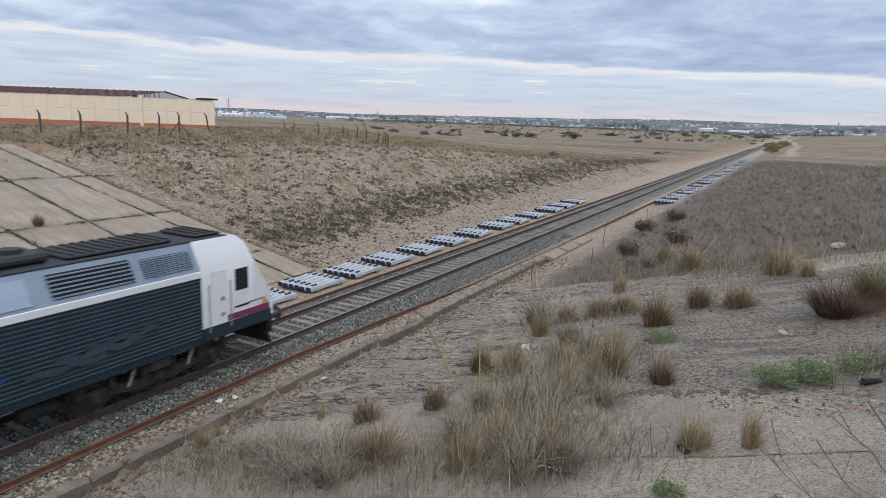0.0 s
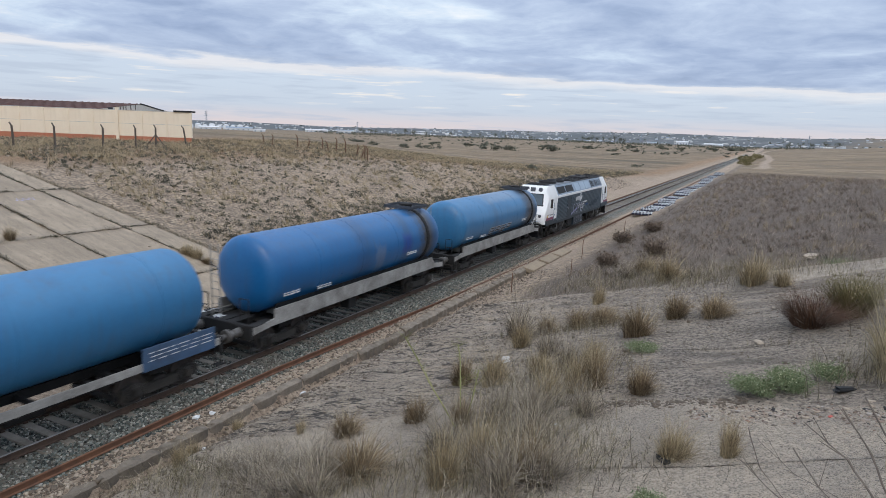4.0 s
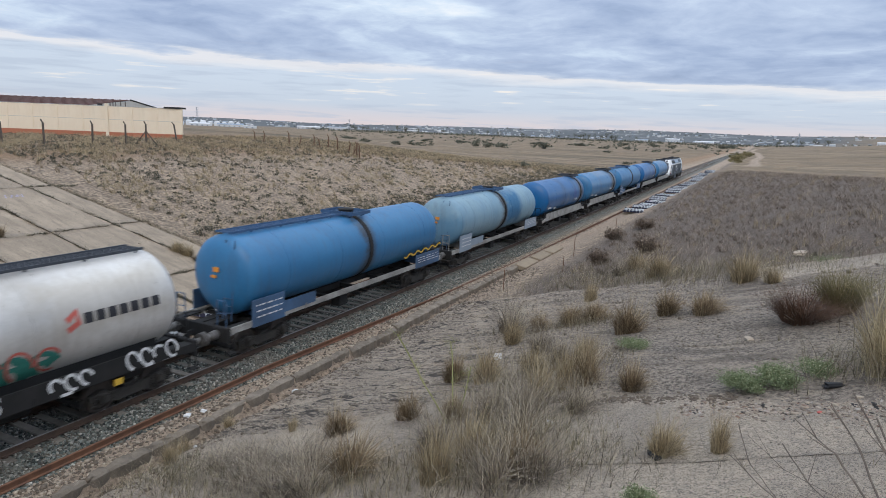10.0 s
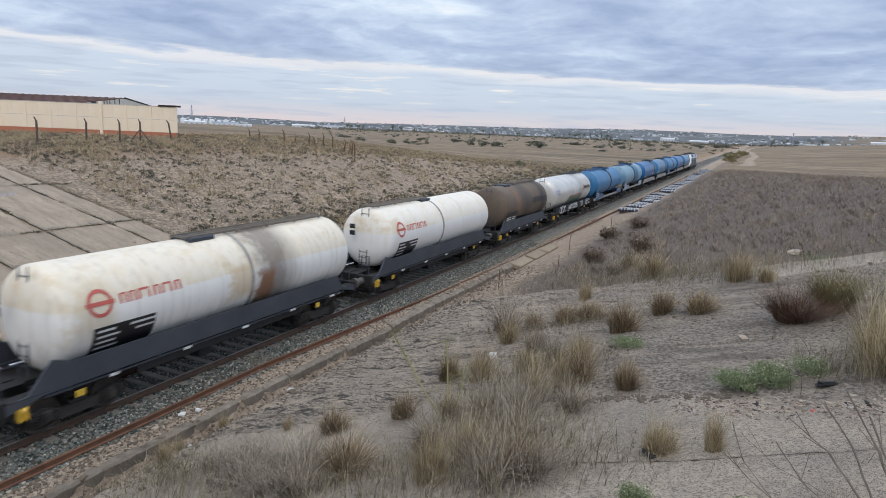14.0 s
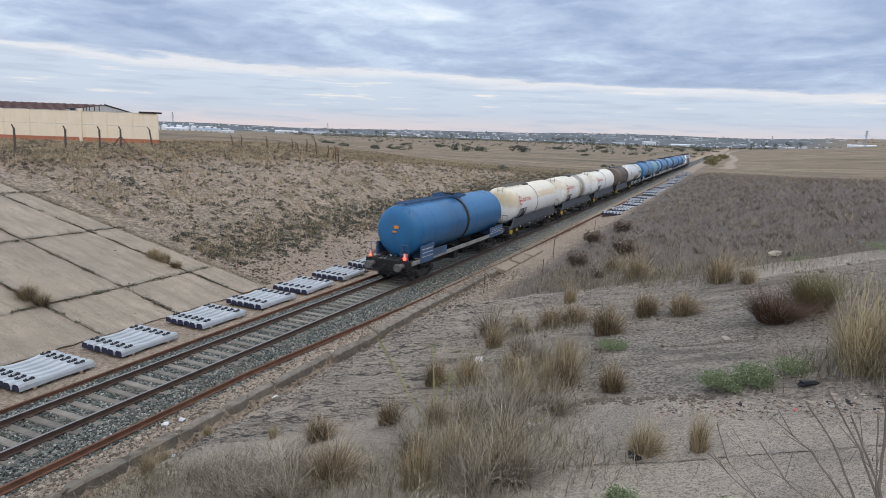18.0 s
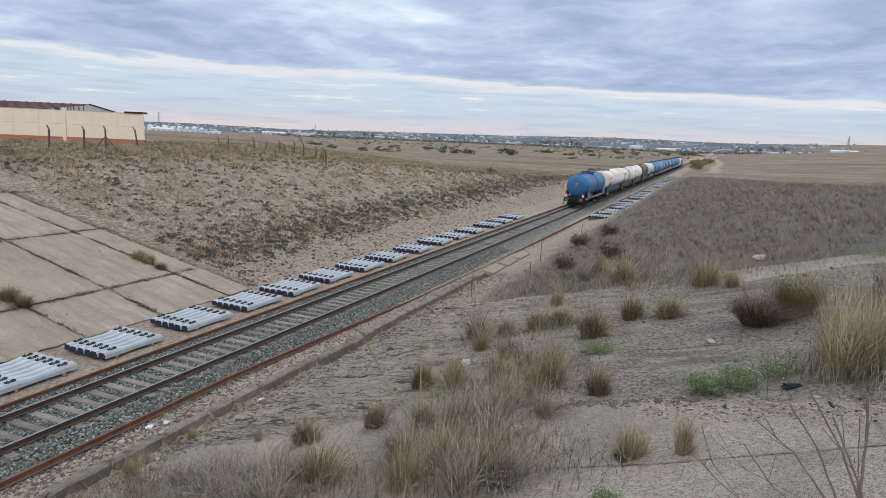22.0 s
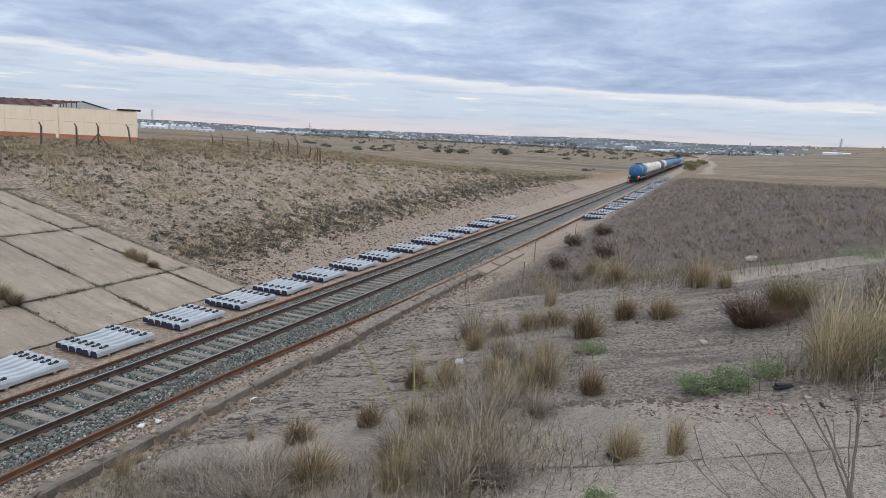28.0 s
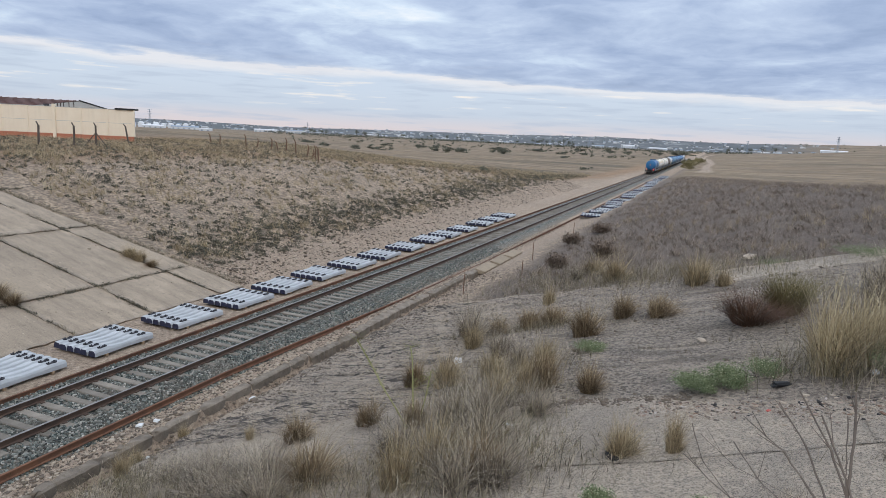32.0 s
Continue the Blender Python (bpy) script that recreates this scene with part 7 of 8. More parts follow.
shrub("dry_bush", 17.9, 18.5, 1.15, 2.5, RED_BUSH, "low red-brown dry bush on the slope", "bush", 1, 800, 0.024)
shrub("dry_bush", 18.8, 19.2, 1.35, 1.6, OLIVE, "olive and straw bush beside the red-brown one", "bush", 2, 3000, 0.022)
shrub("dry_bush", 9.2, 34.8, 1.0, 1.4, BROWN_BUSH, "dark brown dry bush above the gutter", "bush", 3, 1300, 0.06)
shrub("dry_bush", 11.33, 36.9, 1.15, 1.6, BROWN_BUSH, "dark grey-brown dry bush at the scrub's edge", "bush", 4, 1300, 0.06)
shrub("dry_bush", 7.6, 47.0, 0.9, 1.8, BROWN_BUSH, "brown dry bush on the verge", "bush", 5, 1300, 0.07)
shrub("dry_bush", 9.0, 52.0, 0.9, 2.0, BROWN_BUSH, "brown dry bush on the verge", "bush", 6, 1300, 0.07)
for k, (x, y, tall, wide, n) in enumerate(((16.75, 13.6, 0.36, 1.1, 900), (17.3, 13.75, 0.40, 1.1, 900), (18.0, 14.25, 0.32, 1.0, 500), (14.05, 17.3, 0.22, 1.3, 700), (15.46, 8.95, 0.22, 0.55, 400), (16.9, 8.75, 0.2, 0.4, 250), (20.2, 13.9, 0.45, 1.3, 700), (21.9, 26.9, 0.4, 2.5, 500), (19.4, 27.6, 0.35, 2.0, 400))):
    shrub("green_weed", x, y, tall, wide, GREEN, "low green weed with small cream flowers", "weed", 20 + k, n * 7, 0.019, "green weeds among the slabs", 60)
    rs = np.random.RandomState(90 + k)
    c = np.stack([x + rs.normal(0, wide / 3.6, 70), y + rs.normal(0, wide / 3.6, 70), np.zeros(70)], 1)
    c[:, 2] = ground_at(c[:, 0], c[:, 1]) + tall * rs.uniform(0.55, 1.0, 70)
    tagged(part("flowers", bulk("flowers", *leaves(c - np.array([x, y, on_ground(x, y)]), rs.uniform(0.012, 0.024, 70), rs), [FLOWER]), (), bpy.context.scene.objects[("green_weed" if k == 0 else "green_weed.%03d" % k)]), kind="stuff")


def dry_stalk(x, y, stems, label, k):
    """Tall bare dead stems that rise from one root and lean apart; each stem is a row of points above the root."""
    z0 = on_ground(x, y)
    ob = empty("dry_stalks", pose(x, y, z0), label, "dead plant", "dead stalks beside the near slabs")
    r = random.Random(k)
    for rad, stem_points in stems:
        pts = [Vector((r.uniform(-0.08, 0.08), r.uniform(-0.08, 0.08), -0.08))] + [Vector((a - x, b - y, c - z0)) for a, b, c in stem_points]
        rings, twigs = [], []
        for a, b in zip(pts, pts[1:]):
            for i in range(5):
                rings.append(a.lerp(b, i / 5) + Vector((r.uniform(-1, 1), r.uniform(-1, 1), 0)) * 0.006)
        rings.append(pts[-1])
        n, rad = len(rings), rad * 0.95
        d = (pts[-1] - pts[-2]).normalized()
        for q in rings[n * 2 // 3:n - 2:2]:
            if r.random() < 0.75:
                w = (d + Vector((r.uniform(-0.8, 0.8), r.uniform(-0.5, 0.5), r.uniform(-0.1, 0.4)))).normalized()
                twigs.append(Shape().tube(q, q + w * r.uniform(0.08, 0.26), rad * 0.4, 5, rad * 0.2, caps=False))
        s = Shape()
        knob = [rad * (1.25 if i % 4 == 2 else 1.0) * (1.0 - 0.45 * i / n) for i in range(n)]
        s.add([(c.x + w * math.cos(1.0472 * i), c.y + w * math.sin(1.0472 * i), c.z) for c, w in zip(rings, knob) for i in range(6)], [(6 * q + i, 6 * q + (i + 1) % 6, 6 * q + 6 + (i + 1) % 6, 6 * q + 6 + i) for q in range(n - 1) for i in range(6)] + [tuple(range(6 * n - 6, 6 * n))])
        stem = part("stalk", s, BARK, ob)
        for twig in twigs:
            part("twig", twig, BARK, stem)


dry_stalk(17.80, 4.95, (
    (0.013, ((17.56, 5.28, 5.30), (17.24, 5.47, 5.66), (16.94, 5.58, 5.84))), (0.011, ((17.60, 5.25, 5.30), (17.39, 5.48, 5.74), (17.18, 5.61, 6.01))),
    (0.012, ((17.70, 5.26, 5.40), (17.56, 5.45, 5.75), (17.32, 5.63, 6.12))), (0.012, ((17.74, 5.25, 5.40), (17.64, 5.39, 5.65), (17.48, 5.56, 5.98))),
    (0.014, ((17.68, 5.28, 5.42), (17.70, 5.50, 5.95), (17.69, 5.59, 6.20))), (0.007, ((17.67, 5.30, 5.50), (17.66, 5.39, 5.66), (17.65, 5.54, 6.02))),
    (0.008, ((18.05, 5.3, 5.30), (17.98, 5.4, 5.62))), (0.007, ((17.98, 5.25, 5.35), (18.12, 5.4, 5.55)))), "tall bare grey-brown dead stems leaning apart from one root", 1)
dry_stalk(17.35, 5.0, (
    (0.010, ((17.30, 5.28, 5.28), (17.08, 5.38, 5.42), (16.88, 5.50, 5.64))), (0.010, ((17.02, 5.25, 5.18), (16.77, 5.35, 5.30), (16.51, 5.44, 5.47))),
    (0.006, ((16.90, 5.30, 5.24), (16.67, 5.42, 5.44), (16.55, 5.55, 5.71))), (0.006, ((17.36, 5.30, 5.36), (16.91, 5.42, 5.46), (16.63, 5.51, 5.64)))), "thin bare dead stems, low and spreading", 2)


def green_stem():
    x, y = 10.87, 12.15
    z0 = on_ground(x, y)
    ob = empty("wild_fennel", pose(x, y, z0), "thin yellow-green wild fennel stems leaning over dry grass", "weed")
    rs = np.random.RandomState(5)
    for pts in (((10.87, 12.15, z0 - 0.05), (10.52, 12.17, 1.95), (10.18, 12.20, 2.34), (9.83, 12.22, 2.85), (9.45, 12.23, 3.35)), ((10.95, 12.2, z0 - 0.05), (10.86, 12.35, 2.1), (10.65, 12.69, 2.94), (10.55, 12.76, 3.24)), ((11.0, 12.3, z0 - 0.05), (11.1, 12.5, 2.2), (11.12, 12.7, 2.75))):
        q = [Vector((a - x, b - y, c - z0)) for a, b, c in pts]
        s = Shape()
        for a, b in zip(q, q[1:]):
            s.tube(a, b, 0.017, 6, 0.014, caps=False)
        stem = part("stem", s, FENNEL, ob)
        spray = Shape()
        for k in range(26):
            f = rs.uniform(0.35, 1.0)
            i = min(int(f * (len(q) - 1)), len(q) - 2)
            a = q[i].lerp(q[i + 1], f * (len(q) - 1) - i)
            b = a + Vector(tuple(rs.normal(0, 1, 3) * np.array([0.13, 0.13, 0.08]) + np.array([0, 0, 0.10])))
            spray.tube(a, b, 0.004, 4, 0.003, caps=False)
        part("side_shoots", spray, FENNEL, stem)
        c = np.array(q[-1]) + rs.normal(0, 1, (90, 3)) * np.array([0.10, 0.10, 0.10])
        part("flower_head", bulk("flower_head", *leaves(c, rs.uniform(0.008, 0.02, 90), rs), [FENNEL]), (), stem)


green_stem()


def field_of(name, xs, ys, tall, mat, width, lean, seed, label, per=1):
    rs = np.random.RandomState(seed)
    n = len(xs)
    xs, ys, tall = np.repeat(xs, per), np.repeat(ys, per), np.repeat(tall, per)
    xs = xs + rs.normal(0, 0.10, n * per) * tall * 1.6
    ys = ys + rs.normal(0, 0.10, n * per) * tall * 1.6
    base = np.stack([xs, ys, height(xs, ys) - 0.03], 1)
    v, f = blades(base, tall * rs.uniform(0.5, 1.15, n * per), rs.rand(n * per) * 6.283, np.abs(rs.normal(lean, 0.25, n * per)), width * rs.uniform(0.6, 1.4, n * per), 0.6, 2, 0.16)
    ob = new(name, bulk(name, v, f, [mat]))
    tagged(ob, label, "vegetation", kind="stuff")


def scatter(n, x0, x1, y0, y1, seed, keep, power=1.0):
    rs = np.random.RandomState(seed)
    x = rs.uniform(x0, x1, n)
    y = y0 + (y1 - y0) * rs.rand(n) ** power
    k = keep(x, y, rs.rand(n))
    return x[k], y[k]


def low_growth(name, x, y, size, mat, seed, label, per=34):
    """Low rounded clumps of small leaves."""
    rs = np.random.RandomState(seed)
    n = len(x)
    size = rs.gamma(2.2, size / 2, n) + 0.1
    c = np.stack([np.repeat(x, per), np.repeat(y, per), np.repeat(height(x, y), per)], 1)
    o = rs.normal(size=(n * per, 3))
    o /= np.linalg.norm(o, axis=1)[:, None]
    o *= np.repeat(size, per)[:, None] * rs.uniform(0.4, 1.0, (n * per, 1)) * np.array([1.5, 1.5, 1.5])
    o[:, 2] = np.abs(o[:, 2])
    tagged(new(name, bulk(name, *leaves(c + o, rs.uniform(0.03, 0.085, n * per), rs), [mat])), label, "vegetation", kind="stuff")


def make_fields():
    # right bank: dense grey dry weeds beyond the paving
    def right(x, y, r):
        off = x - RIGHT_TOE
        wob = waves(x, y, 7, 31)
        edge = step(27, 31, y + 2.0 * wob - 0.15 * np.clip(x - 16, 0, 20)) * step(2.2, 5.5, off + 1.4 * wob - 0.012 * np.minimum(y - 40, 60))
        return (r < edge * (0.75 + 0.35 * wob)) & (x < 12 + 0.55 * y + 20) & (y + 0.3 * x < 172)
    x, y = scatter(40000, 5, 95, 26, 172, 1, right, 1.35)
    tall = 0.46 + 0.22 * waves(x, y, 9, 33)
    field_of("weed_field", x, y, tall, SCRUB_WEED, 0.014, 0.9, 2, "dense grey-brown dry weeds covering the bank", 16)
    low_growth("dark_weeds", *scatter(2600, 5, 90, 26, 165, 13, lambda x, y, r: right(x, y, r) & (waves(x, y, 6, 37) + 0.6 * waves(x, y, 2.3, 38) > 0.18), 1.3), 0.17, BROWN_BUSH, 15, "dark brown bushy clumps among the grey weeds")
    x, y = scatter(3200, 5, 80, 26, 150, 3, lambda x, y, r: right(x, y, r) & (waves(x, y, 12, 35) > 0.02), 1.3)
    field_of("straw_patches", x, y, np.full(len(x), 0.62), TAN_TUFT, 0.015, 0.5, 4, "straw-coloured grass among the grey weeds", 16)

    # left bank: low scrub in bands, straw bunches, stones between
    def left_dark(x, y, r):
        off = LEFT_TOE - x
        wob = waves(x, y, 8, 41)
        low = np.exp(-(((off - 5.2 - 0.03 * (y - 35) + 1.0 * wob) / 2.0) ** 2)) * step(24, 30, y)
        return (y > 26.6 + 0.12 * waves(x, y, 3, 42)) & (r < 0.075 + 0.60 * low + 0.10 * (waves(x, y, 6, 43) > 0.12)) & (off > 2.4 + 0.02 * (y - 30)) & (y < 160)
    x, y = scatter(90000, -75, -7, 24, 160, 5, left_dark, 1.25)
    rs = np.random.RandomState(6)
    n, per = len(x), 40
    size = rs.gamma(2.4, 0.085, n) + 0.08
    c = np.stack([np.repeat(x, per), np.repeat(y, per), np.repeat(height(x, y), per)], 1)
    o = rs.normal(size=(n * per, 3))
    o /= np.linalg.norm(o, axis=1)[:, None]
    o *= np.repeat(size, per)[:, None] * rs.uniform(0.5, 1.0, (n * per, 1))
    o[:, 2] = np.abs(o[:, 2]) * 0.8
    ob = new("scrub", bulk("scrub", *leaves(c + o, rs.uniform(0.03, 0.075, n * per), rs), [HEATH]))
    tagged(ob, "low dark grey-green scrub dotted over the far bank", "vegetation", kind="stuff")

    def left_straw(x, y, r):
        off = LEFT_TOE - x
        return (y > 26.4) & (r < 0.09 + 0.30 * (waves(x, y, 10, 51) > 0.1)) & (off > 3.2 + 0.02 * (y - 30)) & (y < 175)
    x, y = scatter(60000, -75, -8, 24, 175, 7, left_straw, 1.25)
    field_of("straw_tufts", x, y, 0.36 + 0.3 * np.random.RandomState(8).rand(len(x)), TAN_TUFT, 0.026, 0.6, 9, "small straw-coloured grass tufts on the far bank", 12)

    def crest(x, y, r):
        off = LEFT_TOE - x
        top = (np.interp(y - 1.1 * np.clip(-x - 27, 0, 170), *zip(*CREST_L)) - BED) / BANK
        return (np.abs(off - top - 6) < 9) & (r < 0.8) & (x > -110)
    x, y = scatter(9000, -110, -12, 8, 110, 10, crest)
    field_of("crest_grass", x, y, np.full(len(x), 0.42), CREST_STRAW, 0.03, 0.4, 11, "tall brown dry grass along the bank's crest", 10)


def near_grass():
    """Thin dry grass between the tufts and in the joints of the paving."""
    rs = np.random.RandomState(40)
    lots = []
    for cx, cy, sx, sy, n, tall in ((12.4, 10.6, 1.0, 1.3, 1300, 0.7), (12.2, 14.6, 0.9, 1.4, 800, 0.65), (8.2, 9.1, 1.9, 0.7, 1900, 0.42), (13.4, 10.2, 1.0, 0.6, 900, 0.35), (19.8, 14.3, 0.9, 0.6, 900, 0.9), (21.0, 17.5, 1.0, 2.2, 800, 0.9), (5.3, 9.4, 0.8, 0.6, 500, 0.4), (11.5, 20.4, 1.6, 0.5, 700, 0.4), (13.8, 28.6, 2.6, 1.0, 1500, 0.6), (16.0, 26.6, 2.2, 0.8, 900, 0.5), (9.6, 31.5, 1.8, 2.0, 900, 0.5)):
        n = int(n * 0.85)
        x, y = rs.normal(cx, sx, n), rs.normal(cy, sy, n)
        lots.append((x, y, np.full(n, tall)))
    for y0 in (4.0, 10.15, 17.0, 23.4, 27.0):
        n = 260
        x = 4.3 + 20.5 * rs.rand(n)
        k = waves(x, x * 0 + y0, 3.0, int(y0)) > 0.05
        lots.append((x[k], y0 + rs.normal(0, 0.05, n)[k], np.full(k.sum(), 0.22)))
    for x0 in (8.2, 13.6, 19.2):
        n = 200
        y = -2 + 28 * rs.rand(n)
        k = waves(y * 0 + x0, y, 3.0, int(x0)) > 0.05
        lots.append((x0 + rs.normal(0, 0.05, n)[k], y[k], np.full(k.sum(), 0.2)))
    for q in range(4, 8):
        n = 1300
        x = -27 + 21.3 * rs.rand(n)
        k = waves(x, x * 0 + q, 3.5, q + 3) > 0.0
        lots.append((x[k], (far_joint(q, x) + rs.normal(0, 0.07, n))[k], rs.uniform(0.06, 0.22, k.sum())))
    for x0 in FAR_RISE[1:4]:
        n = 1300
        y = 3 + 22.5 * rs.rand(n)
        k = waves(y * 0 + x0, y, 3.5, int(-x0) + 2) > -0.12
        lots.append((x0 + rs.normal(0, 0.09, n)[k], y[k], rs.uniform(0.06, 0.22, k.sum())))
    n = 2600
    x = -27 + 21 * rs.rand(n)
    lots.append((x, far_joint(8, x) + 0.05 + np.abs(rs.normal(0, 0.25, n)), rs.uniform(0.08, 0.28, n)))
    x, y, tall = (np.concatenate([q[k] for q in lots]) for k in range(3))
    z = ground_at(x, y)
    n = len(x)
    for name, pick, mat in (("thin_grass", rs.rand(n) < 0.5, PALE_STEM), ("thin_straw", None, MIXED_GRASS)):
        k = pick if pick is not None else ~keep
        keep = k
        per = 2
        bx, by, bz, bt = (np.repeat(q[k], per) for q in (x, y, z, tall))
        m = len(bx)
        v, f = blades(np.stack([bx + rs.normal(0, 0.02, m), by + rs.normal(0, 0.02, m), bz - 0.02], 1), bt * rs.uniform(0.4, 1.2, m), rs.rand(m) * 6.283, np.abs(rs.normal(0.55, 0.4, m)), 0.008 + 0.008 * rs.rand(m), 0.6, 4, 0.28)
        tagged(new(name, bulk(name, v, f, [mat])), "thin dry grass between slabs and tufts", "vegetation", kind="stuff")


def joint_weeds():
    """Dark low weeds crowding the joints of the far slabs."""
    rs = np.random.RandomState(60)
    px, py = [], []
    for q in range(3, 9):
        x = -27 + 21.2 * rs.rand(520)
        k = waves(x, x * 0 + 4 * q, 2.6, q + 13) > 0.0
        px.append(x[k])
        py.append((far_joint(q, x) + rs.normal(0, 0.05, 520))[k])
    for x0 in FAR_RISE[1:4]:
        y = 3 + 22.5 * rs.rand(620)
        k = waves(y * 0 + x0, y, 2.6, int(-x0) + 12) > 0.0
        px.append(x0 + rs.normal(0, 0.06, 620)[k])
        py.append(y[k])
    x, y = np.concatenate(px), np.concatenate(py)
    n, per = len(x), 26
    size = rs.gamma(2.0, 0.03, n) + 0.03
    o = rs.normal(size=(n * per, 3))
    o /= np.linalg.norm(o, axis=1)[:, None]
    o *= np.repeat(size, per)[:, None] * rs.uniform(0.3, 1.1, (n * per, 1))
    o[:, 2] = np.abs(o[:, 2])
    c = np.repeat(np.stack([x, y, ground_at(x, y) - 0.03], 1), per, 0) + o
    tagged(new("joint_weeds", bulk("joint_weeds", *leaves(c, rs.uniform(0.015, 0.035, n * per), rs), [HEATH])), "dark low weeds and dead growth along the slab joints", "vegetation", kind="stuff")


make_fields()
near_grass()
joint_weeds()


# ---- stones and litter ----
STONE = material("pale stone", (0.50, 0.42, 0.33), (0.30, 0.245, 0.185), 3, rough=0.9, bump=0.3)
CRUMB = material("dry soil crumbs", (0.20, 0.155, 0.115), (0.075, 0.06, 0.047), 5, rough=0.95, bump=0.3)
CHAR = material("charred scrap", (0.045, 0.04, 0.038), (0.02, 0.018, 0.018), 9, rough=0.85, bump=0.3)
RUBBLE = island_material("rubble", (0.30, 0.21, 0.15), (0.10, 0.075, 0.06), (0.42, 0.33, 0.25), (0.055, 0.045, 0.04), (0.26, 0.15, 0.10), (0.50, 0.45, 0.40))


def stones(name, xs, ys, size, mat, seed, label, flat=(1, 1, 0.6)):
    rs = np.random.RandomState(seed)
    n = len(xs)
    cube = np.array([(a, b, c) for a in (-1, 1) for b in (-1, 1) for c in (-1, 1)], float)
    q = np.array([(0, 1, 3, 2), (4, 6, 7, 5), (0, 4, 5, 1), (2, 3, 7, 6), (0, 2, 6, 4), (1, 5, 7, 3)])
    v = cube[None] * (size * 0.5)[:, None, None] * rs.uniform(0.45, 1.1, (n, 8, 3)) * np.array(flat)
    a = rs.rand(n) * 6.283
    ca, sa = np.cos(a)[:, None], np.sin(a)[:, None]
    vx, vy = v[:, :, 0] * ca - v[:, :, 1] * sa, v[:, :, 0] * sa + v[:, :, 1] * ca
    gz = ground_at(xs, ys)
    v = np.stack([vx + xs[:, None], vy + ys[:, None], v[:, :, 2] + (gz + 0.1 * size)[:, None]], -1)
    f = (np.arange(n) * 8)[:, None, None] + q[None]
    ob = new(name, bulk(name, v.reshape(-1, 3), f.reshape(-1, 4), [mat]))
    tagged(ob, label, "stones", kind="stuff")


def make_stones():
    rs = np.random.RandomState(1)
    x, y = scatter(32000, -70, -6.5, 26.6, 120, 2, lambda x, y, r: r < 0.5 + 0.4 * waves(x, y, 4, 61), 1.2)
    stones("bank_stones", x, y, rs.gamma(2.0, 0.028, len(x)) + 0.03, STONE, 3, "pale stones strewn over the far bank")
    n = 2600
    x = rs.uniform(15.6, 20.9, n)
    y = 12.72 - 0.16 * (x - 16) + rs.normal(0, 0.26, n) + 0.3 * waves(x, x * 0, 1.6, 3)
    stones("rubble", x, y, rs.gamma(2.0, 0.013, n) + 0.011, RUBBLE, 4, "broken brick and wood rubble spilt on the slabs", (1.5, 0.6, 0.28))
    n = 560
    x = rs.uniform(16.0, 20.8, n)
    y = 12.75 - 0.15 * (x - 16) + rs.normal(0, 0.30, n)
    stones("pale_rubble", x, y, rs.gamma(2.0, 0.014, n) + 0.016, STONE, 5, "pale chips of rubble and litter", (1.5, 0.7, 0.35))
    n = 170
    x = rs.uniform(15.8, 20.8, n)
    y = 12.75 - 0.15 * (x - 16) + rs.normal(0, 0.26, n)
    stones("dark_rubble", x, y, rs.gamma(2.0, 0.013, n) + 0.014, CHAR, 15, "charred dark bits among the rubble", (1.4, 0.7, 0.4))
    n = 900
    x = 12.6 + 4.0 * rs.rand(n)
    y = 13.25 - 0.1 * np.clip(x - 15, 0, 3) + rs.normal(0, 0.12, n) + 0.3 * waves(x, x * 0, 2.0, 8)
    stones("soil_edge", x, y, rs.gamma(2.0, 0.016, n) + 0.012, CRUMB, 16, "dark crumbs along the soil's edge on the slab")
    n = 5200
    x, y = rs.uniform(2.2, 3.4, n), 6 + 60 * rs.rand(n) ** 1.4
    stones("verge_grit", x, y, rs.gamma(2.0, 0.016, n) + 0.016, CRUMB, 66, "dark grit between the loose rail and the kerb")
    n = 3400
    x, y = rs.uniform(2.2, 3.4, n), 6 + 60 * rs.rand(n) ** 1.4
    stones("verge_stones", x, y, rs.gamma(2.0, 0.017, n) + 0.018, STONE, 6, "small pale stones along the ballast edge")
    n = 15000
    x, y = rs.uniform(4.3, 24, n), 6 + 21 * rs.rand(n)
    k = rs.rand(n) < 0.35 + 0.6 * (waves(x, y, 2.2, 71) > 0.0)
    stones("slab_grit", x[k], y[k], (rs.gamma(1.8, 0.006, k.sum()) + 0.008) * (0.35 + 0.07 * y[k]), STONE, 7, "scattered grit and stones on the slabs")
    n = 12000
    x, y = rs.uniform(4.3, 24, n), 6 + 21 * rs.rand(n)
    k = (rs.rand(n) < 0.2 + 0.8 * (waves(x, y, 1.9, 72) > 0.05)) & (rs.rand(n) < 0.06 + soil_cover(x, y))
    stones("soil_crumbs", x[k], y[k], (rs.gamma(1.8, 0.009, k.sum()) + 0.009) * (0.3 + 0.07 * y[k]), CRUMB, 9, "dark crumbs of dry soil washed over the slabs")
    n = 4200
    x, y = 3.75 + 1.6 * np.abs(rs.normal(0, 0.6, n)) - 0.35, 4 + 34 * rs.rand(n) ** 1.2
    stones("gutter_soil", x, y, rs.gamma(1.8, 0.02, n) + 0.015, CRUMB, 12, "dry soil crumbs along the gutter kerb")
    n = 5200
    x, y = rs.uniform(-10.5, -5.9, n), 26.8 + 100 * rs.rand(n) ** 1.5
    stones("strip_stones", x, y, rs.gamma(1.8, 0.03, n) + 0.02, CRUMB, 18, "clods and stones on the sandy strip")
    n = 260
    x, y = rs.uniform(-26, -6, n), 8 + 18 * rs.rand(n)
    stones("slab_chips", x, y, rs.gamma(2.0, 0.025, n) + 0.015, STONE, 8, "scattered chips on the far slabs")


make_stones()


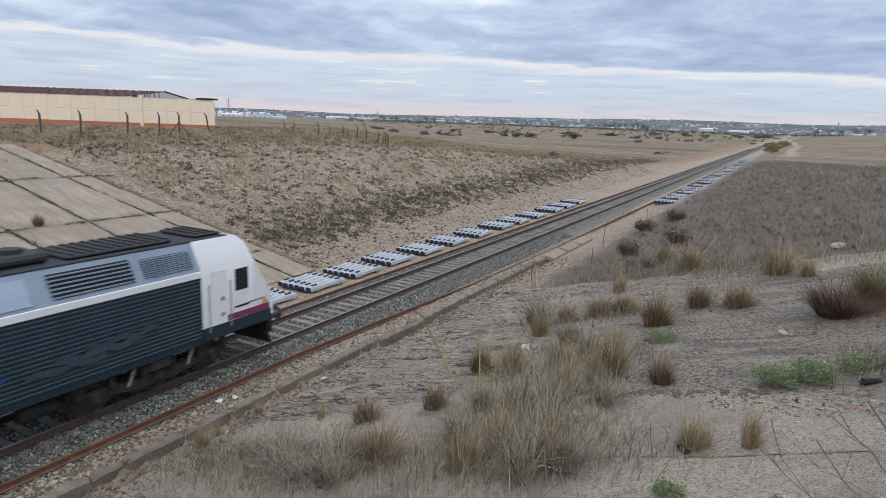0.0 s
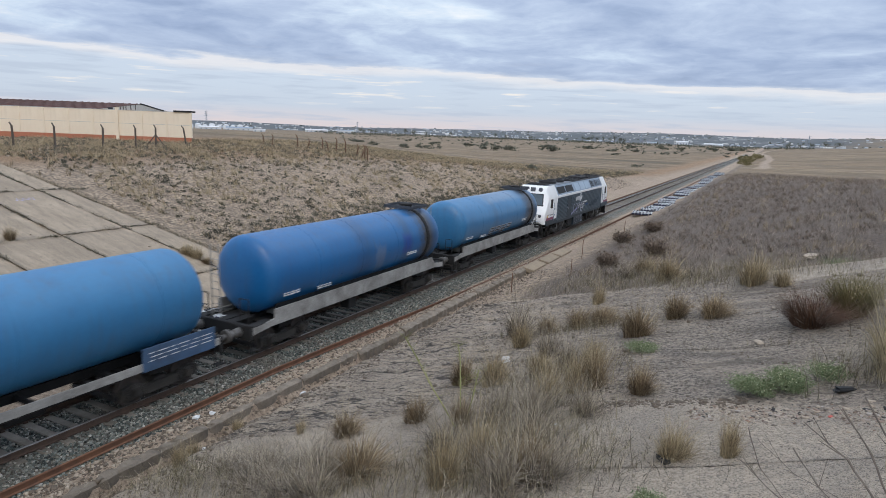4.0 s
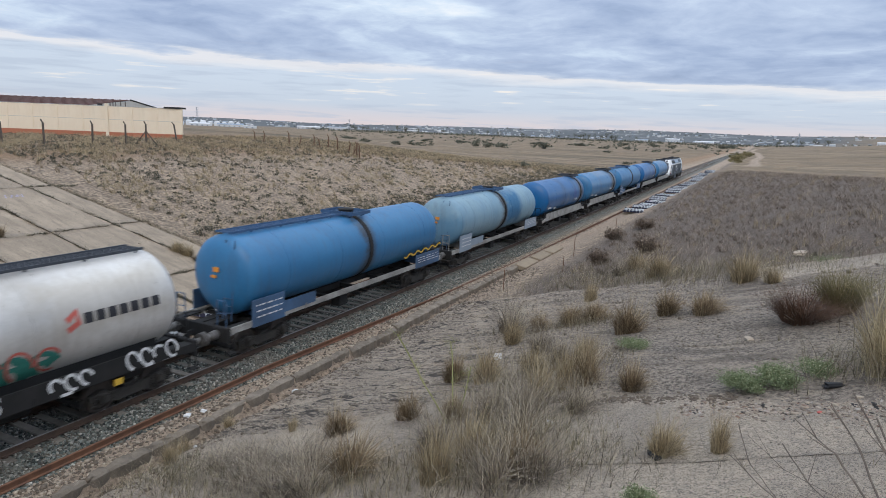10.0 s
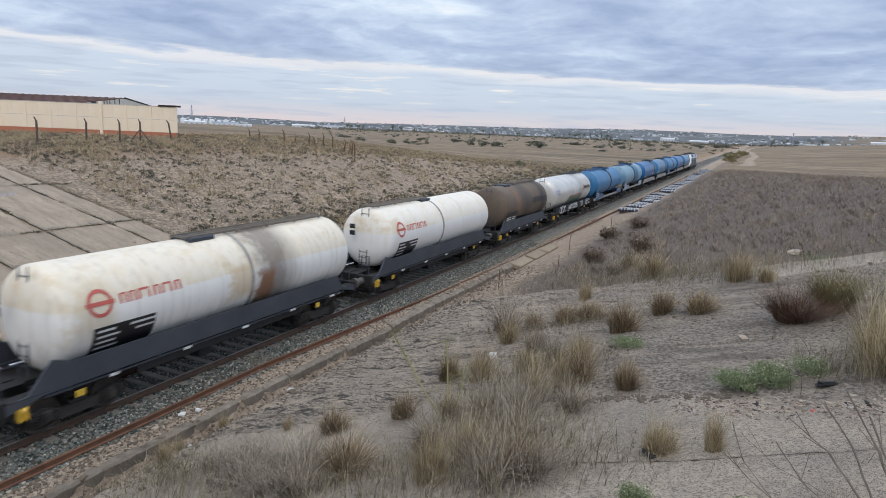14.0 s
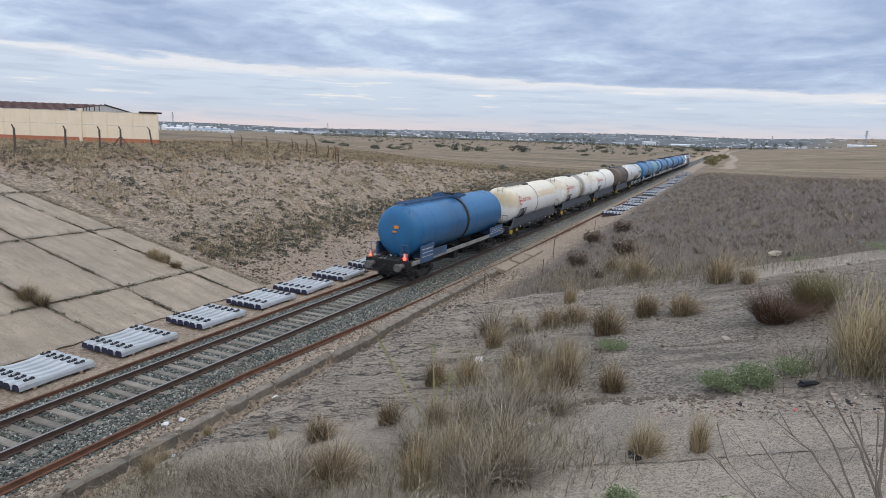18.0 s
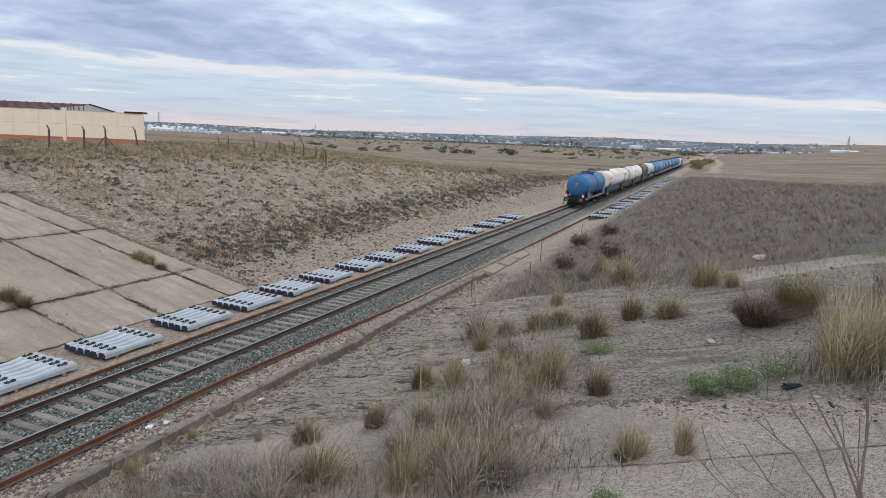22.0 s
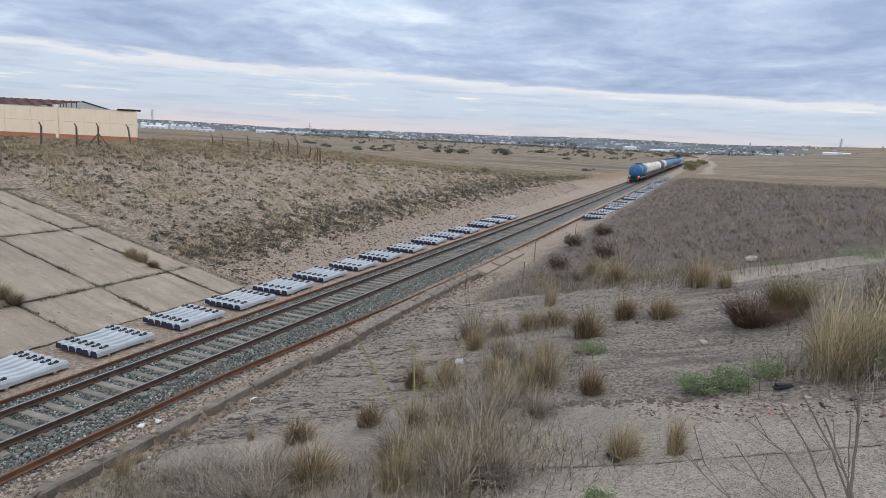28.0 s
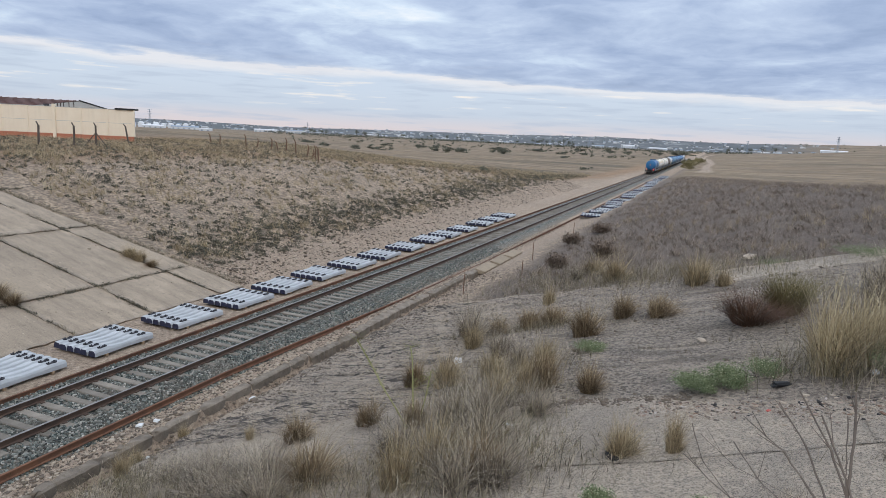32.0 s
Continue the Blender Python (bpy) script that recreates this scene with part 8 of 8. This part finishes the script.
def litter(x, y, sx, sy, sz, mat, label, k, name="litter"):
    r = random.Random(k)
    s = Shape().box(-sx / 2, sx / 2, -sy / 2, sy / 2, 0, sz, min(sx, sy, sz) * 0.3)
    s.v = [(a + r.uniform(-0.12, 0.12) * sx, b + r.uniform(-0.12, 0.12) * sy, c + r.uniform(-0.1, 0.2) * sz) for a, b, c in s.v]
    ob = part(name, s, mat, at=pose(x, y, on_ground(x, y), 0, 0, r.uniform(0, 180)))
    tagged(ob, label, "litter", "litter by the line")


PAPER = material("white litter", (0.72, 0.72, 0.72), (0.55, 0.55, 0.55), 6, rough=0.7)
for k, (x, y, sx, sy, sz, mat, label) in enumerate((
        (2.75, 12.1, 0.22, 0.16, 0.1, PAPER, "crumpled white litter on the ballast edge"), (2.95, 12.5, 0.16, 0.12, 0.07, PAPER, "small white litter beside the rail"),
        (3.9, 15.4, 0.2, 0.16, 0.12, PAPER, "crumpled white bag in the gutter"), (10.2, 16.9, 0.24, 0.2, 0.18, PAPER, "white plastic bag caught in dry grass"),
        (3.9, 11.3, 0.1, 0.08, 0.05, PAPER, "small white litter in the gutter"), (13.32, 11.92, 0.34, 0.04, 0.03, PAPER, "pale strip lying on the slab"),
        (19.76, 13.82, 0.16, 0.12, 0.08, PAPER, "white litter at the rubble's edge"), (16.75, 17.25, 0.22, 0.16, 0.08, STONE, "flat pale stone on the slab"),
        (18.45, 30.0, 0.9, 0.4, 0.12, STONE, "pale concrete lump in the weeds"), (15.45, 10.45, 0.28, 0.14, 0.09, BLACK_PANEL, "black rubber scrap by the grass"),
        (17.9, 12.3, 0.1, 0.05, 0.03, RED_MARK, "red wrapper on the rubble"), (18.2, 13.4, 0.4, 0.12, 0.1, BLACK_PANEL, "dark plastic scrap among the weeds"), (1.2, 40.5, 0.3, 0.2, 0.15, PAPER, "white litter on the ballast shoulder"))):
    litter(x, y, sx, sy, sz, mat, label, k)
for k, (x, y, tall) in enumerate(((5.26, 30.5, 1.1), (6.17, 41.1, 1.3), (6.47, 53.3, 1.25), (7.4, 34.0, 0.9))):
    ob = empty("stake", pose(x, y, on_ground(x, y)), "thin rusty iron stake standing in the bank", "stake", "stakes along the verge")
    part("rod", Shape().tube((0, 0, -0.2), (0.02, 0, tall), 0.022, 6), RUST, ob)


# ---- walled yard, fence ----
CREAM = material("cream rendered wall", (0.90, 0.79, 0.62), (0.84, 0.71, 0.54), 0.5, rough=0.85, bump=0.05, extra=band_dirt([], (0.33, 0.28, 0.21)))
TERRA = material("terracotta plinth", (0.52, 0.20, 0.115), (0.42, 0.16, 0.09), 0.8, rough=0.85, bump=0.08)
ROOF_RED = material("rusty red roof sheet", (0.13, 0.055, 0.04), (0.085, 0.04, 0.032), 0.6, rough=0.8, bump=0.1)
SHEET = material("pale metal sheet", (0.62, 0.60, 0.55), (0.48, 0.46, 0.42), 0.8, rough=0.6)
POST = material("old concrete post", (0.13, 0.105, 0.085), (0.08, 0.065, 0.055), 3, rough=0.9)


def make_yard():
    ang, z0, hgt, pitch, bays = 27.3, 5.72, 3.85, 3.5, 16
    base = pose(-58.1, 66.7, z0 - 0.35, 0, 0, ang)
    wall = empty("yard_wall", base, "cream precast yard wall with terracotta plinth and pilasters", "wall")
    panel = Shape().box(-pitch + 0.12, -0.12, -0.08, 0.08, 0.62, hgt + 0.35, 0.01).mesh("wall_panel", CREAM)
    foot = Shape().box(-pitch + 0.01, -0.01, -0.1, 0.1, -1.4, 0.62, 0.01).mesh("plinth", TERRA)
    post = Shape().box(-0.13, 0.13, -0.16, 0.14, 0.63, hgt + 0.38, 0.02).mesh("pilaster", CREAM)
    seam = Shape().box(-pitch + 0.13, -0.13, -0.095, -0.07, 2.36, 2.41).mesh("joint", SHEET)
    cap = Shape().box(-pitch + 0.1, -0.1, -0.12, 0.12, hgt + 0.35, hgt + 0.42, 0.01).mesh("coping", SHEET)
    for k in range(bays):
        part("wall_panel", panel, (), wall, at=pose(-k * pitch, 0, 0))
        part("plinth", foot, (), wall, "terracotta painted plinth", at=pose(-k * pitch, 0, 0))
        part("coping", cap, (), wall, at=pose(-k * pitch, 0, 0))
        part("joint", seam, (), wall, at=pose(-k * pitch, 0, 0))
        part("pilaster", post, (), wall, at=pose(-k * pitch, 0, 0))
    part("pilaster", Shape().box(-0.2, 0.2, -0.25, 0.2, -0.6, hgt + 0.75, 0.02), CREAM, wall, "taller cream pilaster", at=pose(-3 * pitch + 0.02, -0.05, 0))
    part("return_wall", Shape().box(-0.1, 0.1, 0.1, 26, -0.6, hgt + 0.35, 0.01), CREAM, wall, at=pose(-0.15, 0, 0, 0, 0, 28))
    part("roof_edge", Shape().box(-2.4, 0.1, -0.25, 1.6, hgt + 0.36, hgt + 0.6, 0.03), ROOF_SOOT, wall, "dark broken roof edge")
    hall = empty("hall", base, "long hall with rusty red roof and torn pale gable", "building")
    g, far, rise, dp = -3.75 * pitch, -62.0, 1.25, 26.0
    e = hgt + 0.42
    s = Shape().add([(g, 0.3, e), (far, 0.3, e), (far, dp / 2, e + rise), (g, dp / 2, e + rise), (g, dp, e), (far, dp, e)], [(0, 1, 2, 3), (3, 2, 5, 4)])
    s.add([(g, 0.3, e - 0.12), (far, 0.3, e - 0.12), (far, dp / 2, e + rise - 0.12), (g, dp / 2, e + rise - 0.12), (g, dp, e - 0.12), (far, dp, e - 0.12)], [(3, 2, 1, 0), (4, 5, 2, 3)])
    part("roof", s, ROOF_RED, hall, "rust-red corrugated roof")
    k = far
    ridge = Shape()
    while k < g:
        ridge.add([(k, 0.3, e + 0.02), (k + 0.12, 0.3, e + 0.02), (k + 0.12, dp / 2, e + rise + 0.02), (k, dp / 2, e + rise + 0.02), (k, 0.3, e + 0.07), (k + 0.12, 0.3, e + 0.07), (k + 0.12, dp / 2, e + rise + 0.07), (k, dp / 2, e + rise + 0.07)], [(4, 5, 6, 7), (0, 4, 7, 3), (1, 2, 6, 5), (0, 1, 5, 4)])
        k += 1.1
    part("roof_rib", ridge, ROOF_RED, hall)
    s = Shape().add([(g + 0.1, 0.3, e), (g + 0.1, dp / 2, e + rise - 0.1), (g + 0.1, dp, e), (g + 0.1, dp, -0.3), (g + 0.1, 0.3, -0.3), (g - 0.1, 0.3, e), (g - 0.1, dp / 2, e + rise - 0.1), (g - 0.1, dp, e), (g - 0.1, dp, -0.3), (g - 0.1, 0.3, -0.3)], [(0, 1, 2, 3, 4), (9, 8, 7, 6, 5), (0, 5, 6, 1), (1, 6, 7, 2)])
    part("gable", s, SHEET, hall, "pale torn sheet gable")
    part("opening", Shape().box(g + 0.05, g + 0.14, 2.4, 3.8, e - 0.3, e + 0.35), FASTENER, hall, "dark opening in the gable")
    s = Shape()
    for y in (5.2, 6.1, 7.0, 7.9, 9.5, 11.0):
        s.box(g + 0.1, g + 0.18, y - 0.06, y + 0.06, e - 0.2, e + rise * (1 - abs(y - dp / 2) / (dp / 2)))
    part("gable_frame", s, POST, hall)
    part("verge", Shape().tube((g + 0.1, dp / 2, e + rise + 0.03), (g + 0.1, dp + 0.3, e + 0.0), 0.12, 6), ROOF_SOOT, hall)


make_yard()


def fence_post(x, y, tall, lean, braces=False, mat=None, label="weathered concrete fence post with a bent top"):
    z = float(height(x, y))
    ob = empty("fence_post", pose(x, y, z, 0, lean, 27), label, "fence post", "fence posts on the bank's crest")
    s = Shape().box(-0.075, 0.075, -0.075, 0.075, -0.4, tall, 0.012)
    part("shaft", s, mat or POST, ob)
    part("arm", Shape().tube((0, 0, tall - 0.05), (-0.22, 0.05, tall + 0.3), 0.065, 6), mat or POST, ob)
    if braces:
        for e in (-1, 1):
            part("brace", Shape().tube((e * 1.25, 0, -0.2), (e * 0.05, 0, tall * 0.62), 0.055, 6), mat or POST, ob)


RUSTY_POST = material("rust-brown timber post", (0.20, 0.12, 0.075), (0.12, 0.075, 0.05), 3, rough=0.9)
for x, y, tall, lean, braces in ((-46.4, 35.5, 2.0, -2, False), (-44.8, 38.4, 2.0, 0, False), (-43.0, 42.1, 2.0, 2, False), (-44.0, 46.6, 2.1, 1, False), (-45.8, 50.6, 2.15, 1, True), (-46.6, 55.6, 2.2, -8, False)):
    fence_post(x, y, tall, lean, braces)
for k, (x, y, tall, lean) in enumerate(((-49.5, 74, 1.9, 4), (-43.5, 72.5, 2.2, -3), (-41.8, 72.6, 1.5, 14), (-38.5, 71.6, 2.0, 2), (-37.2, 71.3, 1.6, -12), (-34.6, 69.5, 2.1, 3), (-31.0, 66.6, 2.2, -2), (-28.8, 65.8, 1.6, 10), (-25.4, 62.5, 2.0, 1), (-24.6, 61.9, 2.0, -2), (-26.6, 63.5, 1.2, 20), (-53.0, 76.0, 1.8, -5))):
    fence_post(x, y, tall * 0.72, lean, False, RUSTY_POST, "rust-brown leaning fence post in tall grass")


# ---- far country ----
def far_tree(name, x, y, tall, wide, seed, label, category, group, n=260, mat=None, trunk=True):
    rs = np.random.RandomState(seed)
    ob = empty(name, pose(x, y, float(height(x, y)) - 0.1), label, category, group)
    if trunk:
        s = Shape().tube((0, 0, -0.3), (0.05 * tall * 0.2, 0, tall * 0.55), tall * 0.03, 6, tall * 0.015)
        for k in range(4):
            a = rs.rand() * 6.283
            s.tube((0, 0, tall * 0.3), (math.cos(a) * wide * 0.3, math.sin(a) * wide * 0.3, tall * 0.7), tall * 0.014, 5, tall * 0.005)
        part("trunk", s, TRUNK, ob)
    m = 9
    hub = rs.normal(0, 1, (m, 3)) * np.array([wide * 0.24, wide * 0.24, tall * (0.16 if trunk else 0.20)]) + np.array([0, 0, tall * (0.62 if trunk else 0.42)])
    c = hub[rs.randint(0, m, n)] + rs.normal(0, 1, (n, 3)) * np.array([wide * 0.11, wide * 0.11, tall * 0.09])
    c[:, 2] = np.clip(c[:, 2], 0.03 * tall, tall)
    part("crown", bulk("crown", *leaves(c, rs.uniform(0.6, 1.3, n) * wide * 0.06, rs), [mat or FAR_LEAF]), (), ob)


for k, (x, y, tall, wide) in enumerate(((-128, 336, 4.6, 7.5), (-117, 327, 3.8, 7.5), (-116, 345, 3.8, 9.5), (-101, 374, 3.8, 10), (-141, 269, 2.6, 5.5), (-140, 282, 2.8, 5), (-140, 293, 2.6, 5.5), (-140, 305, 2.3, 3.6), (-112, 391, 2.5, 4.5), (-19.5, 104.5, 1.4, 2.2), (-91, 740, 4.5, 14), (-115, 703, 4.0, 14), (-62, 680, 4.0, 9), (-45, 830, 4.5, 16), (-25, 840, 4.5, 16), (-12, 850, 4.5, 15), (-150, 255, 1.6, 6), (-205, 420, 2.2, 9), (-180, 430, 2.2, 10), (-190, 300, 1.8, 8), (-85, 470, 2.4, 8), (-70, 480, 2.4, 7), (-60, 360, 1.8, 5), (-150, 520, 2.5, 12), (-120, 540, 2.8, 12), (-20, 205, 1.5, 3.0))):
    far_tree("field_bush", x, y, tall, wide, 200 + k, "dark olive round bush in the stubble field", "bush", "bushes in the fields", 330, None, False)
for k, (x, y, tall, wide) in enumerate(((7.5, 300, 3.4, 5), (8.0, 312, 3.8, 5.5), (7.4, 326, 3.6, 5), (9.2, 288, 2.6, 4), (10.5, 405, 3.4, 6), (9.5, 425, 3.0, 6), (7.5, 345, 3.2, 5), (9.0, 270, 1.8, 3.5))):
    far_tree("verge_bush", x, y, tall, wide, 300 + k, "olive bush overhanging the line's verge", "bush", "bushes beside the far track", 420, OLIVE, False)
rs = np.random.RandomState(3)
for k, (x, y, tall, wide) in enumerate([(-530 + 14 * j + rs.uniform(-5, 5), 2050 + rs.uniform(-60, 60), rs.uniform(14, 24), rs.uniform(10, 16)) for j in range(11)] + [(-1000 + 30 * j, 1500 + rs.uniform(-80, 80), rs.uniform(12, 18), rs.uniform(10, 14)) for j in range(9)] + [(-760 + 60 * j, 1750 + rs.uniform(-80, 80), rs.uniform(12, 18), 11) for j in range(4)] + [(60 + 28 * j, 1950 + rs.uniform(-60, 60), rs.uniform(12, 20), 16) for j in range(5)]):
    far_tree("eucalyptus", x, y, tall, wide, 400 + k, "tall dark eucalyptus far across the plain", "tree", "trees across the plain", 320)


def far_rows():
    """Orchard rows and hedges too far to count."""
    rs = np.random.RandomState(8)
    pts = []
    for line in range(3):
        d = (1250, 1500, 1900)[line]
        for a in np.arange(-38, 3, 0.22):
            if rs.rand() < 0.85:
                r = d * (1 + 0.004 * rs.normal()) + 60 * math.sin(a * 0.2 + line)
                pts.append((EYE[0] + r * math.sin(radians(a)), r * math.cos(radians(a)), rs.uniform(2.5, 4.5)))
    for _ in range(240):
        a, d = rs.uniform(-60, 16), rs.uniform(2200, 3700)
        pts.append((EYE[0] + d * math.sin(radians(a)), d * math.cos(radians(a)), rs.uniform(3, 7)))
    for _ in range(260):
        a, d = rs.uniform(-36, -1), rs.uniform(420, 1150)
        pts.append((EYE[0] + d * math.sin(radians(a)), d * math.cos(radians(a)), rs.uniform(0.8, 2.2)))
    p = np.array(pts)
    n, per = len(p), 16
    c = np.repeat(np.stack([p[:, 0], p[:, 1], height(p[:, 0], p[:, 1]) + p[:, 2] * 0.45], 1), per, 0)
    sz = np.repeat(p[:, 2], per)
    c = c + rs.normal(0, 0.35, c.shape) * sz[:, None] * np.array([1.2, 1.2, 0.55])
    ob = new("orchard_rows", bulk("orchard_rows", *leaves(c, sz * 0.4, rs), [FAR_LEAF]))
    tagged(ob, "dark orchard rows and hedges across the plain", "vegetation", kind="stuff")


far_rows()
FAR_WHITE = material("white far wall", (0.72, 0.73, 0.74), (0.60, 0.61, 0.63), 0.05, rough=0.8, bump=0)
FAR_PALE = material("pale far plaster", (0.60, 0.59, 0.57), (0.42, 0.42, 0.42), 0.02, rough=0.85, bump=0)
FAR_BLUE = material("blue-grey far roof", (0.30, 0.36, 0.42), (0.22, 0.27, 0.33), 0.05, rough=0.7, bump=0)


def far_shed(a, d, wide, deep, tall, roof, label):
    x, y = EYE[0] + d * math.sin(radians(a)), d * math.cos(radians(a))
    ob = empty("far_shed", pose(x, y, float(height(x, y)) - 1.0, 0, 0, -a), label, "building", "sheds across the plain")
    part("wall", Shape().box(-wide / 2, wide / 2, 0, deep, 0, tall + 1.0, 0.1), FAR_WHITE, ob)
    s = Shape().add([(-wide / 2 - 0.3, -0.3, tall + 1), (wide / 2 + 0.3, -0.3, tall + 1), (wide / 2 + 0.3, deep / 2, tall + 1 + deep * 0.09), (-wide / 2 - 0.3, deep / 2, tall + 1 + deep * 0.09), (wide / 2 + 0.3, deep + 0.3, tall + 1), (-wide / 2 - 0.3, deep + 0.3, tall + 1)], [(0, 1, 2, 3), (3, 2, 4, 5), (0, 3, 5), (1, 4, 2)])
    part("roof", s, roof, ob)
    k = -wide / 2 + 3
    while k < wide / 2 - 3:
        part("bay_door", Shape().box(k, k + 2.4, -0.15, 0.05, 1.0, 1.0 + tall * 0.55), FAR_BLUE, ob)
        k += 9


for row in ((-49.0, 1250, 26, 14, 5, FAR_WHITE, "white sheds with pale roofs across the plain"), (-46.8, 1300, 36, 24, 3.9, FAR_WHITE, "long white shed with pale roof"), (-44.4, 1280, 48, 25, 3.9, FAR_BLUE, "long white shed with blue-grey roof"), (-42.8, 1100, 20, 9, 3.5, FAR_WHITE, "small white shed in the fields"), (-38.0, 1500, 50, 20, 5, FAR_WHITE, "white shed with pale roof"), (-35.6, 1550, 40, 20, 6, FAR_BLUE, "white shed with blue-grey roof"), (-6.6, 2150, 36, 30, 9.8, FAR_WHITE, "large white factory hall on the plain"), (-4.2, 2150, 54, 30, 5.2, FAR_WHITE, "long white factory hall"), (-9.0, 2200, 30, 30, 4.5, FAR_BLUE, "white hall with blue-grey roof"), (8.6, 2200, 70, 30, 9, FAR_WHITE, "pale far hall below the skyline")):
    far_shed(*row)
for k in range(9):
    a, d = -48.2 + 0.55 * k, 1330 + 40 * (k % 3)
    x, y = EYE[0] + d * math.sin(radians(a)), d * math.cos(radians(a))
    r = 5.5 if k % 2 else 4.2
    ob = empty("storage_tank", pose(x, y, float(height(x, y)) + 3), "white domed storage tank far off", "storage tank", "storage tanks across the plain")
    part("shell", Shape().lathe([(-3.5, r), (r * 0.9, r), (r * 1.15, r * 0.85), (r * 1.35, r * 0.45), (r * 1.4, 0.1)], 16, "z"), FAR_WHITE, ob, smooth=True)


def pylon(a, d, tall):
    x, y = EYE[0] + d * math.sin(radians(a)), d * math.cos(radians(a))
    ob = empty("pylon", pose(x, y, float(height(x, y)) - 0.5, 0, 0, 20), "grey lattice power pylon on the skyline", "pylon", "pylons on the skyline")
    s, w = Shape(), tall * 0.075
    for sx in (-1, 1):
        for sy in (-1, 1):
            s.tube((sx * w, sy * w, 0), (sx * w * 0.18, sy * w * 0.18, tall), 0.22, 4, 0.15)
    for k in range(9):
        f0, f1 = k / 9, (k + 1) / 9
        a0, a1 = w * (1 - 0.82 * f0), w * (1 - 0.82 * f1)
        for sy in (-1, 1):
            s.tube((-a0, sy * a0, tall * f0), (a1, sy * a1, tall * f1), 0.13, 4)
            s.tube((a0, sy * a0, tall * f0), (-a1, sy * a1, tall * f1), 0.13, 4)
    part("mast", s, FAR_BLUE, ob)
    for f in (0.72, 0.84, 0.95):
        part("cross_arm", Shape().tube((-tall * 0.13, 0, tall * f), (tall * 0.13, 0, tall * f), 0.2, 4), FAR_BLUE, ob)


for a, d, tall in ((2.6, 1400, 26), (8.8, 1300, 30), (12.4, 1150, 30), (-16.5, 2300, 32), (-9.9, 2600, 30), (-34.5, 2000, 34), (-47.0, 1600, 40), (-22.0, 2300, 30)):
    pylon(a, d, tall)


def far_town():
    """Pale houses and sheds of the towns below the skyline, too far and too many to count."""
    rs = np.random.RandomState(77)
    n = 480
    a, d = np.radians(rs.uniform(-56, 9, n)), rs.uniform(2100, 3500, n)
    knot = np.radians(rs.choice([-47, -38, -27, -20, -9, -4, 3], n)) + rs.normal(0, 0.055, n)
    a = np.where(rs.rand(n) < 0.65, knot, a)
    x, y = EYE[0] + d * np.sin(a), d * np.cos(a)
    z = height(x, y)
    w, h = rs.gamma(1.6, 3.0, n) + 4, rs.uniform(1.2, 4.0, n)
    s = Shape()
    for k in range(n):
        t, hw, dp = -a[k], w[k] / 2, 5.0
        c, q = math.cos(t), math.sin(t)
        vs = [(x[k] + u * c - v * q, y[k] + u * q + v * c, z[k] + e) for u, v, e in ((-hw, -dp, -3), (hw, -dp, -3), (hw, dp, -3), (-hw, dp, -3), (-hw, -dp, h[k]), (hw, -dp, h[k]), (hw, dp, h[k]), (-hw, dp, h[k]), (-hw, 0, h[k] + 1.8), (hw, 0, h[k] + 1.8))]
        s.add(vs, [(0, 1, 5, 4), (1, 2, 6, 9, 5), (2, 3, 7, 6), (3, 0, 4, 8, 7)], 0)
        s.add(vs, [(4, 5, 9, 8), (8, 9, 6, 7)], 1 if rs.rand() < 0.5 else 0)
    tagged(new("town_houses", s.mesh("town_houses", FAR_PALE, FAR_BLUE)), "pale houses and sheds of far towns below the skyline", "buildings", kind="stuff")


far_town()


# ---- the train's run ----
EARLY = {0: 1.32, 1: 0.76, 2: 0.28, 3: 0.12}
RUN = [(t, 13.5576 * (t - 9) - 0.00881 * (t - 9) ** 2 + EARLY.get(t, 0.0)) for t in range(0, 20)] + [(21, 160.4), (23, 185.4), (25, 210.0), (28, 246.0), (30, 269.5), (32, 292.5)]


def motions():
    for ob, y0 in MOVERS:
        walk(ob, [(t, pose(0, y0 + s, 0)) for t, s in RUN])


motions()
